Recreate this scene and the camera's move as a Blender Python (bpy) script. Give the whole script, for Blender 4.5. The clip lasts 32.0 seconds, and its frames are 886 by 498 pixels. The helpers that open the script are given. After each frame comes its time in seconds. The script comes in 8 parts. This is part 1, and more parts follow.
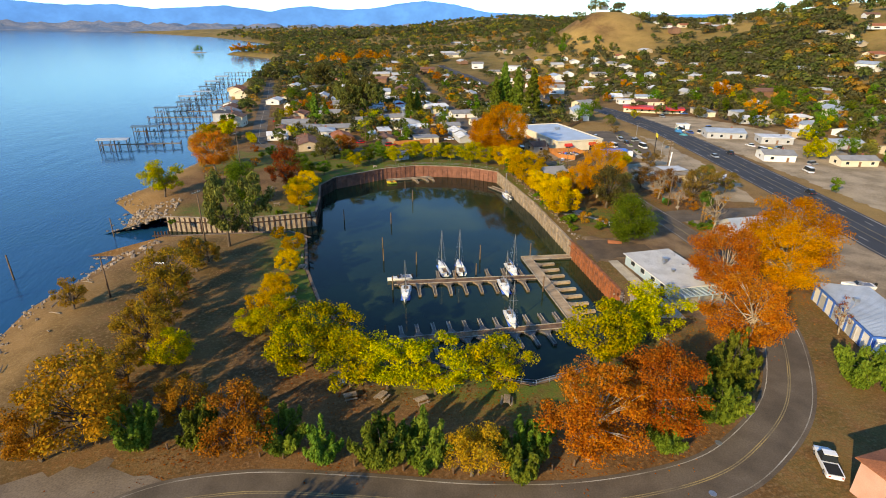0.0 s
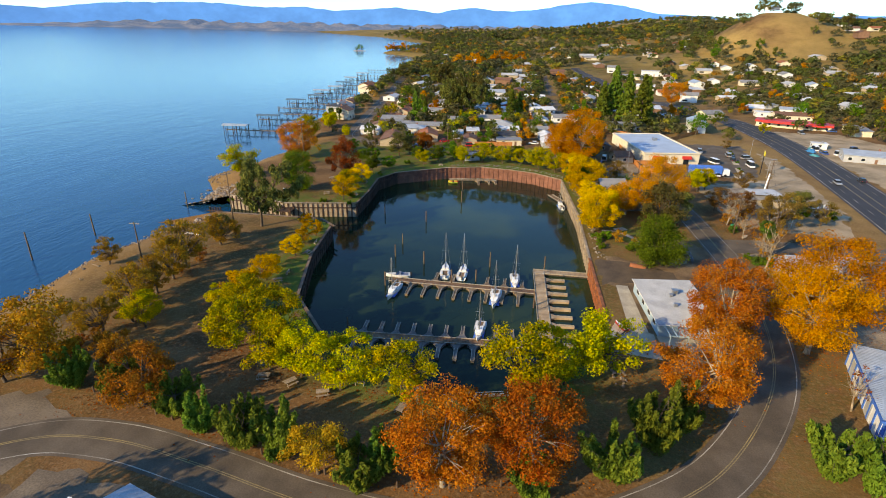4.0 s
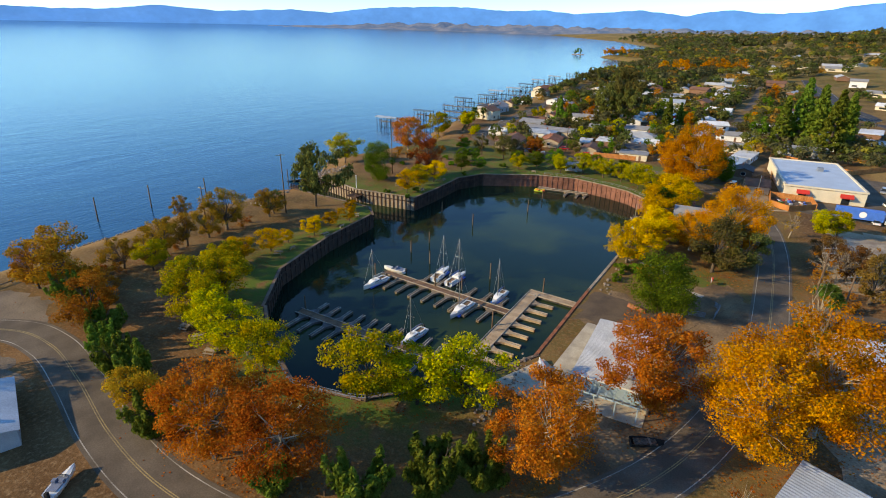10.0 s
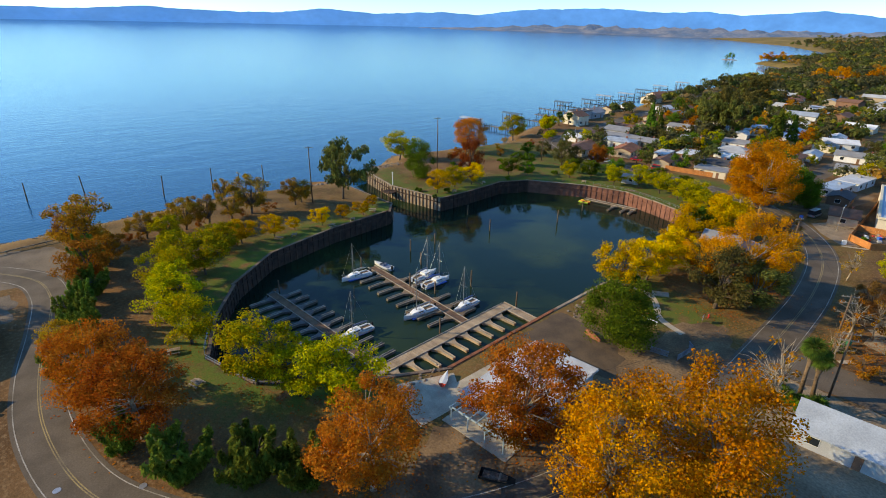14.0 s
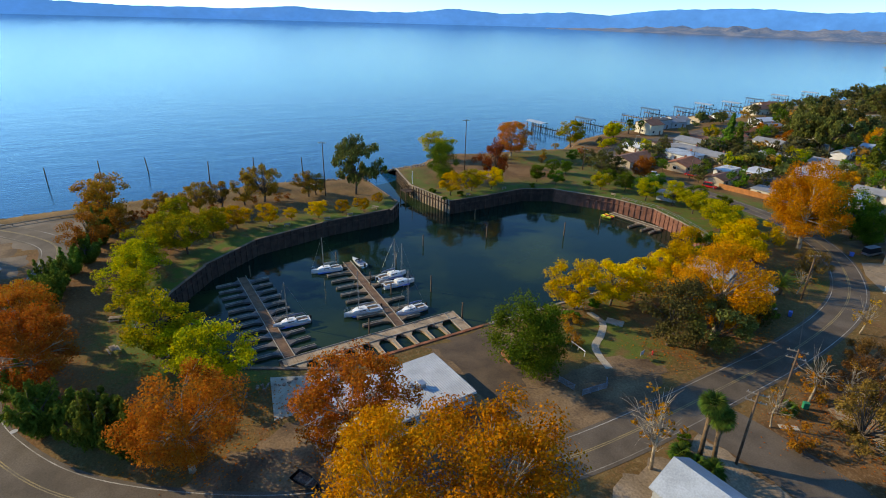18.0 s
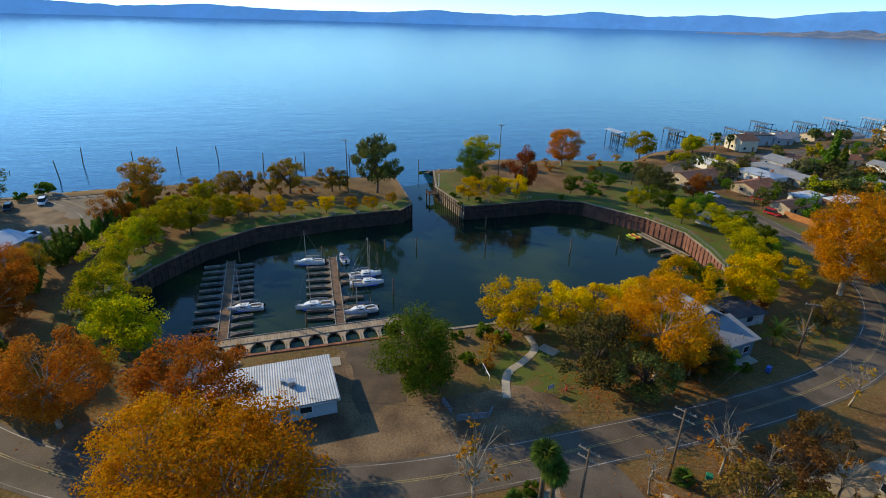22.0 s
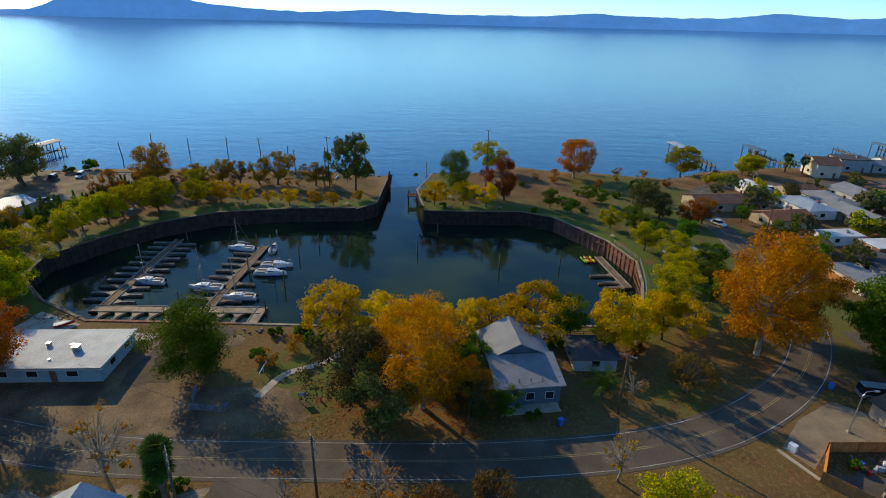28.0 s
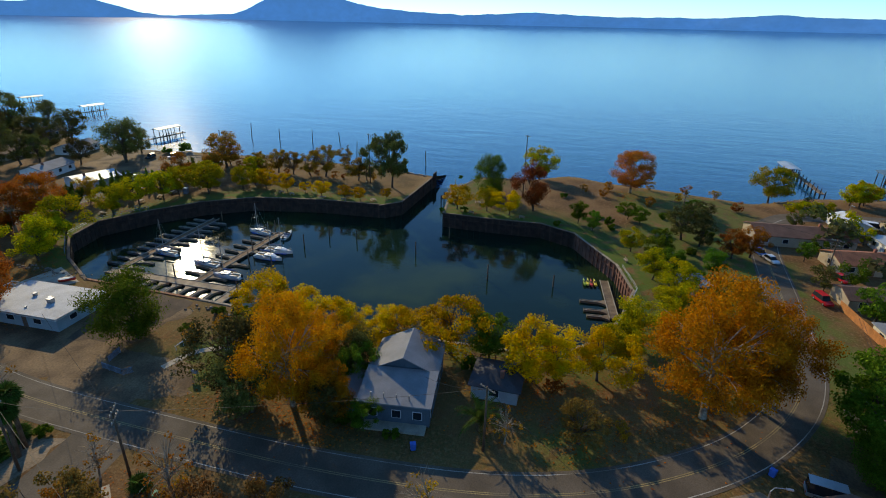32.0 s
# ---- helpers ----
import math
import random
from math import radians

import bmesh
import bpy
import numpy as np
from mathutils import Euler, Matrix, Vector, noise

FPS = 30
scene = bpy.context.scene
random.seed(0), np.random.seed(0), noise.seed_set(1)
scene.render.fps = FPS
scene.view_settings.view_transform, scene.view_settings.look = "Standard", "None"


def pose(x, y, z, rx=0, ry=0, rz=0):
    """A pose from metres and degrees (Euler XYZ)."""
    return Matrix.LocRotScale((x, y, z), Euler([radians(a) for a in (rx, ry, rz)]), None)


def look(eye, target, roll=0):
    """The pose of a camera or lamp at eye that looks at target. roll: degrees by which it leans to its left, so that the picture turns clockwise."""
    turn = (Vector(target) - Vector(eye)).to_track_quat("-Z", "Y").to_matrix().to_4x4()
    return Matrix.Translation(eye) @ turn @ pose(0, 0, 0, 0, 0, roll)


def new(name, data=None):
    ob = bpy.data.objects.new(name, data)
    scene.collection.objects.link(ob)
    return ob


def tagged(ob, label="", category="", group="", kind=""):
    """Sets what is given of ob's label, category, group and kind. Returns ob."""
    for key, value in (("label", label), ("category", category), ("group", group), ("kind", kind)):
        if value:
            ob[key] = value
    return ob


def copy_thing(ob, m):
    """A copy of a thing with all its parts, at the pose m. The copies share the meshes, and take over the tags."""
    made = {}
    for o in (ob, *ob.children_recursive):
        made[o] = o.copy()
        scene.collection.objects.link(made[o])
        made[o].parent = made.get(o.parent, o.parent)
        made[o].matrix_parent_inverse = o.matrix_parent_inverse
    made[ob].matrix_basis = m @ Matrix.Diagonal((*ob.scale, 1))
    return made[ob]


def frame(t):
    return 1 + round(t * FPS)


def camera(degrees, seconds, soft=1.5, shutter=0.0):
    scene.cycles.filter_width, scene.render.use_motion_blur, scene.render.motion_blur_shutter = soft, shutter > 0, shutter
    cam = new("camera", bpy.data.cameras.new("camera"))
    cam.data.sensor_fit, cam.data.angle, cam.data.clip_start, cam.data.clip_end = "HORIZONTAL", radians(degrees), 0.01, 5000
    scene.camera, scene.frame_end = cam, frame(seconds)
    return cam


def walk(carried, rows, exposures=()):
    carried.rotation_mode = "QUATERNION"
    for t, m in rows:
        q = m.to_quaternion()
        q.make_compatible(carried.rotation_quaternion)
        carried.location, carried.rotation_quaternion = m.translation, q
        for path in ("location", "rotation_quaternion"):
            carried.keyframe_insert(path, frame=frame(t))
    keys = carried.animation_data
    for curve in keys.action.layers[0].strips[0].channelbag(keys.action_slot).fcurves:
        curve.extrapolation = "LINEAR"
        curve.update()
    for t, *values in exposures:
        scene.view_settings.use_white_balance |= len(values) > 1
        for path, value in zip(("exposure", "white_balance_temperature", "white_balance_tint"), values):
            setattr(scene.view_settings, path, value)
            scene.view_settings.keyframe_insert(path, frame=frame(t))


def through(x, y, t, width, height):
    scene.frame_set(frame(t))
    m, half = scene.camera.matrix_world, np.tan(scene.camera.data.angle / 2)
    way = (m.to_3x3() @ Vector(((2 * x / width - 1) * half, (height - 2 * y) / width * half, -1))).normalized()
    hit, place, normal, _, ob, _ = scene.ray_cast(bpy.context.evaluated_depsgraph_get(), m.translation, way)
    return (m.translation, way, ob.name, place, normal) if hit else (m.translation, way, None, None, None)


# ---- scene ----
cam = camera(80.1, 32.0, 1.0)
METRES, EYE, TILT, LEAN, TURN = 274.3, 50.8, 0.0, 0.0, -9.8
ROWS = [
    (0.0, 0.0, 0.0, 0.0, 0.16, -22.89, -0.38),
    (0.5, 0.0147, 0.001, -0.0, 1.99, -22.88, -0.4),
    (1.0, 0.0295, 0.0025, -0.0001, 3.91, -22.88, -0.42),
    (1.5, 0.0441, 0.0046, -0.0002, 6.1, -22.88, -0.44),
    (2.0, 0.0588, 0.0072, -0.0004, 8.29, -22.88, -0.49),
    (2.5, 0.0732, 0.0104, -0.0005, 10.37, -22.88, -0.54),
    (3.0, 0.0876, 0.0141, -0.0006, 12.41, -22.89, -0.59),
    (3.5, 0.1018, 0.0182, -0.0006, 14.48, -22.89, -0.64),
    (5.5, 0.156, 0.0393, -0.0007, 22.62, -22.93, -0.79),
    (6.0, 0.1695, 0.0458, -0.0006, 24.43, -22.94, -0.77),
    (6.5, 0.1827, 0.0527, -0.0007, 26.25, -22.95, -0.78),
    (7.0, 0.1956, 0.0602, -0.0007, 28.1, -22.95, -0.81),
    (7.5, 0.2082, 0.0681, -0.0007, 29.94, -22.95, -0.85),
    (8.0, 0.2206, 0.0763, -0.0007, 31.93, -22.94, -0.86),
    (8.5, 0.2326, 0.0849, -0.0009, 34.05, -22.93, -0.88),
    (9.0, 0.2446, 0.094, -0.001, 36.22, -22.93, -0.89),
    (9.5, 0.2561, 0.1034, -0.0011, 38.4, -22.92, -0.9),
    (10.0, 0.2673, 0.1132, -0.0012, 40.63, -22.93, -0.98),
    (10.5, 0.2783, 0.1236, -0.0013, 42.81, -22.93, -0.96),
    (11.0, 0.2889, 0.1344, -0.0014, 44.87, -22.95, -0.98),
    (11.5, 0.2989, 0.1455, -0.0015, 46.87, -22.94, -1.0),
    (12.0, 0.3086, 0.1572, -0.0016, 48.82, -22.95, -1.02),
    (12.5, 0.3176, 0.1693, -0.0015, 50.72, -22.97, -1.07),
    (13.0, 0.3266, 0.1817, -0.0013, 52.44, -22.98, -1.08),
    (13.5, 0.3353, 0.1944, -0.0012, 54.03, -22.97, -1.08),
    (14.0, 0.3436, 0.2074, -0.0013, 55.58, -22.98, -1.07),
    (14.5, 0.3516, 0.2207, -0.0013, 57.02, -22.97, -1.05),
    (16.5, 0.3797, 0.2731, 0.0016, 63.34, -23.18, -1.31),
    (17.0, 0.3852, 0.2871, 0.002, 65.07, -23.22, -1.36),
    (17.5, 0.3903, 0.3017, 0.0021, 66.77, -23.22, -1.36),
    (18.0, 0.3949, 0.3163, 0.0022, 68.63, -23.24, -1.37),
    (18.5, 0.3988, 0.3311, 0.0023, 70.53, -23.24, -1.42),
    (19.0, 0.4027, 0.346, 0.0025, 72.43, -23.24, -1.43),
    (19.5, 0.4064, 0.3613, 0.0028, 74.37, -23.24, -1.41),
    (20.0, 0.4095, 0.3768, 0.0029, 76.32, -23.25, -1.42),
    (20.5, 0.412, 0.3921, 0.0033, 78.16, -23.28, -1.42),
    (21.0, 0.4143, 0.4077, 0.0035, 79.92, -23.28, -1.42),
    (21.5, 0.4159, 0.4235, 0.0038, 81.46, -23.27, -1.4),
    (22.0, 0.4172, 0.4392, 0.0041, 82.8, -23.28, -1.4),
    (22.5, 0.4182, 0.4553, 0.0047, 84.04, -23.3, -1.38),
    (23.0, 0.4189, 0.4716, 0.005, 85.3, -23.3, -1.35),
    (23.5, 0.4191, 0.4882, 0.0052, 86.6, -23.29, -1.37),
    (24.0, 0.4191, 0.5052, 0.0053, 87.82, -23.26, -1.33),
    (24.5, 0.4189, 0.5223, 0.0055, 88.94, -23.25, -1.3),
    (25.0, 0.4181, 0.5396, 0.0056, 90.28, -23.26, -1.26),
    (25.5, 0.4171, 0.5567, 0.0056, 91.72, -23.25, -1.24),
    (27.5, 0.4084, 0.6245, 0.0058, 97.51, -23.25, -1.21),
    (28.0, 0.405, 0.6409, 0.0058, 98.99, -23.25, -1.21),
    (28.5, 0.4008, 0.6571, 0.0058, 100.81, -23.24, -1.19),
    (29.0, 0.396, 0.6732, 0.0059, 102.92, -23.26, -1.19),
    (29.5, 0.3905, 0.6891, 0.0059, 105.11, -23.26, -1.17),
    (30.0, 0.3845, 0.7046, 0.0059, 107.2, -23.27, -1.18),
    (30.5, 0.3779, 0.72, 0.0058, 109.3, -23.3, -1.16),
    (31.0, 0.3706, 0.735, 0.0058, 111.39, -23.32, -1.14),
    (31.5, 0.3629, 0.7498, 0.0057, 113.28, -23.32, -1.13),
    (32.0, 0.3547, 0.7642, 0.0055, 115.07, -23.31, -1.14),
]
walk(cam, [(t, pose(0, 0, EYE, TILT, LEAN, TURN) @ pose(METRES * x, METRES * y, METRES * z, 90 + pitch, roll, yaw)) for t, x, y, z, yaw, pitch, roll in ROWS],
     [(0.0, 1.1, 8500, 8), (7.0, 1.03, 8250, 8), (13.0, 0.93, 7850, 6), (20.0, 0.8, 7400, 4), (25.0, 0.6, 7350, 3), (32.0, 0.38, 7300, 3)])

# ---- world, sun, exposure ----
SUN_ELEV, SUN_AZ = radians(23.0), radians(227.5)
world = bpy.data.worlds.new("sky")
scene.world = world
world.use_nodes = True
wn = world.node_tree.nodes
sky = wn.new("ShaderNodeTexSky")
sky.sky_type = "NISHITA"
sky.sun_disc = False
sky.sun_elevation, sky.sun_rotation = SUN_ELEV, SUN_AZ
sky.altitude, sky.air_density, sky.dust_density, sky.ozone_density = 400, 1.0, 0.0, 6.0
tint = wn.new("ShaderNodeMix")
tint.data_type, tint.blend_type = "RGBA", "MULTIPLY"
tint.inputs["Factor"].default_value, tint.inputs["B"].default_value = 1.0, (0.68, 0.95, 1.14, 1)
world.node_tree.links.new(sky.outputs[0], tint.inputs["A"])
world.node_tree.links.new(tint.outputs["Result"], wn["Background"].inputs["Color"])
wn["Background"].inputs["Strength"].default_value = 0.15
SUN_DIR = Vector((math.sin(SUN_AZ) * math.cos(SUN_ELEV), math.cos(SUN_AZ) * math.cos(SUN_ELEV), math.sin(SUN_ELEV)))
sun = new("sun", bpy.data.lights.new("sun", "SUN"))
sun.data.energy, sun.data.angle, sun.data.color = 3.3, radians(0.53), (1.0, 0.85, 0.60)
sun.matrix_world = look((0, 0, 300), Vector((0, 0, 300)) - SUN_DIR)

# ---- materials ----
MATS = {}


def mat(name, col, rough=0.8, var=0.25, scale=0.6, fine=9.0, bump=0.15, metal=0.0, col2=None, wear=0.0, island=0.0, rand=0.0):
    """Plain painted, stony or wooden surface: two scales of stain and grain, fine relief."""
    if name in MATS:
        return MATS[name]
    m = bpy.data.materials.new(name)
    m.use_nodes = True
    n, l = m.node_tree.nodes, m.node_tree.links
    b = n["Principled BSDF"]
    b.inputs["Roughness"].default_value, b.inputs["Metallic"].default_value = rough, metal
    b.inputs["Specular IOR Level"].default_value = 0.3
    geo = n.new("ShaderNodeNewGeometry")
    big, small = n.new("ShaderNodeTexNoise"), n.new("ShaderNodeTexNoise")
    for t, s, d in ((big, scale, 5), (small, fine, 3)):
        t.inputs["Scale"].default_value, t.inputs["Detail"].default_value = s, d
        l.new(geo.outputs["Position"], t.inputs["Vector"])
    mix = n.new("ShaderNodeMix")
    mix.data_type = "RGBA"
    c2 = col2 or tuple(c * (1 - var) for c in col)
    mix.inputs["A"].default_value, mix.inputs["B"].default_value = (*col, 1), (*c2, 1)
    ramp = n.new("ShaderNodeMapRange")
    ramp.inputs["From Min"].default_value, ramp.inputs["From Max"].default_value = 0.38, 0.62
    l.new(big.outputs["Fac"], ramp.inputs["Value"])
    l.new(ramp.outputs["Result"], mix.inputs["Factor"])
    hsv = n.new("ShaderNodeHueSaturation")
    l.new(mix.outputs["Result"], hsv.inputs["Color"])
    val = n.new("ShaderNodeMapRange")
    val.inputs["From Min"].default_value, val.inputs["From Max"].default_value = 0.25, 0.75
    val.inputs["To Min"].default_value, val.inputs["To Max"].default_value = 1 - var, 1 + var * 0.6
    l.new(small.outputs["Fac"], val.inputs["Value"])
    last = val.outputs["Result"]
    for source, amount in (((geo.outputs["Random Per Island"]), island), (n.new("ShaderNodeObjectInfo").outputs["Random"], rand)):
        if amount:
            r = n.new("ShaderNodeMapRange")
            r.inputs["To Min"].default_value, r.inputs["To Max"].default_value = 1 - amount, 1 + amount
            l.new(source, r.inputs["Value"])
            mul = n.new("ShaderNodeMath")
            mul.operation = "MULTIPLY"
            l.new(last, mul.inputs[0]), l.new(r.outputs["Result"], mul.inputs[1])
            last = mul.outputs[0]
    l.new(last, hsv.inputs["Value"])
    l.new(hsv.outputs["Color"], b.inputs["Base Color"])
    bp = n.new("ShaderNodeBump")
    bp.inputs["Strength"].default_value, bp.inputs["Distance"].default_value = bump, 0.05
    l.new(small.outputs["Fac"], bp.inputs["Height"])
    l.new(bp.outputs["Normal"], b.inputs["Normal"])
    MATS[name] = m
    return m


def leaf_mat(name, cols, hue=0.03, val=0.3, through=0.35, gloss=0.8):
    """Leaves: colours by leaf clump, shifted from tree to tree, letting some light through."""
    m = bpy.data.materials.new(name)
    m.use_nodes = True
    n, l = m.node_tree.nodes, m.node_tree.links
    b = n["Principled BSDF"]
    b.inputs["Roughness"].default_value = gloss
    b.inputs["Specular IOR Level"].default_value = 0.03
    geo, info = n.new("ShaderNodeNewGeometry"), n.new("ShaderNodeObjectInfo")
    ramp = n.new("ShaderNodeValToRGB")
    els = ramp.color_ramp.elements
    for i, c in enumerate(cols):
        p = i / max(1, len(cols) - 1)
        e = els[i] if i < 2 and len(cols) > 1 else els.new(p)
        e.position, e.color = p, (*c, 1)
    no = n.new("ShaderNodeTexNoise")
    no.inputs["Scale"].default_value = 0.35
    l.new(geo.outputs["Position"], no.inputs["Vector"])
    add = n.new("ShaderNodeMath")
    add.operation = "MULTIPLY_ADD"
    l.new(geo.outputs["Random Per Island"], add.inputs[0])
    add.inputs[1].default_value = 0.55
    sh = n.new("ShaderNodeMapRange")
    sh.inputs["From Min"].default_value, sh.inputs["From Max"].default_value = 0.3, 0.7
    sh.inputs["To Min"].default_value, sh.inputs["To Max"].default_value = 0.0, 0.45
    l.new(no.outputs["Fac"], sh.inputs["Value"])
    l.new(sh.outputs["Result"], add.inputs[2])
    l.new(add.outputs[0], ramp.inputs["Fac"])
    hsv = n.new("ShaderNodeHueSaturation")
    l.new(ramp.outputs["Color"], hsv.inputs["Color"])
    for socket, lo, hi in (("Hue", 0.5 - hue, 0.5 + hue), ("Value", 1 - val, 1 + val)):
        r = n.new("ShaderNodeMapRange")
        r.inputs["To Min"].default_value, r.inputs["To Max"].default_value = lo, hi
        l.new(info.outputs["Random"], r.inputs["Value"])
        l.new(r.outputs["Result"], hsv.inputs[socket])
    l.new(hsv.outputs["Color"], b.inputs["Base Color"])
    tr = n.new("ShaderNodeBsdfTranslucent")
    l.new(hsv.outputs["Color"], tr.inputs["Color"])
    mx = n.new("ShaderNodeMixShader")
    mx.inputs[0].default_value = through
    l.new(b.outputs[0], mx.inputs[1]), l.new(tr.outputs[0], mx.inputs[2])
    l.new(mx.outputs[0], n["Material Output"].inputs["Surface"])
    MATS[name] = m
    return m


def water_mat(name, deep, green, ripple, rough, gloss=0.5):
    m = bpy.data.materials.new(name)
    m.use_nodes = True
    n, l = m.node_tree.nodes, m.node_tree.links
    b = n["Principled BSDF"]
    b.inputs["Roughness"].default_value, b.inputs["IOR"].default_value = rough, 1.33
    b.inputs["Specular IOR Level"].default_value = gloss
    geo = n.new("ShaderNodeNewGeometry")
    weed = n.new("ShaderNodeTexNoise")
    weed.inputs["Scale"].default_value, weed.inputs["Detail"].default_value = 0.035, 4
    l.new(geo.outputs["Position"], weed.inputs["Vector"])
    r = n.new("ShaderNodeMapRange")
    r.inputs["From Min"].default_value, r.inputs["From Max"].default_value = 0.48, 0.66
    l.new(weed.outputs["Fac"], r.inputs["Value"])
    mix = n.new("ShaderNodeMix")
    mix.data_type = "RGBA"
    mix.inputs["A"].default_value, mix.inputs["B"].default_value = (*deep, 1), (*green, 1)
    l.new(r.outputs["Result"], mix.inputs["Factor"])
    l.new(mix.outputs["Result"], b.inputs["Base Color"])
    w1, w2 = n.new("ShaderNodeTexNoise"), n.new("ShaderNodeTexNoise")
    mp = n.new("ShaderNodeMapping")
    mp.inputs["Scale"].default_value, mp.inputs["Rotation"].default_value = (1.0, 0.35, 1), (0, 0, radians(-20))
    l.new(geo.outputs["Position"], mp.inputs["Vector"])
    for w, s in ((w1, 0.9), (w2, 0.12)):
        w.inputs["Scale"].default_value, w.inputs["Detail"].default_value = s, 3
        l.new(mp.outputs["Vector"], w.inputs["Vector"])
    add = n.new("ShaderNodeMath")
    add.operation = "MULTIPLY_ADD"
    l.new(w2.outputs["Fac"], add.inputs[0])
    add.inputs[1].default_value = 2.0
    l.new(w1.outputs["Fac"], add.inputs[2])
    bp = n.new("ShaderNodeBump")
    bp.inputs["Strength"].default_value, bp.inputs["Distance"].default_value = 1.0, ripple
    l.new(add.outputs[0], bp.inputs["Height"])
    l.new(bp.outputs["Normal"], b.inputs["Normal"])
    MATS[name] = m
    return m


def ground_mat():
    """Dry earth with patches of green lawn and drifts of fallen leaves, dry grass and scrub on the slopes."""
    m = bpy.data.materials.new("earth_and_grass")
    m.use_nodes = True
    n, l = m.node_tree.nodes, m.node_tree.links
    b = n["Principled BSDF"]
    b.inputs["Roughness"].default_value, b.inputs["Specular IOR Level"].default_value = 0.95, 0.1
    geo = n.new("ShaderNodeNewGeometry")

    def noise_of(scale, detail, lo, hi):
        t, r = n.new("ShaderNodeTexNoise"), n.new("ShaderNodeMapRange")
        t.inputs["Scale"].default_value, t.inputs["Detail"].default_value = scale, detail
        l.new(geo.outputs["Position"], t.inputs["Vector"])
        r.inputs["From Min"].default_value, r.inputs["From Max"].default_value = lo, hi
        l.new(t.outputs["Fac"], r.inputs["Value"])
        return r.outputs["Result"]

    def blend(a, fac, c):
        x = n.new("ShaderNodeMix")
        x.data_type = "RGBA"
        if isinstance(a, tuple):
            x.inputs["A"].default_value = (*a, 1)
        else:
            l.new(a, x.inputs["A"])
        x.inputs["B"].default_value = (*c, 1)
        l.new(fac, x.inputs["Factor"])
        return x.outputs["Result"]

    att = n.new("ShaderNodeVertexColor")
    att.layer_name = "cover"
    sep = n.new("ShaderNodeSeparateColor")
    l.new(att.outputs["Color"], sep.inputs[0])

    def times(a, c):
        x = n.new("ShaderNodeMath")
        x.operation = "MULTIPLY"
        l.new(a, x.inputs[0]), l.new(c, x.inputs[1])
        return x.outputs[0]

    col = blend((0.185, 0.102, 0.044), noise_of(0.12, 5, 0.4, 0.6), (0.108, 0.057, 0.024))
    col = blend(col, noise_of(1.6, 4, 0.5, 0.72), (0.235, 0.145, 0.072))
    col = blend(col, times(sep.outputs["Red"], noise_of(0.35, 5, 0.30, 0.52)), (0.085, 0.125, 0.022))
    col = blend(col, times(sep.outputs["Green"], noise_of(1.7, 7, 0.40, 0.75)), (0.22, 0.105, 0.035))
    col = blend(col, times(sep.outputs["Blue"], noise_of(0.012, 6, 0.36, 0.6)), (0.40, 0.26, 0.085))
    hsv = n.new("ShaderNodeHueSaturation")
    l.new(col, hsv.inputs["Color"])
    v = n.new("ShaderNodeMapRange")
    v.inputs["To Min"].default_value, v.inputs["To Max"].default_value = 0.7, 1.25
    l.new(noise_of(4.5, 4, 0.25, 0.75), v.inputs["Value"])
    l.new(v.outputs["Result"], hsv.inputs["Value"])
    l.new(hsv.outputs["Color"], b.inputs["Base Color"])
    bp = n.new("ShaderNodeBump")
    bp.inputs["Strength"].default_value, bp.inputs["Distance"].default_value = 0.5, 0.08
    l.new(noise_of(3.0, 5, 0.2, 0.8), bp.inputs["Height"])
    l.new(bp.outputs["Normal"], b.inputs["Normal"])
    return m


ASPHALT = mat("worn_asphalt", (0.135, 0.104, 0.074), 0.9, 0.25, 0.2, 5.0, 0.1, col2=(0.088, 0.067, 0.047))
HIGHWAY = mat("dark_asphalt", (0.045, 0.045, 0.05), 0.85, 0.2, 0.1, 6.0, 0.1)
DIRTROAD = mat("grey_gravel", (0.235, 0.150, 0.078), 0.95, 0.4, 0.16, 3.0, 0.3, col2=(0.105, 0.064, 0.034))
LINE_WHITE = mat("white_road_paint", (0.44, 0.40, 0.34), 0.8, 0.4, 0.16, 5.0, 0.05, col2=(0.19, 0.16, 0.12))
LINE_YELLOW = mat("yellow_road_paint", (0.34, 0.25, 0.10), 0.8, 0.4, 0.16, 5.0, 0.05, col2=(0.17, 0.135, 0.085))
DRYLOT = mat("pale_dusty_ground", (0.40, 0.30, 0.19), 0.95, 0.35, 0.12, 3.0, 0.3, col2=(0.25, 0.185, 0.11))
CONCRETE = mat("concrete", (0.46, 0.39, 0.29), 0.9, 0.25, 0.5, 8.0, 0.2)
SHEETPILE = mat("dark_weathered_timber", (0.085, 0.050, 0.036), 0.9, 0.4, 0.7, 5.0, 0.4, col2=(0.046, 0.028, 0.021), rand=0.2)
RUST = mat("rusty_steel", (0.33, 0.11, 0.045), 0.85, 0.35, 0.8, 6.0, 0.3, col2=(0.18, 0.07, 0.035), rand=0.15)
PALETIMBER = mat("pale_weathered_timber", (0.36, 0.28, 0.20), 0.9, 0.35, 0.7, 6.0, 0.3, rand=0.2)
DOCKWOOD = mat("grey_brown_dock_planks", (0.23, 0.165, 0.105), 0.85, 0.3, 0.6, 7.0, 0.25, col2=(0.15, 0.105, 0.07), rand=0.12)
DOCKEDGE = mat("pale_dock_edge", (0.40, 0.35, 0.28), 0.85, 0.3, 0.6, 7.0, 0.2)
HULL = mat("white_gelcoat", (0.80, 0.80, 0.78), 0.3, 0.08, 0.8, 6.0, 0.02)
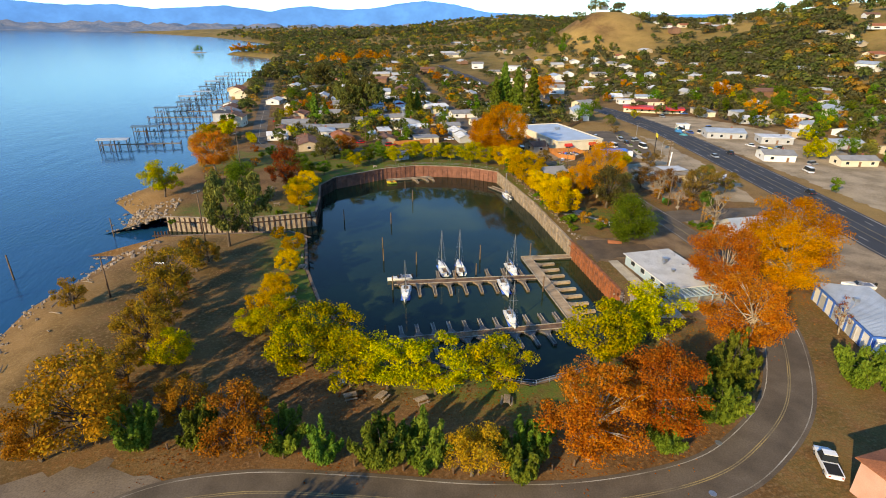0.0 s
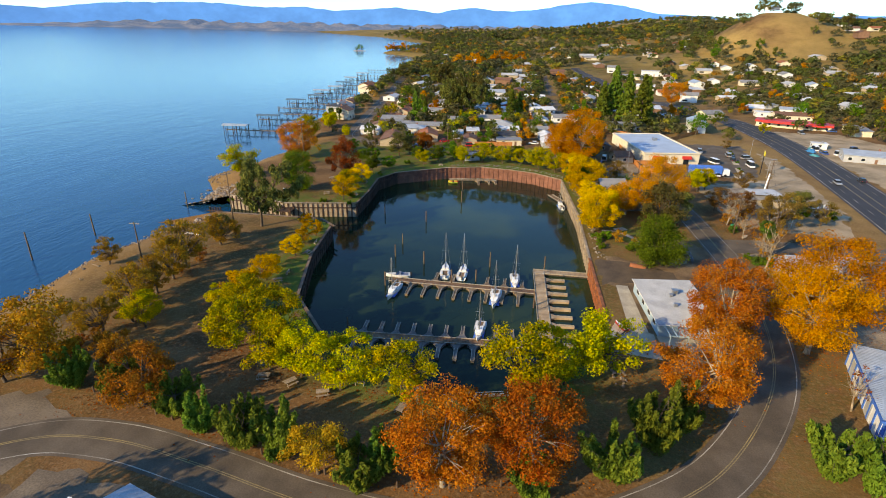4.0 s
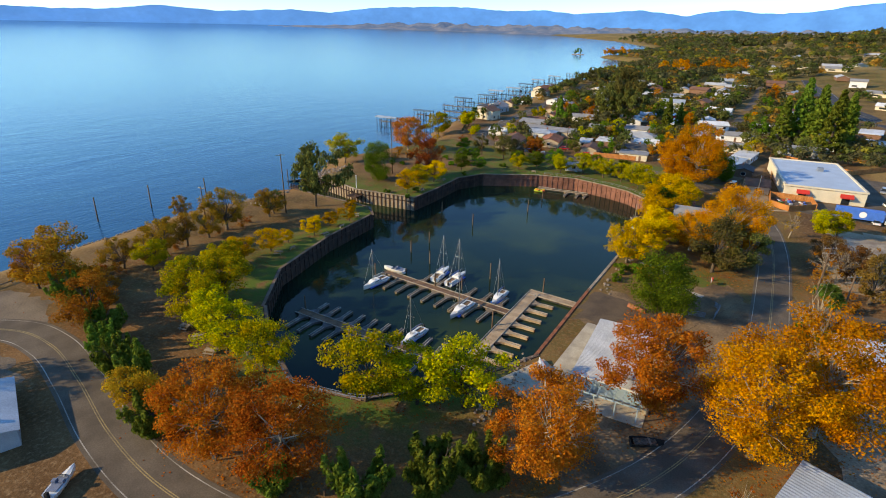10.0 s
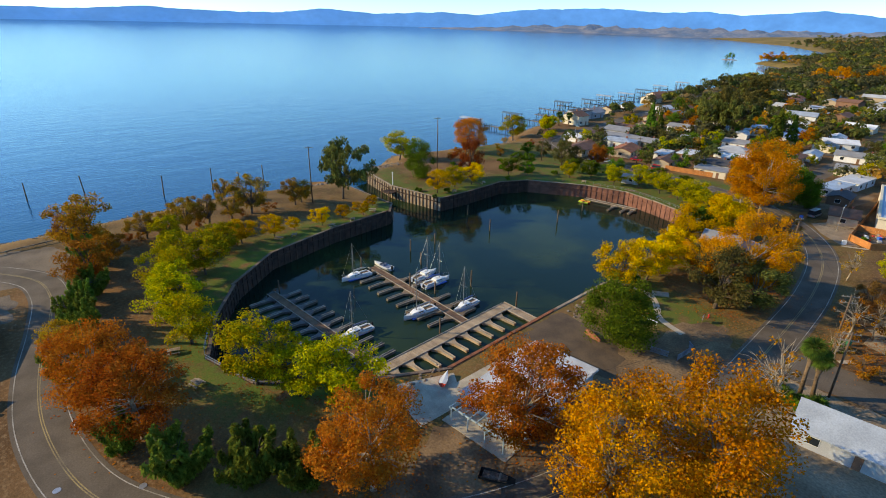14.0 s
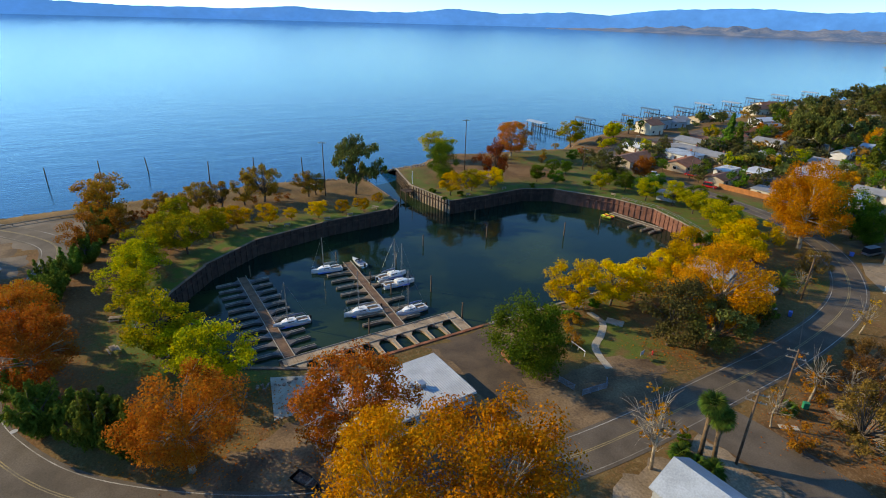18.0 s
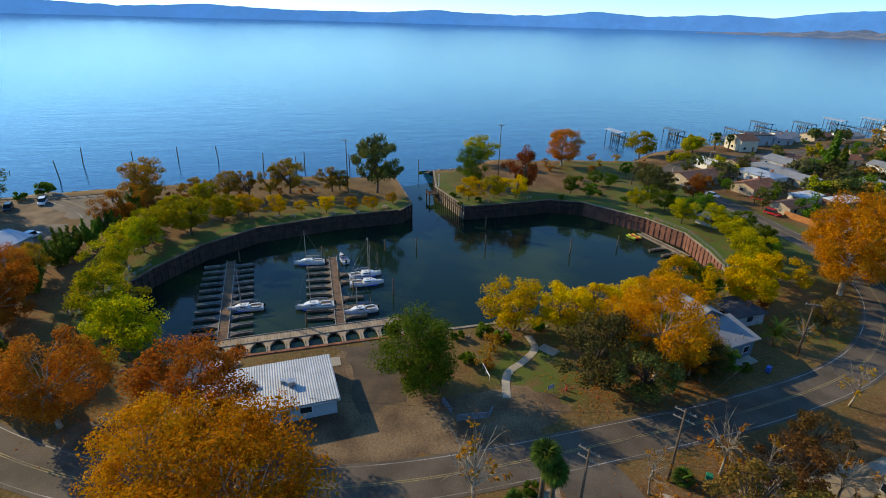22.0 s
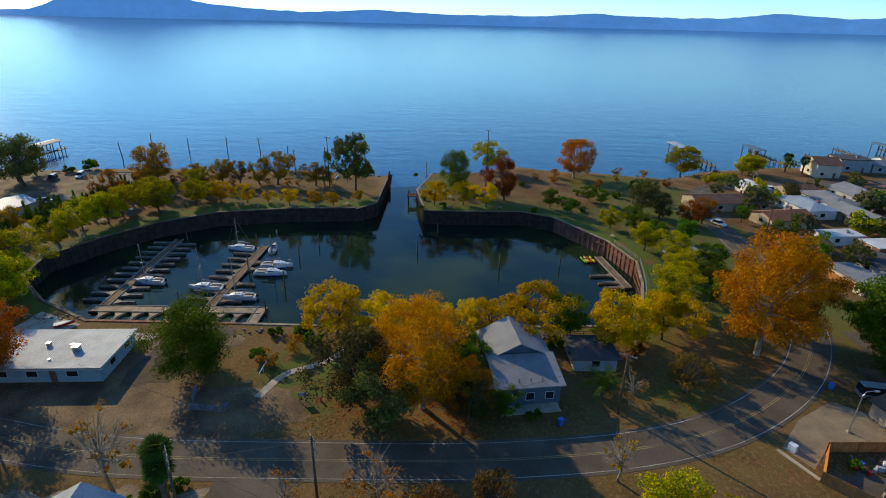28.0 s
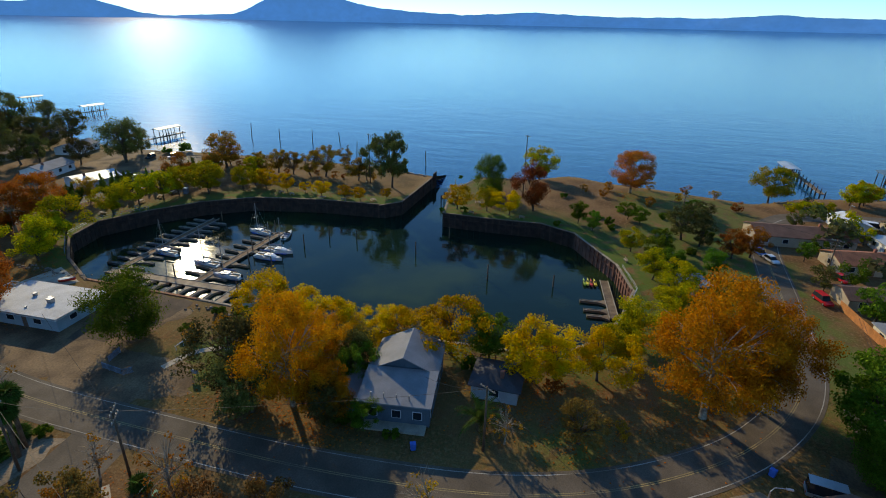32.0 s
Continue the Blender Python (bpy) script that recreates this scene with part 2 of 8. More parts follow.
DECK = mat("pale_grey_deck", (0.62, 0.62, 0.60), 0.6, 0.12, 1.5, 9.0, 0.05)
CANVAS = mat("blue_grey_canvas", (0.16, 0.19, 0.26), 0.9, 0.2, 2.0, 12.0, 0.2)
DARKGLASS = mat("dark_glass", (0.02, 0.025, 0.03), 0.08, 0.1, 0.5, 3.0, 0.0)
METAL = mat("grey_galvanised_metal", (0.45, 0.45, 0.45), 0.45, 0.2, 1.0, 8.0, 0.05, metal=0.8)
WOODPOLE = mat("brown_pole_wood", (0.16, 0.10, 0.06), 0.9, 0.35, 0.8, 6.0, 0.3)
BARK = mat("grey_brown_bark", (0.13, 0.095, 0.065), 0.95, 0.4, 0.8, 5.0, 0.5)
PALEBARK = mat("pale_mottled_bark", (0.42, 0.34, 0.24), 0.9, 0.35, 0.9, 4.0, 0.3, col2=(0.20, 0.15, 0.10))
CORRUGATED = mat("corrugated_white_metal", (0.45, 0.46, 0.47), 0.5, 0.22, 0.35, 5.0, 0.05)
TIN = mat("grey_tin_roof", (0.42, 0.46, 0.50), 0.45, 0.2, 0.3, 5.0, 0.05, metal=0.2)
SHINGLE = mat("grey_shingle", (0.25, 0.25, 0.255), 0.9, 0.18, 0.4, 7.0, 0.2)
DARKROOF = mat("dark_roof_felt", (0.07, 0.07, 0.075), 0.9, 0.25, 0.4, 7.0, 0.2)
TERRACOTTA = mat("terracotta_tile", (0.36, 0.13, 0.06), 0.85, 0.3, 0.5, 6.0, 0.25)
BROWNROOF = mat("brown_shingle", (0.20, 0.10, 0.065), 0.9, 0.25, 0.5, 7.0, 0.2)
WHITEROOF = mat("white_roof_coating", (0.55, 0.56, 0.57), 0.7, 0.2, 0.25, 5.0, 0.05, rand=0.25)
BLUEROOF = mat("blue_grey_roof_coating", (0.40, 0.48, 0.58), 0.7, 0.1, 0.2, 5.0, 0.05)
CREAM = mat("cream_stucco", (0.66, 0.58, 0.43), 0.9, 0.12, 0.4, 8.0, 0.1)
WHITEWALL = mat("white_painted_wall", (0.72, 0.71, 0.68), 0.8, 0.12, 0.5, 8.0, 0.08)
PALEBLUE = mat("pale_blue_painted_wall", (0.33, 0.42, 0.46), 0.8, 0.12, 0.5, 8.0, 0.08)
PINK = mat("pink_stucco", (0.62, 0.33, 0.25), 0.9, 0.12, 0.5, 8.0, 0.1)
TANWALL = mat("tan_painted_wall", (0.45, 0.36, 0.25), 0.85, 0.15, 0.5, 8.0, 0.1)
GREYWALL = mat("grey_painted_wall", (0.40, 0.41, 0.42), 0.85, 0.15, 0.5, 8.0, 0.1)
BROWNWALL = mat("brown_timber_wall", (0.22, 0.12, 0.075), 0.85, 0.2, 0.5, 8.0, 0.1)
REDPAINT = mat("red_paint", (0.55, 0.04, 0.03), 0.5, 0.15, 0.6, 6.0, 0.05)
BLUEPAINT = mat("blue_paint", (0.05, 0.16, 0.55), 0.5, 0.15, 0.6, 6.0, 0.05)
YELLOWPAINT = mat("yellow_paint", (0.75, 0.60, 0.05), 0.5, 0.15, 0.6, 6.0, 0.05)
ORANGEFENCE = mat("orange_stained_fence_board", (0.50, 0.20, 0.06), 0.85, 0.25, 0.6, 6.0, 0.2, rand=0.1)
RUBBER = mat("black_rubber", (0.02, 0.02, 0.02), 0.9, 0.2, 1.0, 8.0, 0.1)
STONE = mat("grey_brown_stone", (0.28, 0.22, 0.17), 0.95, 0.3, 0.8, 5.0, 0.4, island=0.3)
CAR_WHITE = mat("white_car_paint", (0.75, 0.75, 0.75), 0.25, 0.05, 0.5, 3.0, 0.0)
CAR_RED = mat("red_car_paint", (0.50, 0.02, 0.025), 0.25, 0.08, 0.5, 3.0, 0.0)
CAR_DARK = mat("dark_car_paint", (0.03, 0.035, 0.045), 0.25, 0.08, 0.5, 3.0, 0.0)
CAR_BLUE = mat("blue_car_paint", (0.05, 0.12, 0.35), 0.25, 0.08, 0.5, 3.0, 0.0)
CAR_SILVER = mat("silver_car_paint", (0.45, 0.46, 0.47), 0.3, 0.08, 0.5, 3.0, 0.0, metal=0.5)

L_ORANGE = leaf_mat("rust_orange_leaves", [(0.13, 0.03, 0.006), (0.35, 0.085, 0.008), (0.52, 0.155, 0.011), (0.43, 0.17, 0.015), (0.20, 0.095, 0.036)], 0.012)
L_GOLD = leaf_mat("golden_orange_leaves", [(0.12, 0.045, 0.006), (0.40, 0.135, 0.005), (0.60, 0.225, 0.005), (0.40, 0.19, 0.008), (0.18, 0.13, 0.02)], 0.012)
L_YELLOW = leaf_mat("yellow_leaves", [(0.26, 0.17, 0.003), (0.54, 0.32, 0.003), (0.66, 0.40, 0.004), (0.34, 0.30, 0.005)], 0.015)
L_LIME = leaf_mat("yellow_green_leaves", [(0.09, 0.11, 0.005), (0.25, 0.26, 0.007), (0.50, 0.40, 0.007), (0.64, 0.40, 0.006)], 0.014, 0.2)
L_GREEN = leaf_mat("bright_green_leaves", [(0.035, 0.07, 0.005), (0.09, 0.155, 0.010), (0.18, 0.245, 0.018)])
L_DARK = leaf_mat("dark_green_needles", [(0.045, 0.075, 0.010), (0.125, 0.18, 0.021), (0.22, 0.26, 0.034)], through=0.3)
L_GREY = leaf_mat("grey_green_leaves", [(0.05, 0.05, 0.014), (0.115, 0.11, 0.026), (0.19, 0.165, 0.04)], through=0.25)
L_BROWN = leaf_mat("brown_gold_leaves", [(0.09, 0.05, 0.008), (0.30, 0.115, 0.010), (0.42, 0.175, 0.014), (0.20, 0.15, 0.018)])
L_OLIVE = leaf_mat("olive_gold_leaves", [(0.11, 0.075, 0.010), (0.27, 0.175, 0.014), (0.42, 0.25, 0.018), (0.22, 0.18, 0.02)])
L_DULL = leaf_mat("dull_brown_leaves", [(0.09, 0.06, 0.016), (0.20, 0.12, 0.026), (0.29, 0.17, 0.035)])
L_RED = leaf_mat("russet_leaves", [(0.10, 0.028, 0.010), (0.26, 0.065, 0.012), (0.38, 0.11, 0.015)], 0.012)
# far crown colours are muted to stand in for distance haze
F_GREEN = leaf_mat("far_green_crowns", [(0.045, 0.06, 0.018), (0.095, 0.115, 0.028), (0.16, 0.17, 0.045)], 0.0, 0.0)
F_OAK = leaf_mat("far_oak_crowns", [(0.05, 0.052, 0.024), (0.10, 0.096, 0.04), (0.16, 0.14, 0.06)], 0.0, 0.0)
F_GOLD = leaf_mat("far_autumn_crowns", [(0.22, 0.10, 0.02), (0.36, 0.19, 0.03), (0.30, 0.20, 0.05)], 0.0, 0.0)
F_LIME = leaf_mat("far_yellow_crowns", [(0.14, 0.14, 0.025), (0.24, 0.22, 0.03), (0.30, 0.25, 0.04)], 0.0, 0.0)

# ---- mesh helpers ----


class Mesh:
    """Collects plain faces for one mesh."""

    def __init__(self):
        self.v, self.f = [], []

    def add(self, verts, faces):
        k = len(self.v)
        self.v += [tuple(p) for p in verts]
        self.f += [tuple(i + k for i in f) for f in faces]
        return self

    def box(self, x, y, z, sx, sy, sz, rz=0.0, taper=1.0):
        """A box with its base centre at x, y, z, slightly chamfered at the top."""
        c, s = math.cos(rz), math.sin(rz)
        e = min(sx, sy, sz) * 0.06
        pts = []
        for zz, ex, tp in ((z, 0, 1), (z + sz - e, 0, taper), (z + sz, e, taper)):
            for a, b in ((-1, -1), (1, -1), (1, 1), (-1, 1)):
                px, py = a * (sx / 2 * tp - ex), b * (sy / 2 * tp - ex)
                pts.append((x + c * px - s * py, y + s * px + c * py, zz))
        faces = [(3, 2, 1, 0), (8, 9, 10, 11)]
        for k in (0, 4):
            faces += [(k, k + 1, k + 5, k + 4), (k + 1, k + 2, k + 6, k + 5), (k + 2, k + 3, k + 7, k + 6), (k + 3, k, k + 4, k + 7)]
        return self.add(pts, faces)

    def tube(self, path, radii, n=6, cap=True):
        """A round bar along a path of points."""
        path = [Vector(p) for p in path]
        rings = []
        for i, p in enumerate(path):
            d = (path[min(i + 1, len(path) - 1)] - path[max(i - 1, 0)]).normalized()
            a = d.orthogonal().normalized() if abs(d.z) < 0.99 else Vector((1, 0, 0))
            b = d.cross(a).normalized()
            r = radii[i] if isinstance(radii, (list, tuple)) else radii
            rings.append([p + a * (r * math.cos(2 * math.pi * k / n)) + b * (r * math.sin(2 * math.pi * k / n)) for k in range(n)])
        faces = []
        for i in range(len(path) - 1):
            faces += [(i * n + k, i * n + (k + 1) % n, (i + 1) * n + (k + 1) % n, (i + 1) * n + k) for k in range(n)]
        if cap:
            faces += [tuple(reversed(range(n))), tuple((len(path) - 1) * n + k for k in range(n))]
        return self.add([p for r in rings for p in r], faces)

    def prism(self, poly, z0, z1):
        """An upright block over a polygon."""
        n = len(poly)
        pts = [(x, y, z0) for x, y in poly] + [(x, y, z1) for x, y in poly]
        faces = [tuple(reversed(range(n))), tuple(range(n, 2 * n))] + [(k, (k + 1) % n, n + (k + 1) % n, n + k) for k in range(n)]
        return self.add(pts, faces)

    def data(self, name, material, smooth=False):
        me = bpy.data.meshes.new(name)
        me.from_pydata(self.v, [], self.f)
        if material:
            me.materials.append(material)
        if smooth:
            me.polygons.foreach_set("use_smooth", [True] * len(me.polygons))
        me.update()
        return me


def part(name, mesh, material, parent=None, label="", smooth=False, at=None):
    """One mesh object under a thing or a part. at: its own pose."""
    data = mesh.data(name, material, smooth) if isinstance(mesh, Mesh) else mesh
    ob = new(name, data)
    if parent is not None:
        ob.parent = parent
    if at is not None:
        ob.matrix_basis = at
    return tagged(ob, label) if label else ob


def thing(name, label, category, at=None, group="", kind=""):
    ob = new(name)
    ob.empty_display_size = 0.3
    if at is not None:
        ob.matrix_basis = at
    return tagged(ob, label, category, group, kind)


def spread(line, step):
    """Points at an even step along a polyline, with the heading there."""
    out, left = [], 0.0
    for (ax, ay), (bx, by) in zip(line, line[1:]):
        d = math.hypot(bx - ax, by - ay)
        h = math.atan2(by - ay, bx - ax)
        s = left
        while s < d:
            out.append((ax + (bx - ax) * s / d, ay + (by - ay) * s / d, h))
            s += step
        left = s - d
    return out


def smooth_line(points, n=8):
    """A rounded line through points."""
    p = [Vector((*q, 0)) for q in points]
    p = [p[0] * 2 - p[1]] + p + [p[-1] * 2 - p[-2]]
    out = []
    for i in range(1, len(p) - 2):
        for k in range(n):
            t = k / n
            a = 0.5 * ((2 * p[i]) + (p[i + 1] - p[i - 1]) * t + (2 * p[i - 1] - 5 * p[i] + 4 * p[i + 1] - p[i + 2]) * t * t + (3 * p[i] - p[i - 1] - 3 * p[i + 1] + p[i + 2]) * t ** 3)
            out.append((a.x, a.y))
    return out + [(p[-2].x, p[-2].y)]


def ribbon(line, width, z, off=0.0, thick=0.0):
    """A flat band along a line, off metres to its left."""
    m = Mesh()
    pts = []
    for i, (x, y) in enumerate(line):
        ax, ay = line[max(i - 1, 0)]
        bx, by = line[min(i + 1, len(line) - 1)]
        d = math.hypot(bx - ax, by - ay) or 1
        nx, ny = -(by - ay) / d, (bx - ax) / d
        for o in (off + width / 2, off - width / 2):
            pts.append((x + nx * o, y + ny * o, height(x, y) + z))
    m.add(pts, [(2 * i, 2 * i + 1, 2 * i + 3, 2 * i + 2) for i in range(len(line) - 1)])
    return m


# ---- the lie of the land ----
WATER = -4.4
SHORE = [(-3000, -1900), (-1500, -420), (-600, -190), (-200, -112), (-100, -86), (-8, -60), (20, -64), (40, -67), (82, -68), (110, -69), (125, -64), (141, -60), (152, -66), (171, -69), (187, -81), (198, -75), (218, -72), (247, -64), (268, -78), (300, -86), (400, -84), (518, -104), (719, -112), (945, -116), (1000, -117), (1100, -170), (1195, -243), (1225, -236), (1300, -160), (1500, -130), (2000, -290), (2819, -609), (3440, -1050), (4000, -1600), (4800, -2400)]
QUAY = [(-50, 138), (-18, 136.8), (-13.5, 132.5), (-12, 112), (-7.5, 91.5), (1.5, 79), (13, 69.8), (25, 63.5), (36, 66), (46, 77), (53.5, 90), (54, 118), (55, 150), (53.5, 190), (44, 198), (36, 201), (24, 204), (11, 201), (-7, 190.5), (-12, 181), (-11.5, 165), (-12, 152), (-33, 149), (-54, 154)]


def shore_x(y):
    return float(np.interp(y, [p[0] for p in SHORE], [p[1] for p in SHORE]))


def bump(x, y, cx, cy, rx, ry, h):
    return h * math.exp(-(((x - cx) / rx) ** 2 + ((y - cy) / ry) ** 2))


def height(x, y):
    d = x - shore_x(y)
    if d < 13:
        z = WATER - WATER * max(0.0, min(1.0, d / 13)) ** 0.8 if d > 0 else WATER + max(d * 0.35, -6)
        return z
    rise = max(0.0, min(1.0, (x - 190) / 260)) * max(0.0, min(1.0, (y + 200) / 300))
    z = 10 * rise * rise
    z += max(0.0, x - 400) * 0.04 * max(0.0, min(1.0, (y + 100) / 300))
    z += bump(x, y, 330, 716, 66, 76, 41) + bump(x, y, 430, 660, 160, 160, 24) + bump(x, y, 560, 480, 170, 170, 34)
    z += bump(x, y, 700, 300, 200, 200, 45) + bump(x, y, 860, 620, 260, 260, 62) + bump(x, y, 420, 1000, 300, 300, 18)
    z += bump(x, y, 150, 720, 90, 120, 10) + bump(x, y, 120, 1300, 300, 350, 14) + bump(x, y, 700, 1700, 600, 500, 40)
    z += bump(x, y, 300, 2600, 500, 600, 22) + bump(x, y, -200, 3600, 900, 500, 34) + bump(x, y, 900, 3000, 500, 700, 60)
    if y > 420:
        z *= max(0.0, min(1.0, (d - 13) / 120))
    fade = max(0.0, min(1.0, max((x - 185) / 90, (y - 430) / 120)))
    if fade > 0:
        k = fade * min(1.0, (abs(x) + abs(y)) / 1500)
        z += 9 * k * min(1.0, (d - 13) / 90) * max(0.0, noise.noise((x * 0.008, y * 0.008, 0.3)) + 0.35)
    return z


def inside(x, y, poly):
    hit = False
    for (ax, ay), (bx, by) in zip(poly, poly[1:] + poly[:1]):
        if (ay > y) != (by > y) and x < (bx - ax) * (y - ay) / (by - ay) + ax:
            hit = not hit
    return hit


BASIN = QUAY + [(-95, 154), (-95, 138)]


def to_line(x, y, line):
    best = 1e9
    for (ax, ay), (bx, by) in zip(line, line[1:]):
        dx, dy = bx - ax, by - ay
        t = max(0, min(1, ((x - ax) * dx + (y - ay) * dy) / (dx * dx + dy * dy)))
        best = min(best, math.hypot(x - ax - t * dx, y - ay - t * dy))
    return best


def build_ground():
    from mathutils.geometry import delaunay_2d_cdt
    pts, edges = [], []
    n = len(BASIN)
    for p in BASIN:
        pts.append(Vector(p))
    edges = [(i, (i + 1) % n) for i in range(n)]
    rnd = random.Random(4)

    def keep(x, y):
        if x < shore_x(y) - 26:
            return False
        return not (-100 < x < 60 and 58 < y < 210 and (inside(x, y, BASIN) or to_line(x, y, BASIN + BASIN[:1]) < 1.2))

    for x in np.arange(-100, 231, 5.0):
        for y in np.arange(-70, 331, 5.0):
            xx, yy = x + rnd.uniform(-1, 1), y + rnd.uniform(-1, 1)
            if keep(xx, yy):
                pts.append(Vector((xx, yy)))
    for x in np.arange(-400, 1300, 28.0):
        for y in np.arange(-420, 1500, 28.0):
            if not (-100 < x < 231 and -70 < y < 331):
                xx, yy = x + rnd.uniform(-7, 7), y + rnd.uniform(-7, 7)
                if keep(xx, yy):
                    pts.append(Vector((xx, yy)))
    for x in np.arange(-2000, 4401, 150.0):
        for y in np.arange(-2600, 4501, 150.0):
            if not (-400 < x < 1300 and -420 < y < 1500) and keep(x, y):
                pts.append(Vector((x + rnd.uniform(-30, 30), y + rnd.uniform(-30, 30))))
    for y in np.arange(-1500, 4400, 10.0):
        if -200 < y < 1500 or int(y) % 60 == 0:
            for o in (-24, -6, 0, 4, 9, 14):
                p = (shore_x(y) + o, y)
                if not (128 < y < 164):
                    pts.append(Vector(p))
    vs, _, fs, *_ = delaunay_2d_cdt(pts, edges, [], 0, 0.01)
    faces = []
    for f in fs:
        cx, cy = sum(vs[i].x for i in f) / 3, sum(vs[i].y for i in f) / 3
        if cx < shore_x(cy) - 27 or (-100 < cx < 60 and 58 < cy < 210 and inside(cx, cy, BASIN)):
            continue
        faces.append(tuple(f))
    me = bpy.data.meshes.new("ground")
    quay = {(round(a, 2), round(b, 2)) for a, b in QUAY}
    me.from_pydata([(v.x, v.y, 0.0 if (round(v.x, 2), round(v.y, 2)) in quay else height(v.x, v.y)) for v in vs], [], faces)
    layer = me.color_attributes.new("cover", "FLOAT_COLOR", "POINT")
    for i, v in enumerate(vs):
        x, y = v.x, v.y
        grass = leaf = dry = 0.0
        q = to_line(x, y, QUAY) if -100 < x < 120 and 0 < y < 260 else 99
        d = x - shore_x(y)
        if q < 22 and x < 60 and not (x > 50 and y < 135):
            grass = max(0.0, 1 - max(0, q - 5) / (6 if y < 75 else 10))
        if 40 < y < 62 and -40 < x < 62:
            leaf = 0.8
        if x > 50 and q < 40 and y < 240:
            leaf = max(leaf, 0.7)
            grass = max(grass, 0.25)
        if 205 < y < 240 and -60 < x < 60:
            grass = max(grass, 0.8)
        if 62 < x < 79 and 127 < y < 142:
            grass, leaf = 0.9, 0.2
        if y < 140 and x < -23:
            grass = 0.12
        if y > 145 and x < -20:
            grass *= 0.8
        if math.hypot(x - 74.5, y - 193) < 6:
            grass, leaf = 0.8, 0.3
        if d < 15:
            grass, leaf, dry = 0, 0.25, 0.3
        far = max(0.0, min(1.0, (math.hypot(x - 60, y - 120) - 230) / 300))
        dry = max(dry, far * 0.5 * min(1.0, max(0.0, d - 20) / 60), math.exp(-(((x - 314) / 66) ** 2 + ((y - 680) / 78) ** 2)) * 1.0)
        grass = max(grass, far * 0.4 * (1 - math.exp(-(((x - 314) / 66) ** 2 + ((y - 680) / 78) ** 2))))
        if x > 118 and 60 < y < 340:
            dry = max(dry, 0.45)
        layer.data[i].color = (grass, leaf, dry, 1)
    me.materials.append(ground_mat())
    me.update()
    ob = new("ground", me)
    me.polygons.foreach_set("use_smooth", [True] * len(me.polygons))
    return tagged(ob, "brown earth with worn lawn, fallen leaves and dry grassy hills", "ground", kind="structure")


build_ground()

# lake and harbour water; the far shore stands at 4.6 km in place of some 9 km, and the sheet is raised towards it so
# the shoreline fits the camera's view


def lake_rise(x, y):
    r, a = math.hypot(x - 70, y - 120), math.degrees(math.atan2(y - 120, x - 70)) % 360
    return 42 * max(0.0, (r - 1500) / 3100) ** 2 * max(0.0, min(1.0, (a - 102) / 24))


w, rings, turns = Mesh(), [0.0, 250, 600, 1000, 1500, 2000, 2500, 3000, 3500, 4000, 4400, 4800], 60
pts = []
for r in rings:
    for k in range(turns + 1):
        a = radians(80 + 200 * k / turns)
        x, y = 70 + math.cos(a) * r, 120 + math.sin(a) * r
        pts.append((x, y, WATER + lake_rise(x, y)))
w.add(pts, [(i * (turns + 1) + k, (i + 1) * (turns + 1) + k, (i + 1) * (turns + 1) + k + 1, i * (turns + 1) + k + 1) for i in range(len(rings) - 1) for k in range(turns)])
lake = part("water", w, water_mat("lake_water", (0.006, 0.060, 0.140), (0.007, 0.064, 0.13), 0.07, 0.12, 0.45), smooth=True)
tagged(lake, "wide calm blue lake with faint ripples", "lake", kind="structure")
w = Mesh().add([(x, y, WATER + 0.006) for x, y in QUAY], [tuple(range(len(QUAY)))])
basin = part("water", w, water_mat("harbour_water", (0.007, 0.019, 0.012), (0.028, 0.045, 0.013), 0.02, 0.075, 0.25))
tagged(basin, "still dark green harbour water with weed patches", "harbour", kind="structure")

# far mountains round the lake, by bearing from the harbour
RIDGE = [(-95, 0.5), (-110, 0.7), (-122, 0.9), (-128, 0.9), (-133, 1.3), (-135, 0.9), (-137, 0.3), (-139, 0.05), (-142, 0.2), (-145, 0.3), (-146.2, 0.7), (-148.3, 1.8), (-150.5, 2.3), (-153, 2.45), (-155.1, 1.9), (-157.8, 1.3), (-160, 1.05), (-163.4, 0.85), (-167.3, 0.7),
         (-171, 0.85), (-174.5, 1.05), (-177.8, 0.9), (178, 0.75), (174, 0.8), (170, 0.75), (166, 1.0), (164, 1.15), (161, 0.95), (156, 0.85), (152, 0.9), (148.4, 1.31), (145, 1.13), (143, 0.93), (138, 1.18), (135.5, 1.2), (133, 1.0), (130.6, 1.3), (127.6, 1.6), (124.5, 1.69), (122.3, 1.78),
         (119, 1.75), (114.6, 1.47), (111.3, 1.62), (108.5, 1.3), (105.7, 1.44), (102.4, 1.68), (100.2, 1.5), (98.1, 1.2), (96, 1.64), (94, 1.75), (92, 1.5), (90, 1.5), (88, 1.65), (85, 2.13), (82.8, 2.4), (79.5, 2.02), (76.7, 1.4), (70, 1.0), (60, 1.2), (40, 1.3)]


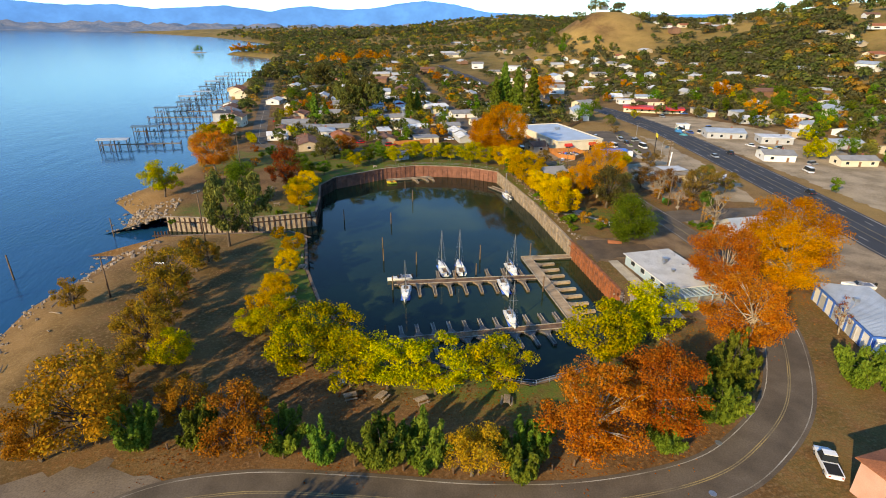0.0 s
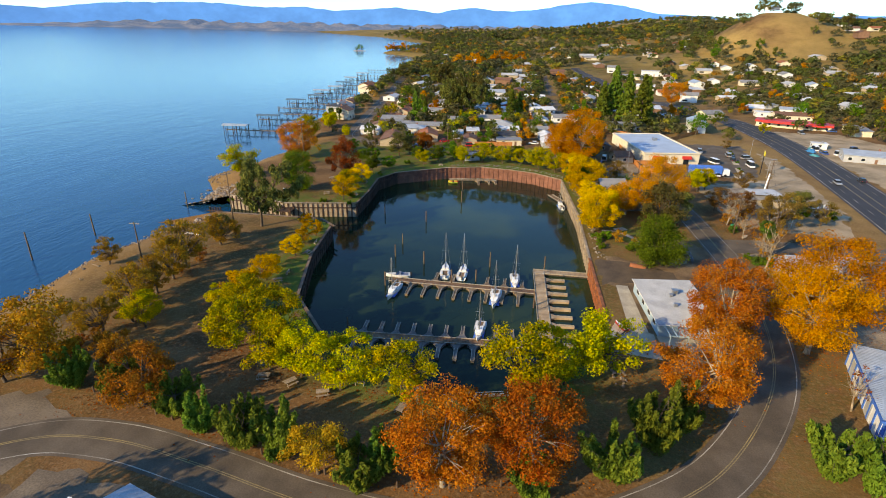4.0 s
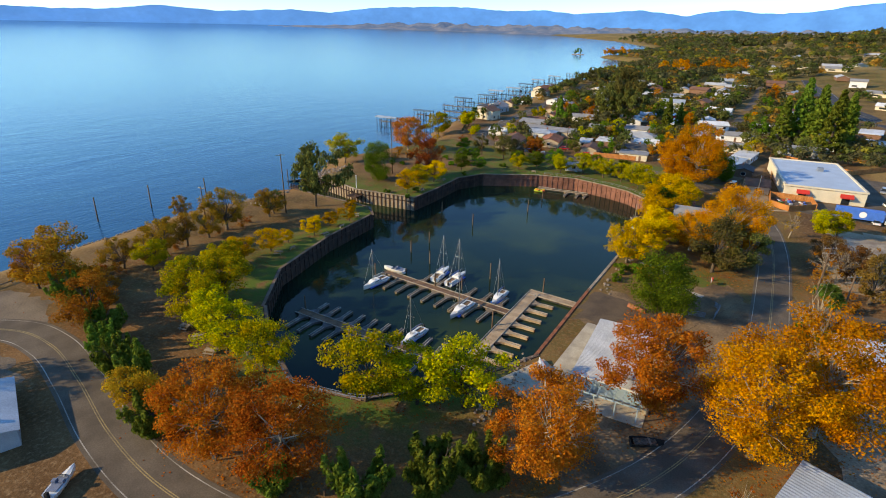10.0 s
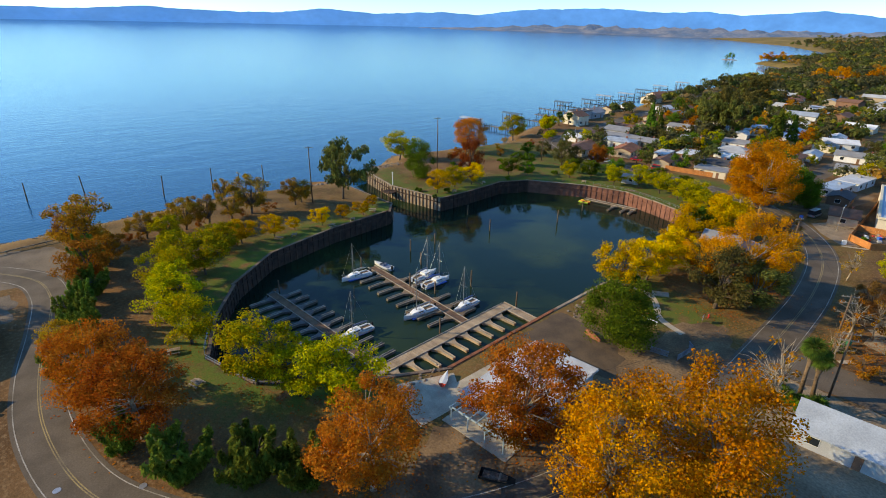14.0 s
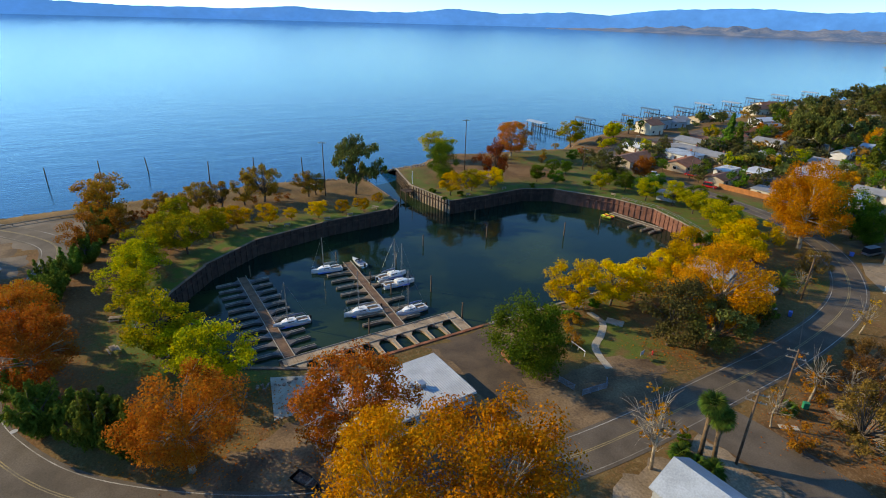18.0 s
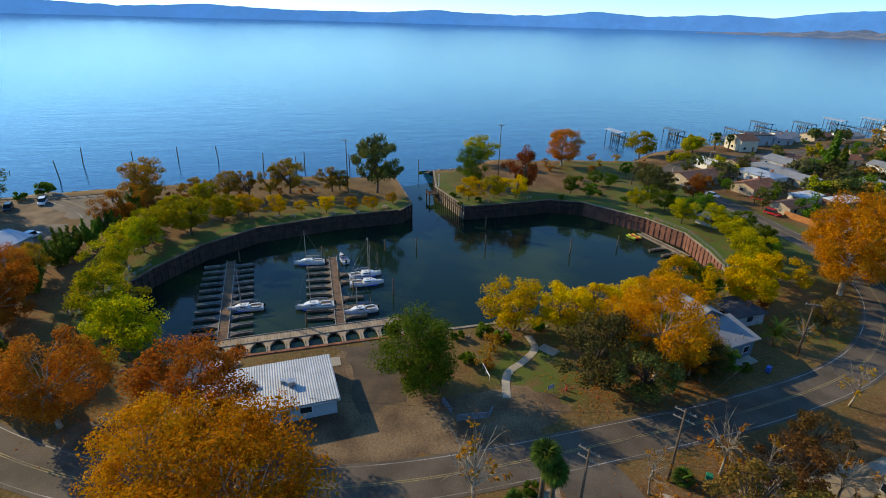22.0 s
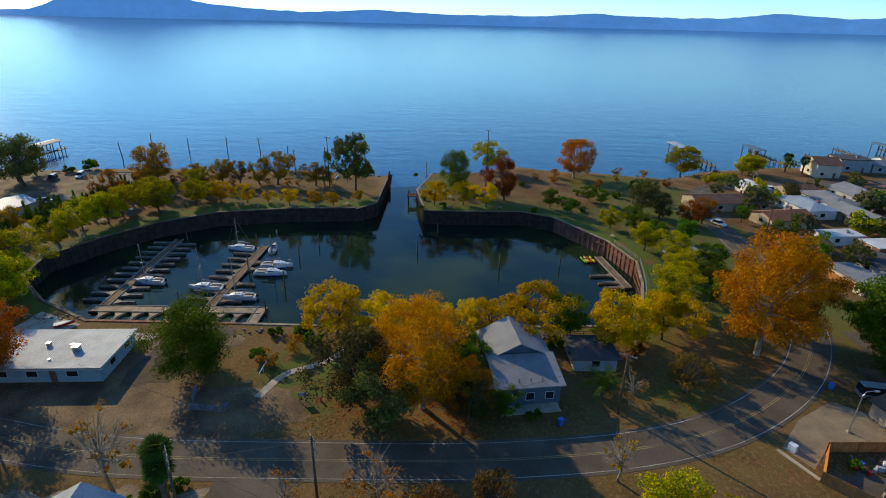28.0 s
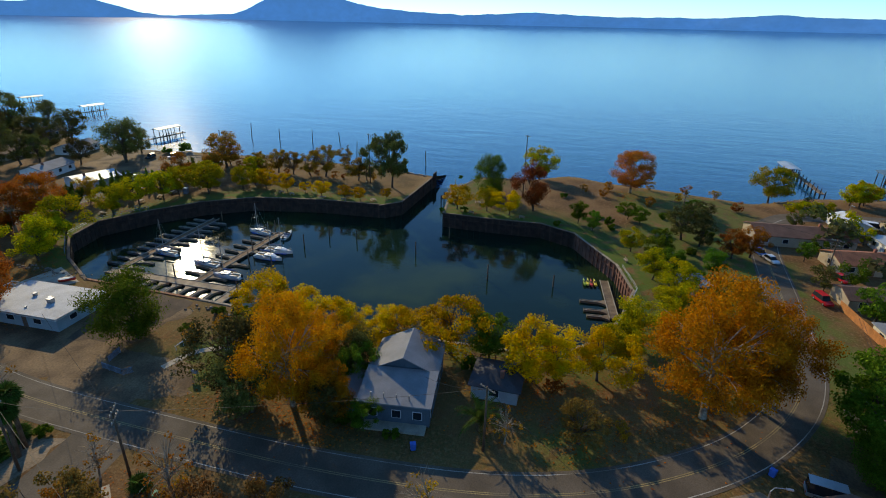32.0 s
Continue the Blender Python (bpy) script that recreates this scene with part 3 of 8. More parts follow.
def build_ridge(name, label, radius, scale, lift, material, seed, waver, low=0.0):
    m = Mesh()
    az = np.unwrap([radians(a) for a, _ in RIDGE])
    order = np.argsort(az)
    azs, els = az[order], np.array([e for _, e in RIDGE])[order]
    steps, rows = 520, 9
    pts = []
    for i in range(steps + 1):
        a = azs[0] + (azs[-1] - azs[0]) * i / steps
        e = float(np.interp(a, azs, els)) * scale + low
        ca, sa = math.cos(a), math.sin(a)
        for k in range(rows):
            u = k / (rows - 1)
            r = radius + 180 * (u - 1)
            top = radius * math.tan(radians(e)) + lift
            wob = noise.fractal((ca * 26 + seed, sa * 26, u * 2.3), 1.0, 2.0, 5)
            z = WATER - 2 + (top + 9 * waver * noise.fractal((ca * 60, sa * 60, seed), 1.0, 2.0, 4)) * (u ** 0.9) + wob * 9 * waver * math.sin(math.pi * u)
            pts.append((70 + ca * r, 120 + sa * r, max(z, WATER - 2)))
    faces = [(i * rows + k, (i + 1) * rows + k, (i + 1) * rows + k + 1, i * rows + k + 1) for i in range(steps) for k in range(rows - 1)]
    m.add(pts, faces)
    ob = part(name, m, material, smooth=True)
    return tagged(ob, label, "mountain range", kind="structure")


# distance haze put into the slopes as blue base colour and a glow
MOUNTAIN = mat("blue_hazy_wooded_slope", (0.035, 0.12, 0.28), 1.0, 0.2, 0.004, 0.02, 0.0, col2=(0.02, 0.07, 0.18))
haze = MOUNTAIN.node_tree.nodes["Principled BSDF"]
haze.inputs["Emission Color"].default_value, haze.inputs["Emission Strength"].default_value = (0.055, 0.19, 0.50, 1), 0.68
# brown hills with haze painted in: bluish second tone, faint glow
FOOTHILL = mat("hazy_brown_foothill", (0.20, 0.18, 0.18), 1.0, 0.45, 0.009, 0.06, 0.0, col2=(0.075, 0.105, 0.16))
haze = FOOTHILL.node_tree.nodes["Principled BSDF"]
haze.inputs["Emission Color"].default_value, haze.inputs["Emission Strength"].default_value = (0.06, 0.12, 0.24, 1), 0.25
build_ridge("backdrop", "long mountain range across the lake, blue with painted haze", 4700, 1.0, 58, MOUNTAIN, 3.0, 0.6)


def foothills(name, label, points, radius, material, seed):
    """Low hills along a far shore: bearing, height in metres."""
    m = Mesh()
    az = [radians(a) for a, _ in points]
    steps, rows, pts = 150, 7, []
    for i in range(steps + 1):
        a = az[0] + (az[-1] - az[0]) * i / steps
        top = float(np.interp(a, az[::-1], [h for _, h in points][::-1]))
        ca, sa = math.cos(a), math.sin(a)
        for k in range(rows):
            u = k / (rows - 1)
            r = radius + 500 * (u - 0.5)
            # foot lifted with the raised lake sheet, to fit the camera's view
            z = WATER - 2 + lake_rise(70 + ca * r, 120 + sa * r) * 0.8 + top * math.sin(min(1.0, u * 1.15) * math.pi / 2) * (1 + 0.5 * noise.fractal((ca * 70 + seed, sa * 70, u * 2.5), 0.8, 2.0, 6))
            pts.append((70 + ca * r, 120 + sa * r, z))
    m.add(pts, [(i * rows + k, (i + 1) * rows + k, (i + 1) * rows + k + 1, i * rows + k + 1) for i in range(steps) for k in range(rows - 1)])
    return tagged(part(name, m, material, smooth=True), label, "hills", kind="structure")


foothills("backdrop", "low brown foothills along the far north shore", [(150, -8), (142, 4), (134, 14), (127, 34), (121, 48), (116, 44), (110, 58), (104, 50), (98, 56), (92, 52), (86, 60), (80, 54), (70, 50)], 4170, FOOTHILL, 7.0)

# ---- roads, paths, yards ----
SOUTH_ROAD = smooth_line([(-60, 18), (-44, 36), (-29, 47.5), (-17, 49.4), (-3, 46.8), (12, 43), (26, 41.2), (40, 42.2), (50, 46), (61, 53.5), (71, 65.5), (78, 78), (83, 94), (86.5, 113), (87.3, 140), (87, 165), (84, 187), (77, 204), (65, 219), (48, 229), (20, 234), (-10, 238), (-30, 243)])


def road(name, label, line, width, material, lines=(), z=0.03):
    ob = tagged(part(name, ribbon(line, width, z), material), label, "road", kind="structure")
    for off, wd, mt, nm in lines:
        part(nm, ribbon(line, wd, z + 0.012, off), mt, ob)
    return ob


road("road", "worn grey asphalt road with faded white edge lines and yellow centre line", SOUTH_ROAD, 7.2, ASPHALT,
     ((3.05, 0.13, LINE_WHITE, "edge_line"), (-3.05, 0.13, LINE_WHITE, "edge_line"), (0.14, 0.13, LINE_YELLOW, "centre_line"), (-0.14, 0.13, LINE_YELLOW, "centre_line")))
road("road", "side road from the harbour to the highway", smooth_line([(88, 132), (100, 133), (120, 132), (142, 131)]), 9.0, ASPHALT, z=0.018)
road("road", "pale concrete side street by a fenced yard", smooth_line([(68, 226), (72, 236), (79, 250), (80.5, 264)]), 5, DIRTROAD, z=0.02)
road("road", "street along the lakeshore houses", smooth_line([(-30, 243), (-42, 255), (-46, 277), (-52, 330), (-63, 440), (-80, 600), (-95, 800)]), 7.5, ASPHALT,
     ((0.0, 0.2, LINE_WHITE, "centre_line"),), z=0.04)
road("road", "narrow town street", smooth_line([(58, 232), (62, 280), (66, 360), (70, 480), (72, 600)]), 7.0, ASPHALT, z=0.022)
road("road", "narrow town street between gardens", smooth_line([(-50, 330), (0, 325), (60, 330), (140, 345)]), 6.5, ASPHALT, z=0.024)
HIGHWAY_LINE = smooth_line([(104, -120), (116, 0), (132, 90), (147, 157), (163, 245), (167, 300), (165, 345), (158, 380), (140, 440), (120, 520), (110, 640)])
road("highway", "dark asphalt highway with white and yellow lane lines", HIGHWAY_LINE, 17.0, HIGHWAY,
     ((7.6, 0.3, LINE_WHITE, "edge_line"), (-7.6, 0.3, LINE_WHITE, "edge_line"), (1.6, 0.25, LINE_YELLOW, "centre_line"), (-1.6, 0.25, LINE_YELLOW, "centre_line")), z=0.05)


def lot(name, label, poly, material, z=0.012):
    if "gravel" in material.name or "dusty" in material.name or "worn" in material.name:
        ragged = []
        for (ax, ay), (bx, by) in zip(poly, poly[1:] + poly[:1]):
            n = max(1, int(math.hypot(bx - ax, by - ay) / 1.6))
            for i in range(n):
                x, y = ax + (bx - ax) * i / n, ay + (by - ay) * i / n
                ragged.append((x + 2.4 * noise.noise((x * 0.4, y * 0.4, 1)), y + 2.4 * noise.noise((x * 0.4, y * 0.4, 7))))
        poly = ragged
    m = Mesh().add([(x, y, height(x, y) + z) for x, y in poly], [tuple(range(len(poly)))])
    return tagged(part(name, m, material), label, "yard", kind="structure")


lot("pavement", "bare gravel yard in front of the boat club", [(60, 88), (66, 64), (72, 68), (77, 80), (83, 100), (84, 128), (79, 138), (73, 131), (72, 118), (58, 121), (56, 108)], DIRTROAD)
PALEGRAVEL = mat("pale_gravel", (0.32, 0.235, 0.15), 0.95, 0.4, 0.16, 3.0, 0.3, col2=(0.19, 0.135, 0.082))
GREYGRAVEL = mat("grey_worn_paving", (0.20, 0.152, 0.105), 0.95, 0.35, 0.14, 4.0, 0.2, col2=(0.125, 0.094, 0.066))
lot("pavement", "gravel road shoulder and forecourt", [(92, 96), (98, 80), (118, 60), (128, 92), (140, 128), (92, 128)], PALEGRAVEL, 0.008)
lot("pavement", "gravel car park by the lakeshore", [(-60, 0), (-20, 8), (-14, 36), (-26, 42), (-36, 36), (-46, 26)], DIRTROAD, 0.01)
lot("pavement", "worn grey paving beside the curve of the road", [(-46, 26), (-36, 36), (-27, 42), (-22, 51), (-34, 57), (-45, 55), (-49, 40)], GREYGRAVEL, 0.014)
lot("pavement", "pale concrete car pad beside the low house", [(-9, 41.5), (-12, 43.5), (-22, 44.5), (-23, 37), (-14, 33)], GREYGRAVEL, 0.02)
lot("pavement", "asphalt car park beside the shop", [(89, 206), (126, 202), (137, 232), (144, 264), (113, 265), (112.5, 221), (90, 220)], ASPHALT, 0.02)
lot("pavement", "tan concrete parking apron", [(84.6, 202.6), (88.5, 204.5), (85.4, 208), (85, 219), (79, 222), (75, 216), (79, 208.5)], mat("tan_concrete", (0.30, 0.225, 0.145), 0.9, 0.25, 0.4, 6.0, 0.2), 0.026)
lot("pavement", "dusty shoulder along the highway", [(153, 92), (190, 96), (214, 200), (218, 250), (206, 300), (176, 308), (172, 250)], DRYLOT, 0.02)
lot("pavement", "dusty verge with dry weeds", [(125, 140), (136, 165), (147.5, 235), (145, 250), (133, 205), (118, 196), (100, 192), (98, 150)], DRYLOT, 0.006)
path_line = smooth_line([(75, 128.5), (71.5, 129.8), (69, 131.5), (67, 135), (64, 138.5), (60, 139)])
tagged(part("path", ribbon(path_line, 1.3, 0.05), CONCRETE), "pale curved concrete footpath to the water", "path", kind="structure")

# ---- quay ----
BROWNCAP = mat("brown_timber_cap", (0.20, 0.14, 0.10), 0.9, 0.3, 0.6, 6.0, 0.3, rand=0.15)
NORTH_FROM = 13


def quay_wall(name, label, line, material, rib_mat, step, cap_mat):
    wall = Mesh()
    line_in = []
    for (ax, ay), (bx, by) in zip(line, line[1:]):
        d = math.hypot(bx - ax, by - ay)
        nx, ny = (by - ay) / d, -(bx - ax) / d
        wall.add([(ax, ay, -8), (bx, by, -8), (bx, by, 0.02), (ax, ay, 0.02), (ax + nx * .5, ay + ny * .5, -8), (bx + nx * .5, by + ny * .5, -8), (bx + nx * .5, by + ny * .5, 0.02), (ax + nx * .5, ay + ny * .5, 0.02)],
                 [(0, 1, 2, 3), (7, 6, 5, 4), (3, 2, 6, 7), (0, 4, 5, 1)])
    ob = tagged(part(name, wall, material), label, "quay wall", kind="structure")
    rib = Mesh().box(0, 0, -8, 0.36, 0.34, 8.0).data("pile", rib_mat)
    cap = Mesh().box(0, 0, 0.0, step + 0.02, 0.6, 0.16).data("cap", cap_mat)
    wale = Mesh().box(0, 0, -1.6, step, 0.3, 0.3).data("wale", rib_mat)
    for x, y, h in spread(line, step):
        lx, ly = -math.sin(h), math.cos(h)
        part("pile", rib, None, ob, at=pose(x + lx * 0.03, y + ly * 0.03, 0.0, 0, 0, math.degrees(h)))
        part("cap", cap, None, ob, at=pose(x + math.cos(h) * step / 2 - lx * 0.05, y + math.sin(h) * step / 2 - ly * 0.05, 0, 0, 0, math.degrees(h)))
        part("wale", wale, None, ob, at=pose(x + math.cos(h) * step / 2 + lx * 0.05, y + math.sin(h) * step / 2 + ly * 0.05, 0, 0, 0, math.degrees(h)))
    return ob


quay_wall("wall_south", "dark weathered timber sheet-pile quay wall along the park", QUAY[0:11], SHEETPILE, SHEETPILE, 1.9, BROWNCAP)
quay_wall("wall_east", "rusty orange sheet-pile bank wall below the boat club", QUAY[10:12], RUST, RUST, 1.4, RUST)
quay_wall("wall_northeast", "weathered pale timber bank wall below yellow trees", QUAY[11:14], PALETIMBER, PALETIMBER, 2.2, PALETIMBER)
REDPLANK = mat("reddish_planks", (0.24, 0.105, 0.07), 0.9, 0.35, 0.5, 5.0, 0.3)
quay_wall("wall_north", "reddish timber-planked quay wall with heavy posts", QUAY[13:19], REDPLANK, REDPLANK, 1.9, PALETIMBER)
quay_wall("wall_west", "dark weathered timber quay wall round the west lawn", QUAY[18:22], SHEETPILE, SHEETPILE, 1.9, BROWNCAP)
quay_wall("wall_channel", "pale timber channel wall with dark upright posts", QUAY[21:24], PALETIMBER, SHEETPILE, 1.5, PALETIMBER)


def railing(line, label, h=1.0, step=2.4, material=METAL):
    ob = thing("railing", label, "railing")
    post = Mesh().tube([(0, 0, 0), (0, 0, h)], 0.04, 5).data("post", material)
    pts = spread(line, step)
    for x, y, a in pts:
        part("post", post, None, ob, at=pose(x, y, 0.15))
    for zz in (h, h * 0.55):
        part("rail", Mesh().tube([(x, y, 0.15 + zz) for x, y, _ in pts], 0.035, 5), material, ob)
    return ob


def offset(line, d):
    out = []
    for i, (x, y) in enumerate(line):
        ax, ay = line[max(i - 1, 0)]
        bx, by = line[min(i + 1, len(line) - 1)]
        k = math.hypot(bx - ax, by - ay)
        out.append((x + (by - ay) / k * d, y - (bx - ax) / k * d))
    return out


railing(offset(QUAY[13:18], 0.7), "pale metal safety railing along the quay edge")
railing(offset(QUAY[6:10], 0.7), "blue-grey metal railing along the south quay", material=mat("blue_grey_rail_paint", (0.20, 0.27, 0.36), 0.5, 0.15, 1.0, 8.0, 0.05))

# ---- floating docks ----
DOCK_Z = -3.9


PALEDOCK = mat("sun_bleached_dock_planks", (0.42, 0.31, 0.20), 0.85, 0.3, 0.6, 7.0, 0.25, col2=(0.30, 0.215, 0.135), rand=0.12)
BROWNDOCK = mat("brown_dock_planks", (0.22, 0.125, 0.07), 0.85, 0.3, 0.6, 7.0, 0.25, col2=(0.14, 0.08, 0.048), rand=0.12)
GREYDOCK = mat("grey_wet_planks", (0.15, 0.135, 0.125), 0.7, 0.3, 0.6, 7.0, 0.25, col2=(0.09, 0.08, 0.072))


def dock_run(name, label, a, b, width, fingers, group="harbour docks", deck=DOCKWOOD, slip=DOCKWOOD):
    """A planked walkway from a to b; fingers: (distance along, side, length)."""
    ax, ay = a
    d, h = math.hypot(b[0] - ax, b[1] - ay), math.atan2(b[1] - ay, b[0] - ax)
    ob = thing(name, label, "dock", pose(ax, ay, DOCK_Z, 0, 0, math.degrees(h)), group)
    part("float", Mesh().box(d / 2, 0, -0.75, d, width - 0.2, 0.6), mat("dark_float", (0.05, 0.045, 0.04), 0.9), ob)
    plank = Mesh().box(0, 0, -0.12, 0.56, width, 0.12).data("plank", deck)
    for k in range(int(d / 0.6)):
        part("plank", plank, None, ob, at=pose(0.3 + k * 0.6, 0, random.uniform(0, 0.02), 0, 0, random.uniform(-0.6, 0.6)))
    for s in (1, -1):
        part("kerb", Mesh().box(d / 2, s * (width / 2 - 0.06), 0.0, d, 0.14, 0.14), DOCKEDGE, ob)
    for k, side, length in fingers:
        f = Mesh()
        w0, w1 = 2.6, 0.62
        ys = [0, 0.5, 1.0, 1.5, length]
        ws = [w0, 1.7, 1.15, 0.85, w1]
        pts = []
        for yy, ww in zip(ys, ws):
            y = side * (width / 2 + yy)
            pts += [(k - ww / 2, y, -0.03), (k + ww / 2, y, -0.03), (k - ww / 2, y, -0.5), (k + ww / 2, y, -0.5)]
        fc = []
        for i in range(4):
            p = 4 * i
            fc += [(p, p + 1, p + 5, p + 4), (p + 2, p + 6, p + 7, p + 3), (p, p + 4, p + 6, p + 2), (p + 1, p + 3, p + 7, p + 5)]
        fc.append((16, 17, 19, 18))
        fob = part("finger", f.add(pts, fc), slip, ob)
        for e in (-1, 1):
            part("edge_board", Mesh().box(k + e * 0.29, side * (width / 2 + (1.5 + length) / 2), -0.06, 0.1, length - 1.5, 0.14), DOCKEDGE, fob)
    return ob


dock_run("dock", "main wooden dock walkway with short arched slips", (42.3, 118.8), (42.3, 83.5), 2.6, [(4.4 + 3.45 * i, 1, 4.6) for i in range(9)], deck=PALEDOCK, slip=PALEDOCK)
dock_run("dock", "gangway dock joining the rusty bank", (41.0, 118.6), (54.2, 118.0), 2.2, [], deck=PALEDOCK)
dock_run("dock", "middle wooden dock with curved finger slips and boats", (41, 107.5), (7.5, 109.5), 2.0,
         [(3.5 + 3.5 * i, 1, 5.6) for i in range(9)] + [(3.0, -1, 4.6), (7.0, -1, 4.6), (11.0, -1, 4.6), (19.0, -1, 4.6), (23.0, -1, 4.6)], deck=BROWNDOCK, slip=DOCKWOOD)
dock_run("dock", "low worn wooden dock with many empty finger slips", (41, 85.5), (4, 85.0), 2.0,
         [(2.6 + 3.2 * i, 1, 5.0) for i in range(11)] + [(1.8 + 3.2 * i, -1, 4.4) for i in range(11)], deck=BROWNDOCK, slip=GREYDOCK)
dock_run("dock", "small floating landing under the north quay", (12, 198.5), (30, 200.5), 2.0, [(15, -1, 5.0), (11, -1, 5.5), (17.5, -1, 4.6)])
dock_run("dock", "short boat landing by the northeast bank", (53, 176), (49.5, 184), 2.0, [])


def pile(x, y, top=1.6, lean=0.0, z0=-8.0, label="weathered wooden mooring pile standing in the water", group="mooring piles", r=0.17, mt=WOODPOLE):
    ob = thing("mooring_pile", label, "mooring pile", pose(x, y, z0, lean, lean * 0.5, 0), group)
    h = top - z0
    part("shaft", Mesh().tube([(0, 0, 0), (0, 0, h * 0.5), (0, 0, h)], [r * 1.15, r, r * 0.85], 8), mt, ob, smooth=True)
    part("cap", Mesh().tube([(0, 0, h), (0, 0, h + 0.06), (0, 0, h + 0.18)], [r * 0.95, r * 0.95, r * 0.2], 8), mt, ob)


for x, y in [(6, 123.5), (6.3, 132), (14, 120), (10, 150.5), (30.5, 120.5), (19, 171.5), (-4, 156), (18, 187), (43.8, 120.2), (22, 109.5), (27.5, 112), (7, 107), (40.5, 101), (4, 87)]:
    pile(x, y, random.uniform(-1.6, -0.4))
for x, y in [(-85, 22), (-107, 23), (-103, 42), (-107, 58), (-106, 74), (-84, 92), (-83, 108), (-80, 126)]:
    pile(x, y, random.uniform(1.5, 3.0), random.uniform(-3, 4), -9, "leaning wooden pile standing out in the lake", "lake piles", 0.2)
pile(-68, 152, 1.0, 1, -9, "channel marker pile at the harbour mouth", "lake piles")

# ---- boats ----


def hull_mesh(length, beam, depth, flare=0.85):
    m = Mesh()
    n = 14
    rings = []
    for i in range(n + 1):
        u = i / n
        half = beam / 2 * (math.sin(min(1.0, (1 - u) * 1.55) * math.pi / 2) ** 0.8) * (0.78 + 0.22 * math.sin(math.pi * min(1, u * 1.4 + 0.15)))
        half = max(half, 0.03)
        sheer = depth * (0.62 + 0.22 * u * u)
        y = (u - 0.5) * length
        keel = -depth * 0.38 * (1 - u ** 3)
        rings.append([(-half, y, sheer), (-half * flare, y, sheer * 0.3), (-half * 0.45, y, keel * 0.7), (0, y, keel), (half * 0.45, y, keel * 0.7), (half * flare, y, sheer * 0.3), (half, y, sheer)])
    faces = []
    for i in range(n):
        faces += [(i * 7 + k, i * 7 + k + 1, (i + 1) * 7 + k + 1, (i + 1) * 7 + k) for k in range(6)]
    faces.append(tuple(range(7)))
    m.add([p for r in rings for p in r], faces)
    deck = Mesh()
    dp = []
    for r in rings:
        dp += [(r[0][0] * 0.97, r[0][1], r[0][2] - 0.03), (0, r[0][1], r[0][2] + 0.06), (r[6][0] * 0.97, r[0][1], r[0][2] - 0.03)]
    deck.add(dp, [(3 * i + k, 3 * i + k + 1, 3 * i + k + 4, 3 * i + k + 3) for i in range(n) for k in (0, 1)])
    return m, deck


def sailboat(x, y, heading, length=7.6, mast=9.5, cover=CANVAS, label="white sailing boat with bare mast moored at the dock"):
    ob = thing("sailboat", label, "sailboat", pose(x, y, WATER, 0, 0, heading), "moored boats")
    hull, deck = hull_mesh(length, length * 0.33, 1.25)
    hob = part("hull", hull, HULL, ob, smooth=True)
    part("boot_stripe", Mesh().box(0, -length * 0.06, 0.12, length * 0.27, length * 0.74, 0.06), BLUEPAINT, hob)
    part("deck", deck, DECK, ob)
    cab = Mesh()
    prof = [(-0.16, 0.0), (-0.13, 0.42), (0.13, 0.42), (0.16, 0.0)]
    cl = [(-0.10, 1.0), (0.14, 0.95), (0.27, 0.55)]
    pts = [(px * length * 0.75 * s, length * u, 0.95 + pz * (1.1 if s > 0.6 else 0.5)) for u, s in cl for px, pz in prof]
    fc = [(i * 4 + k, i * 4 + k + 1, i * 4 + k + 5, i * 4 + k + 4) for i in range(2) for k in range(3)] + [(0, 1, 2, 3), (11, 10, 9, 8)]
    cob = part("cabin", cab.add(pts, fc), HULL, ob)
    for s in (-1, 1):
        part("window", Mesh().box(s * length * 0.112, length * 0.03, 1.1, 0.05, length * 0.17, 0.16), DARKGLASS, cob)
    part("hatch", Mesh().box(0, length * 0.02, 1.4, 0.6, 0.7, 0.08), DECK, cob)
    part("cockpit", Mesh().box(0, -length * 0.29, 0.86, length * 0.2, length * 0.28, 0.06), mat("teak", (0.22, 0.13, 0.07), 0.8), ob)
    for s in (-1, 1):
        part("bench", Mesh().box(s * length * 0.095, -length * 0.29, 0.9, 0.35, length * 0.26, 0.22), DECK, ob)
    my = length * 0.1
    part("mast", Mesh().tube([(0, my, 0.9), (0, my, mast)], [0.10, 0.07], 8), METAL, ob)
    part("boom", Mesh().tube([(0, my, 2.0), (0, -length * 0.36, 2.05)], 0.06, 6), METAL, ob)
    part("sail_cover", Mesh().tube([(0, my - 0.1, 2.18), (0, -length * 0.15, 2.24), (0, -length * 0.34, 2.16)], [0.20, 0.17, 0.09], 7), cover, ob, "rolled sail under a canvas cover")
    part("spreader", Mesh().tube([(-0.9, my, mast * 0.55), (0.9, my, mast * 0.55)], 0.03, 5), METAL, ob)
    for p in ((0, length * 0.49, 1.05), (0, -length * 0.48, 0.9), (-length * 0.15, my, 0.95), (length * 0.15, my, 0.95)):
        part("stay", Mesh().tube([p, (0, my, mast - 0.1)], 0.015, 4), METAL, ob)
    rail = [(-length * 0.1, length * 0.36, 1.1), (-length * 0.1, length * 0.36, 1.65), (0, length * 0.5, 1.7), (length * 0.1, length * 0.36, 1.65), (length * 0.1, length * 0.36, 1.1)]
    part("pulpit", Mesh().tube(rail, 0.025, 5), METAL, ob)
    part("outboard_motor", Mesh().box(0.3, -length * 0.53, 0.4, 0.3, 0.35, 0.8), RUBBER, ob)
    return ob


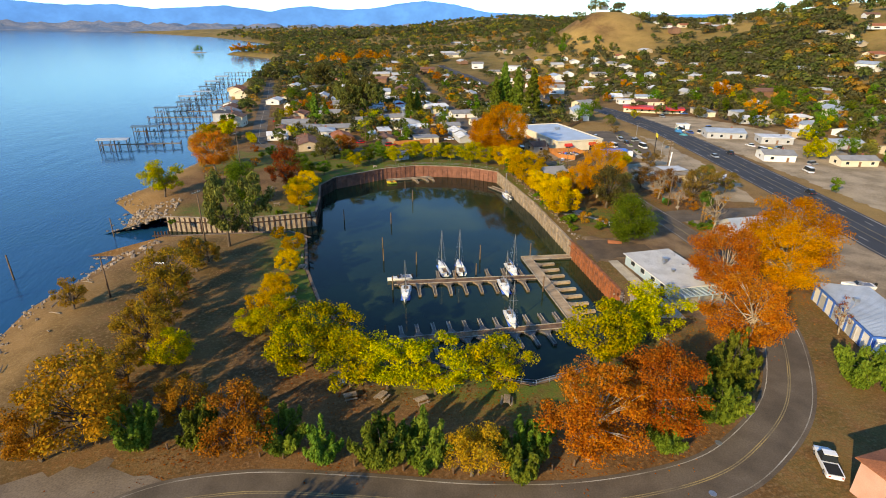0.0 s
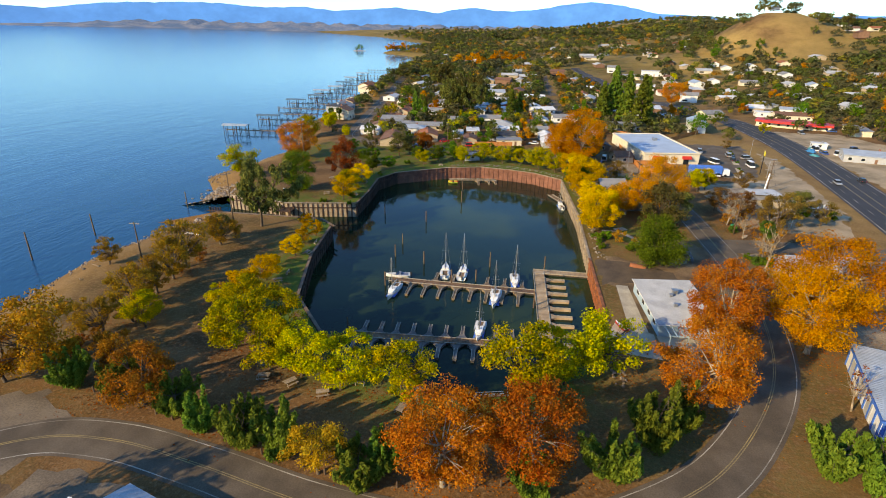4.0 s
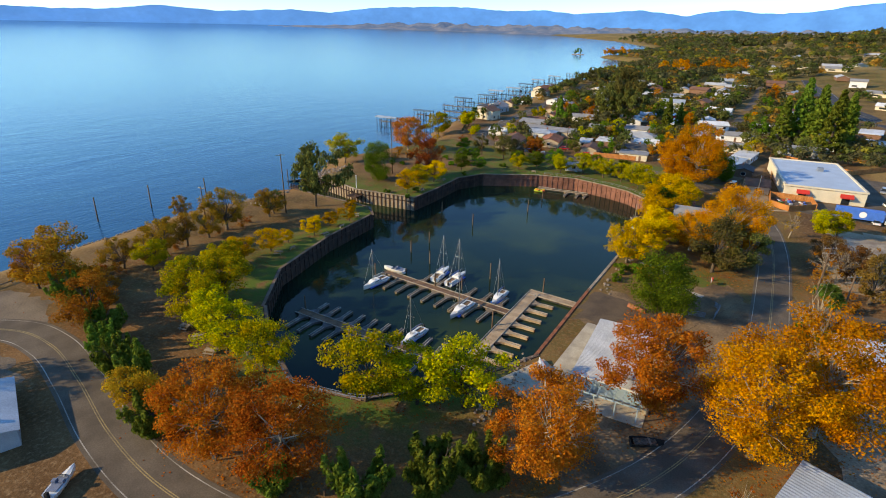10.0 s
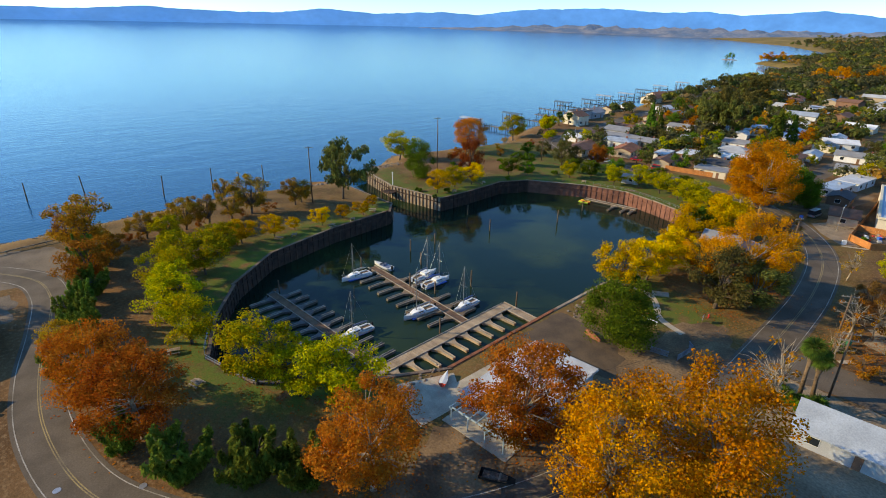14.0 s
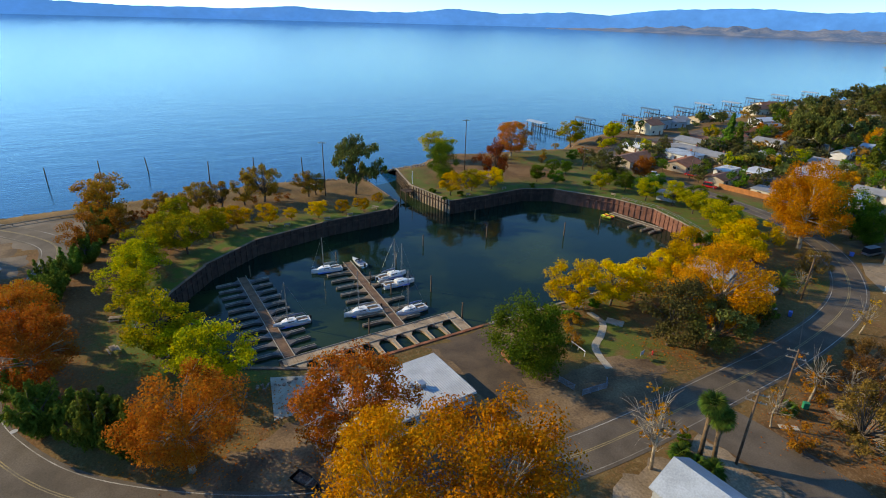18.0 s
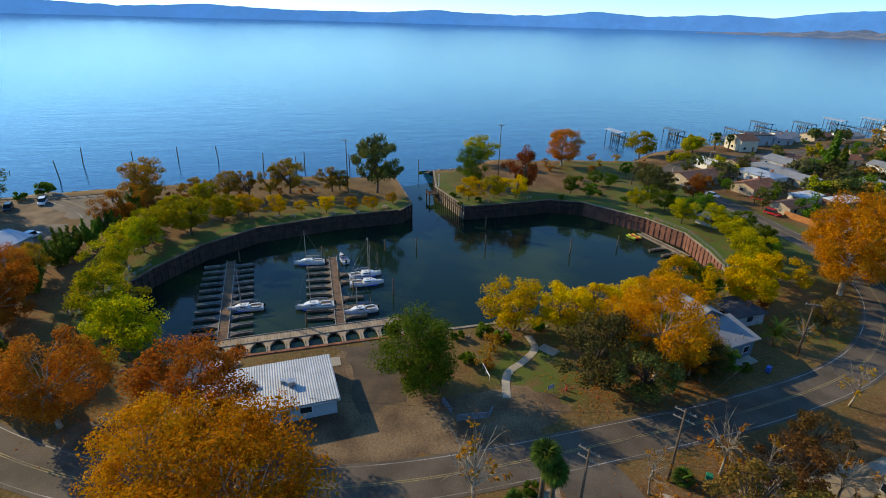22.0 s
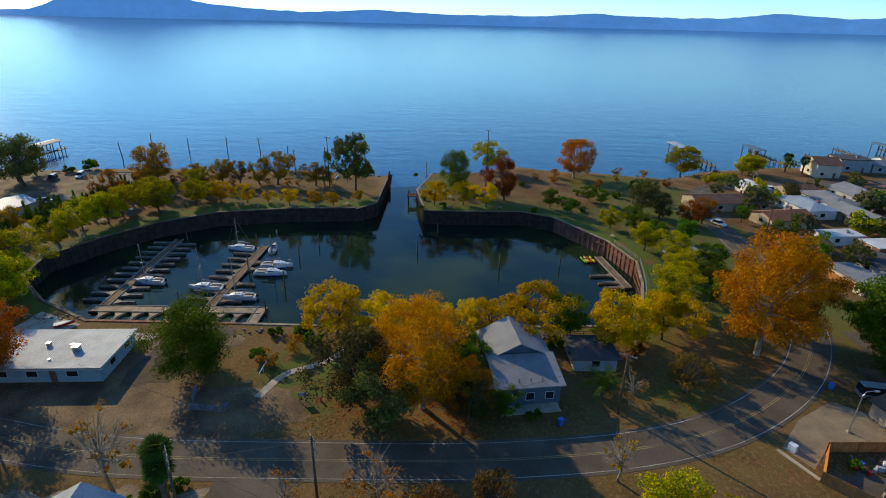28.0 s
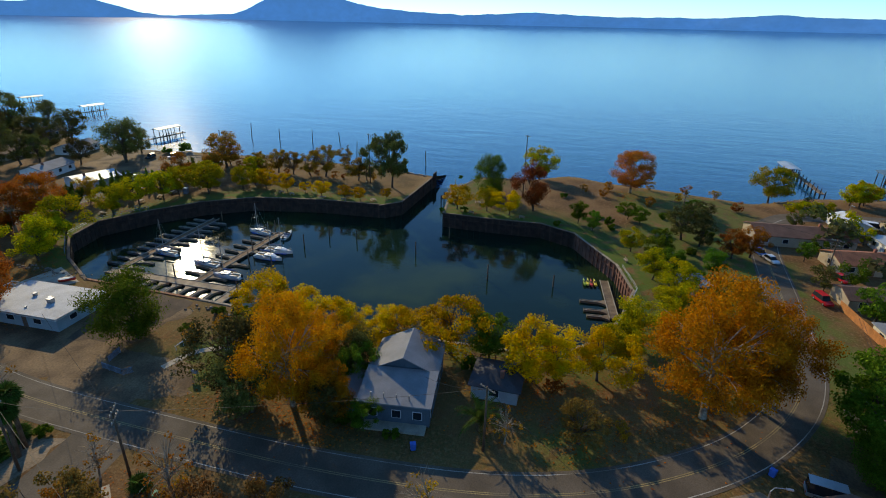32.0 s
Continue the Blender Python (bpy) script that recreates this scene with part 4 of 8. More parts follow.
BLUECANVAS = mat("faded_blue_canvas", (0.08, 0.14, 0.30), 0.9, 0.2, 2.0, 12.0, 0.2)
sailboat(9.6, 103.6, 172, 7.4, 9.0, mat("cream_canvas", (0.5, 0.46, 0.38), 0.9), "white sailing boat with bare mast at the end of the dock")
sailboat(19.9, 115.9, 4, 7.8, 10.0)
sailboat(24.2, 115.6, -3, 7.8, 10.2, BLUECANVAS, "white sailing boat with blue sail cover beside its twin")
sailboat(32.2, 103.2, 176, 8.0, 10.0, mat("grey_canvas", (0.3, 0.3, 0.3), 0.9), "white sailing boat with grey deck tarpaulin in a slip")
sailboat(36.6, 112.2, 182, 7.2, 10.0, BLUECANVAS, "white sailing boat with dark blue deck gear in a slip")
sailboat(29.6, 89.2, 176, 7.2, 9.6, CANVAS, "lone white sailing boat at the half-empty dock")
sailboat(52.0, 171.5, 8, 6.4, 8.5, CANVAS, "small white sailing boat under the yellow trees")


def motorboat(x, y, heading, length=5.6, z=WATER, label="small white motorboat with open cockpit", extra=""):
    ob = thing("motorboat", label, "motorboat", pose(x, y, z, 0, 0, heading), "moored boats")
    hull, deck = hull_mesh(length, length * 0.38, 1.05)
    part("hull", hull, HULL, ob, smooth=True)
    part("deck", deck, DECK, ob)
    part("cockpit", Mesh().box(0, -length * 0.15, 0.68, length * 0.26, length * 0.5, 0.1), CANVAS, ob)
    part("windscreen", Mesh().add([(-0.7, 0.5, 0.8), (0.7, 0.5, 0.8), (0.6, 0.2, 1.25), (-0.6, 0.2, 1.25), (-0.7, 0.46, 0.8), (0.7, 0.46, 0.8), (0.6, 0.16, 1.25), (-0.6, 0.16, 1.25)], [(0, 1, 2, 3), (7, 6, 5, 4), (3, 2, 6, 7)]), DARKGLASS, ob)
    for s in (-0.45, 0.45):
        part("seat", Mesh().box(s, -0.5, 0.75, 0.5, 0.5, 0.4), CANVAS, ob)
    part("outboard_motor", Mesh().box(0, -length * 0.53, 0.3, 0.35, 0.4, 0.9), RUBBER, ob)
    return ob


motorboat(9.0, 112.0, 97, 5.8, WATER, "white motorboat lying across the dock end")

# ---- trees ----


def crown_leaves(blobs, per, size, rnd, up=0.0, long=1.0, shell=0.55, corners=4):
    """Leaf sprays round clump centres: small bent diamonds. blobs: (centre, radii)."""
    rs = np.random.RandomState(rnd)
    vs, fs = [], []
    for c, r in blobs:
        d = rs.normal(size=(per, 3))
        d /= np.linalg.norm(d, axis=1)[:, None]
        rad = shell + (1 - shell) * rs.rand(per, 1) ** 0.5
        p = np.array(c) + d * rad * np.array(r)
        nrm = d + rs.normal(scale=0.8, size=(per, 3))
        nrm[:, 2] += 0.25
        nrm /= np.linalg.norm(nrm, axis=1)[:, None]
        a = rs.normal(size=(per, 3))
        a[:, 2] += up * 3
        a -= nrm * (a * nrm).sum(1)[:, None]
        a /= np.linalg.norm(a, axis=1)[:, None] + 1e-9
        b = np.cross(nrm, a)
        s = size * (0.6 + 0.8 * rs.rand(per, 1))
        vs.append(np.stack([p - a * s * long, p + b * s * 0.6 + nrm * s * 0.15, p + a * s * long - nrm * s * 0.2, p - b * s * 0.6 + nrm * s * 0.15][:corners], 1).reshape(-1, 3))
    v = np.concatenate(vs)
    f = np.arange(len(v)).reshape(-1, corners)
    return v, f


def leaf_mesh(name, v, f, material):
    me = bpy.data.meshes.new(name)
    n, k = f.shape
    me.vertices.add(len(v)), me.loops.add(n * k), me.polygons.add(n)
    me.vertices.foreach_set("co", np.ascontiguousarray(v, dtype=np.float32).ravel())
    me.loops.foreach_set("vertex_index", np.ascontiguousarray(f, dtype=np.int32).ravel())
    me.polygons.foreach_set("loop_start", np.arange(0, n * k, k, dtype=np.int32))
    me.materials.append(material)
    me.update(calc_edges=True)
    return me


def limbs(blobs, trunk_top, base_r, rnd, fork=0.35, count=14):
    """Trunk with a slight bend, and limbs that reach into the crown clumps."""
    r = random.Random(rnd)
    m = Mesh()
    bend = (r.uniform(-.3, .3), r.uniform(-.3, .3))
    mid = Vector((bend[0], bend[1], trunk_top * 0.55))
    top = Vector((bend[0] * 0.4, bend[1] * 0.4, trunk_top))
    m.tube([(0, 0, -0.3), (0, 0, 0.25), mid, top], [base_r * 1.35, base_r, base_r * 0.78, base_r * 0.5], 8)
    for c, _ in r.sample(blobs, min(count, len(blobs))):
        s = mid.lerp(top, r.uniform(fork, 1.0))
        e = Vector(c)
        k = s.lerp(e, 0.5) + Vector((r.uniform(-.4, .4), r.uniform(-.4, .4), r.uniform(-.2, .6)))
        m.tube([s, k, e], [base_r * 0.34, base_r * 0.18, base_r * 0.05], 5, False)
        for _ in range(2):
            q = e + Vector((r.uniform(-1, 1), r.uniform(-1, 1), r.uniform(-.3, .9))) * 1.1
            m.tube([k, k.lerp(q, 0.6) + Vector((0, 0, 0.2)), q], [base_r * 0.16, base_r * 0.1, base_r * 0.03], 4, False)
    return m


def blobs_in(rnd, n, rx, rz, cz, lo=0.25, size=0.36, flat=0.8, top=1.0):
    """Clump centres spread through an uneven rounded crown."""
    r = random.Random(rnd)
    out = []
    lobes = [(r.uniform(0, 6.28), r.uniform(0.75, 1.15)) for _ in range(5)]
    while len(out) < n:
        a, u, t = r.uniform(0, 6.283), r.random() ** 0.45, r.uniform(-1, 1)
        w = math.sqrt(max(0, 1 - t * t * (0.8 if t > 0 else 1.0)))
        k = 1 + 0.18 * sum(math.cos(a - p) * g for p, g in lobes[:3])
        if u < lo and t < 0.5:
            continue
        x, y, z = math.cos(a) * rx * u * w * k, math.sin(a) * rx * u * w * k, cz + t * rz * (top if t > 0 else 0.8)
        s = rx * size * r.uniform(0.6, 1.15)
        out.append(((x, y, z), (s, s, s * flat)))
    return out


TREES = {}


def proto(kind, k):
    """Trunk and crown meshes of one kind of tree, made once per variant."""
    if (kind, k) in TREES:
        return TREES[kind, k]
    seed = hash_of(kind) + 17 * k
    if kind in ("sycamore", "gold_sycamore"):
        bl = blobs_in(seed, 84, 6.0, 5.2, 7.0, 0.1, 0.27, 0.8, 1.0)
        v, f = crown_leaves(bl, 250 if kind == "sycamore" else 330, 0.135 if kind == "sycamore" else 0.112, seed, shell=0.1)
        res = (limbs(bl, 6.5, 0.36, seed, 0.1, 26).data("trunk", PALEBARK, True), leaf_mesh("crown", v, f, L_ORANGE if kind == "sycamore" else L_GOLD))
    elif kind in ("locust", "lime_locust", "green_round", "small_green"):
        cz, rz, rx = (5.0, 3.2, 4.6) if kind != "green_round" else (5.6, 5.6, 5.8)
        bl = blobs_in(seed, 44 if kind != "green_round" else 80, rx, rz, cz, 0.1, 0.29 if kind != "green_round" else 0.40, 0.75)
        v, f = crown_leaves(bl, 175 if kind != "green_round" else 260, 0.155, seed, shell=0.1)
        lm = {"locust": L_YELLOW, "lime_locust": L_LIME, "green_round": L_GREEN, "small_green": L_GREEN}[kind]
        res = (limbs(bl, 3.4, 0.22, seed, 0.3, 14).data("trunk", BARK, True), leaf_mesh("crown", v, f, lm))
    elif kind in ("open_brown", "sparse_brown"):
        bl = blobs_in(seed, 34, 4.3, 3.4, 4.6, 0.3, 0.26, 0.8)
        v, f = crown_leaves(bl, 165 if kind == "open_brown" else 135, 0.14, seed, shell=0.15)
        res = (limbs(bl, 2.6, 0.3, seed, 0.0, 30).data("trunk", BARK, True), leaf_mesh("crown", v, f, L_OLIVE if kind == "open_brown" else L_DULL))
    elif kind in ("oak", "brown_tree", "russet"):
        bl = blobs_in(seed, 40, 4.1, 3.6, 4.7, 0.15, 0.31, 0.8)
        v, f = crown_leaves(bl, 180, 0.14, seed, shell=0.1)
        lm = {"oak": L_GREY, "brown_tree": L_BROWN, "russet": L_RED}[kind]
        res = (limbs(bl, 3.2, 0.28, seed, 0.0, 22).data("trunk", BARK, True), leaf_mesh("crown", v, f, lm))
    elif kind == "juniper":
        r = random.Random(seed)
        bl = []
        for i in range(24):
            a, tilt = r.uniform(0, 6.283), r.uniform(0.15, 0.75)
            base, reach = r.uniform(0.3, 1.4), r.uniform(2.6, 4.6) * (1.25 - 0.6 * tilt)
            for k in range(5):
                u = (k + 0.6) / 5
                w = 0.5 + reach * u * math.sin(tilt)
                size = 0.62 * (1.15 - u)
                bl.append(((math.cos(a) * w, math.sin(a) * w, base + reach * u * math.cos(tilt)), (size + 0.12, size + 0.12, 0.75)))
        v, f = crown_leaves(bl, 64, 0.135, seed, up=1.2, long=1.7, shell=0.2)
        res = (limbs(bl, 2.6, 0.2, seed, 0.0, 8).data("trunk", BARK, True), leaf_mesh("crown", v, f, L_DARK))
    elif kind in ("conifer", "dark_conifer"):
        r = random.Random(seed)
        bl = []
        for i in range(70):
            u = (i + r.random()) / 70
            z = 2.0 + u * 17
            w = 4.2 * (1 - u) ** 0.8 * r.uniform(0.45, 1.0)
            a = i * 2.4 + r.uniform(-.3, .3)
            bl.append(((math.cos(a) * w, math.sin(a) * w, z - w * 0.18), (1.25 - 0.6 * u, 1.25 - 0.6 * u, 0.7)))
        v, f = crown_leaves(bl, 46, 0.42, seed, shell=0.3, long=1.3)
        m = Mesh().tube([(0, 0, -0.3), (0, 0, 9), (0, 0, 18.6)], [0.5, 0.3, 0.05], 7)
        for (c, _) in bl[::3]:
            m.tube([(0, 0, c[2] + 0.5), c], [0.09, 0.03], 4, False)
        res = (m.data("trunk", BARK, True), leaf_mesh("crown", v, f, L_DARK))
    elif kind == "eucalyptus":
        bl = blobs_in(seed, 84, 7.4, 5.4, 8.8, 0.3, 0.17, 0.95)
        v, f = crown_leaves(bl, 96, 0.23, seed, up=-0.8, long=1.7, shell=0.05)
        res = (limbs(bl, 6.5, 0.34, seed, 0.0, 26).data("trunk", BARK, True), leaf_mesh("crown", v, f, L_GREY))
    elif kind == "shrub":
        bl = blobs_in(seed, 12, 1.3, 0.8, 0.8, 0.0, 0.42, 0.8)
        v, f = crown_leaves(bl, 60, 0.2, seed, shell=0.4)
        res = (limbs(bl, 0.7, 0.08, seed, 0.0, 6).data("stem", BARK, True), leaf_mesh("crown", v, f, L_GREEN))
    elif kind == "dry_shrub":
        bl = blobs_in(seed, 14, 2.2, 1.6, 1.8, 0.0, 0.4, 0.8)
        v, f = crown_leaves(bl, 55, 0.17, seed, shell=0.2)
        res = (limbs(bl, 1.6, 0.10, seed, 0.0, 14).data("stem", BARK, True), leaf_mesh("crown", v, f, L_BROWN))
    elif kind == "bare":
        bl = blobs_in(seed, 34, 2.6, 2.8, 4.6, 0.1, 0.2, 0.8)
        v, f = crown_leaves(bl[:14], 16, 0.16, seed, shell=0.2)
        res = (limbs(bl, 4.2, 0.16, seed, 0.0, 34).data("trunk", PALEBARK, True), leaf_mesh("crown", v, f, L_BROWN))
    elif kind in ("far_green", "far_orange", "far_lime", "far_grey"):
        bl = blobs_in(seed, 16, 3.8, 3.4, 4.8, 0.2, 0.42, 0.85)
        v, f = crown_leaves(bl, 64, 0.46, seed, shell=0.3, corners=3)
        lm = {"far_green": L_GREEN, "far_orange": L_GOLD, "far_lime": L_LIME, "far_grey": L_GREY}[kind]
        res = (limbs(bl, 3.2, 0.25, seed, 0.3, 6).data("trunk", BARK, True), leaf_mesh("crown", v, f, lm))
    TREES[kind, k] = res
    return res


def hash_of(s):
    return sum((i + 1) * ord(c) for i, c in enumerate(s)) % 9973


TREE_WORDS = {
    "sycamore": ("sycamore_tree", "large sycamore with rust-orange autumn leaves and pale limbs", "sycamores"),
    "gold_sycamore": ("sycamore_tree", "broad sycamore with golden-orange autumn leaves and pale bark", "sycamores"),
    "locust": ("locust_tree", "small park tree with bright yellow autumn leaves", "harbour park trees"),
    "lime_locust": ("locust_tree", "small park tree with yellow-green autumn leaves", "harbour park trees"),
    "green_round": ("shade_tree", "dense round tree with deep green leaves", "green shade trees"),
    "small_green": ("park_tree", "small park tree with light green leaves", "harbour park trees"),
    "oak": ("oak_tree", "dark grey-green oak with twisted branches", "oaks"),
    "brown_tree": ("park_tree", "gnarled shore tree with brown-gold autumn leaves", "shore trees"),
    "open_brown": ("park_tree", "gnarled thin-leaved shore tree with dark twisted limbs", "shore trees"),
    "sparse_brown": ("roadside_tree", "half-bare roadside tree with dull brown leaves", "roadside trees"),
    "russet": ("park_tree", "rounded tree with dark russet leaves on the lawn", "russet trees"),
    "juniper": ("juniper_tree", "dark green bushy juniper beside the road", "roadside junipers"),
    "conifer": ("conifer_tree", "tall dark green conifer among the houses", "tall conifers"),
    "eucalyptus": ("eucalyptus_tree", "tall grey-green drooping tree at the shore", "eucalyptus trees"),
    "shrub": ("shrub", "low rounded green shrub", "shrubs"),
    "dry_shrub": ("shrub", "half-bare brown shrub on dry ground", "dry shrubs"),
    "bare": ("bare_tree", "nearly leafless tree with pale thin branches", "bare trees"),
    "far_green": ("garden_tree", "green garden tree among the town houses", "town trees"),
    "far_orange": ("garden_tree", "orange autumn garden tree among the town houses", "town trees"),
    "far_lime": ("garden_tree", "yellow-green garden tree among the town houses", "town trees"),
    "far_grey": ("garden_tree", "grey-green oak among the town houses", "town trees"),
}
TREE_COUNT = [0]


def tree(kind, x, y, s=1.0, sz=None, z=None, variant=None):
    TREE_COUNT[0] += 1
    k = TREE_COUNT[0] % (2 if kind in ("green_round", "conifer", "eucalyptus", "bare") else 3)
    trunk, crown = proto(kind, k if variant is None else variant)
    name, label, group = TREE_WORDS[kind]
    ob = thing(name, label, "shrub" if "shrub" in kind else "tree", None, group)
    ob.location = (x, y, height(x, y) if z is None else z)
    ob.rotation_euler = (0, 0, TREE_COUNT[0] * 2.399)
    ob.scale = (s, s, sz or s)
    part(trunk.name.split(".")[0], trunk, None, ob)
    part("crown", crown, None, ob)
    return ob


GROW = {"sycamore": (1.05, 1.0), "gold_sycamore": (1.15, 1.05), "locust": (1.2, 1.1), "lime_locust": (1.2, 1.1), "brown_tree": (1.12, 1.08), "juniper": (1.25, 1.1), "russet": (1.0, 1.0), "oak": (1.15, 1.1)}


def row(kind, spots):
    a, b = GROW.get(kind, (1.0, 1.0))
    for x, y, s in spots:
        tree(kind, x, y, s * a, s * b)

# trees of the park and the roadside
row("juniper", [(-30, 59, 1.0), (-22, 58, 1.0), (-11, 55.5, 1.05), (1, 50.5, 1.1), (6.5, 49.8, 1.15), (17.5, 46.5, 1.1), (20, 49, 0.9), (38, 47.5, 0.9), (47.5, 51.5, 1.25), (54, 57.5, 1.2), (58.5, 61.5, 1.1), (75, 55.5, 1.25), (79, 53, 1.1), (-6, 53, 0.9)])
row("brown_tree", [(-17, 56.5, 1.05), (12, 47.5, 0.8), (-25, 62, 0.8)])
row("sycamore", [(27.3, 47.6, 1.02), (37.3, 50.2, 1.0), (64.5, 67, 1.05), (72.2, 85, 1.15)])
row("gold_sycamore", [(85.5, 83.5, 1.15), (92.5, 92.5, 1.35)])
row("lime_locust", [(-11, 72, 0.95), (-6, 75.5, 1.05), (-2.5, 67, 0.95), (3, 66, 0.9), (10, 63.5, 1.0), (19.2, 63.2, 0.9), (36.8, 66.2, 1.15), (43.5, 69.5, 0.9), (49.5, 72.5, 1.1), (-14, 82.5, 0.8), (-19, 84, 0.6)])
row("locust", [(-17.4, 89, 0.68), (-16.7, 97.3, 0.6), (-17.4, 103.5, 0.36), (-15.4, 110.5, 0.55), (-16.7, 118, 0.42), (-15, 124, 0.45), (-20, 131, 0.36), (-17, 155, 0.8), (-16.5, 171, 0.8), (57.5, 137.5, 1.05), (60, 145, 0.95), (60, 152, 0.9), (59, 160, 0.8), (59.5, 165, 0.85), (57.5, 172, 1.1), (60.6, 186, 1.05), (59.5, 190, 0.85), (58, 196.5, 0.9)])
row("lime_locust", [(-18, 164, 0.75), (-30, 76, 0.7), (1, 204.5, 0.65), (16.5, 208.5, 0.75), (24, 212.5, 0.8), (32, 211, 0.8), (46, 203, 0.95), (39, 209, 0.7), (52, 200, 0.8)])
row("small_green", [(58, 179, 0.95), (-16.5, 191, 0.7), (-11, 195, 0.6), (6, 211, 0.75), (12, 213, 0.7), (-24, 205, 0.6)])
row("brown_tree", [(-35.5, 61, 1.45), (-41, 58.5, 0.9), (-4, 233, 0.8), (-2, 228.5, 0.8)])
row("open_brown", [(-36, 73, 0.85), (-33.5, 77.5, 0.8), (-36, 82.5, 1.05), (-36, 88.5, 1.0), (-36.5, 95, 0.95), (-37.2, 101, 1.35), (-36, 114.3, 1.0), (-55, 100, 0.75)])
row("sparse_brown", [(73, 194.2, 0.85)])
row("oak", [(-37, 117, 0.7), (75.2, 143, 1.3), (80, 148.5, 1.05), (-11.5, 218, 1.0), (-8, 222, 0.8)])
tree("eucalyptus", -31.8, 128.5, 1.1, 1.24, None, 1)
tree("gold_sycamore", 62.5, 211.5, 1.5, 1.75)
tree("gold_sycamore", 58, 219.5, 1.15, 1.35)
tree("gold_sycamore", 54.5, 220, 1.05, 1.2)
tree("gold_sycamore", 77.1, 153.3, 1.2, 1.4)
tree("gold_sycamore", 69, 154, 0.8)
tree("gold_sycamore", 77.5, 159.5, 0.7)
tree("green_round", 68.6, 117.6, 1.0, 1.02)
tree("green_round", -34.5, 163.1, 0.85, 1.1)
row("lime_locust", [(-60.5, 175.5, 1.2), (-64, 253, 1.3), (-60, 278, 0.9)])
tree("russet", -22.5, 177.4, 1.35, 1.75)
tree("sycamore", -52, 207, 1.25, 1.15)
row("bare", [(92.6, 116.8, 1.55), (76, 184.5, 0.85), (96, 138, 0.9), (95.9, 148.8, 1.2), (99, 152, 1.0)])
row("sparse_brown", [(104.1, 143.5, 1.25), (110, 148, 1.2), (101, 154, 1.0)])
row("dry_shrub", [(100, 137, 1.0), (103, 155, 1.1), (96, 150, 0.8), (-45, 198, 0.8), (-38, 212, 0.9), (-48, 192, 0.7), (67, 128, 0.8), (63, 131, 0.9)])
row("lime_locust", [(98, 182, 0.8)])
row("small_green", [(60, 234, 1.5), (66, 232, 1.3), (70, 160, 0.8)])
row("shrub", [(61, 134, 1.2), (65, 126, 1.0), (92, 124, 0.8), (94.5, 121, 0.9), (88, 210, 0.6), (-13, 200, 0.9), (-6, 205, 0.9), (4, 215, 1.0), (20, 217, 1.0), (30, 218, 1.0)])

# ---- boat club ----


def window(name, parent, x, y, z, w, h, face, frame_mat=WHITEWALL):
    """A framed window on a wall; face: heading that it looks to, in degrees."""
    ob = part(name, Mesh().box(0, 0, 0, w + 0.16, 0.1, h + 0.16), frame_mat, parent, at=pose(x, y, z, 0, 0, face + 90))
    part("pane", Mesh().box(0, -0.04, 0.08, w, 0.06, h), DARKGLASS, ob)
    return ob


def gable(length, width, rise, over=0.4, thick=0.16):
    """Ridge along x."""
    m = Mesh()
    l, w = length / 2 + over, width / 2 + over
    drop = rise * over / (width / 2)
    top = [(-l, -w, -drop), (l, -w, -drop), (l, 0, rise), (-l, 0, rise), (-l, w, -drop), (l, w, -drop)]
    bot = [(x, y, z - thick) for x, y, z in top]
    m.add(top + bot, [(0, 1, 2, 3), (3, 2, 5, 4), (7, 6, 9, 8), (8, 9, 10, 11), (0, 6, 7, 1), (5, 11, 10, 4), (1, 7, 8, 2), (2, 8, 11, 5), (0, 3, 9, 6), (3, 4, 10, 9)])
    return m


def gable_wall(length, width, hgt, rise):
    l, w = length / 2, width / 2
    return Mesh().add([(-l, -w, 0), (l, -w, 0), (l, w, 0), (-l, w, 0), (-l, -w, hgt), (l, -w, hgt), (l, w, hgt), (-l, w, hgt), (-l, 0, hgt + rise), (l, 0, hgt + rise)],
                      [(0, 1, 5, 4), (2, 3, 7, 6), (1, 2, 6, 9, 5), (3, 0, 4, 8, 7)])


def corrugated(length, width, pitch=0.45, depth=0.06, slope=0.0):
    """A ribbed metal sheet, ribs across the length."""
    m = Mesh()
    n = int(length / pitch)
    pts = []
    for i in range(n * 2 + 1):
        x = -length / 2 + i * length / (2 * n)
        z = depth if i % 2 else 0
        pts += [(x, -width / 2, z - slope), (x, width / 2, z + slope)]
    m.add(pts, [(2 * i, 2 * i + 2, 2 * i + 3, 2 * i + 1) for i in range(2 * n)])
    return m


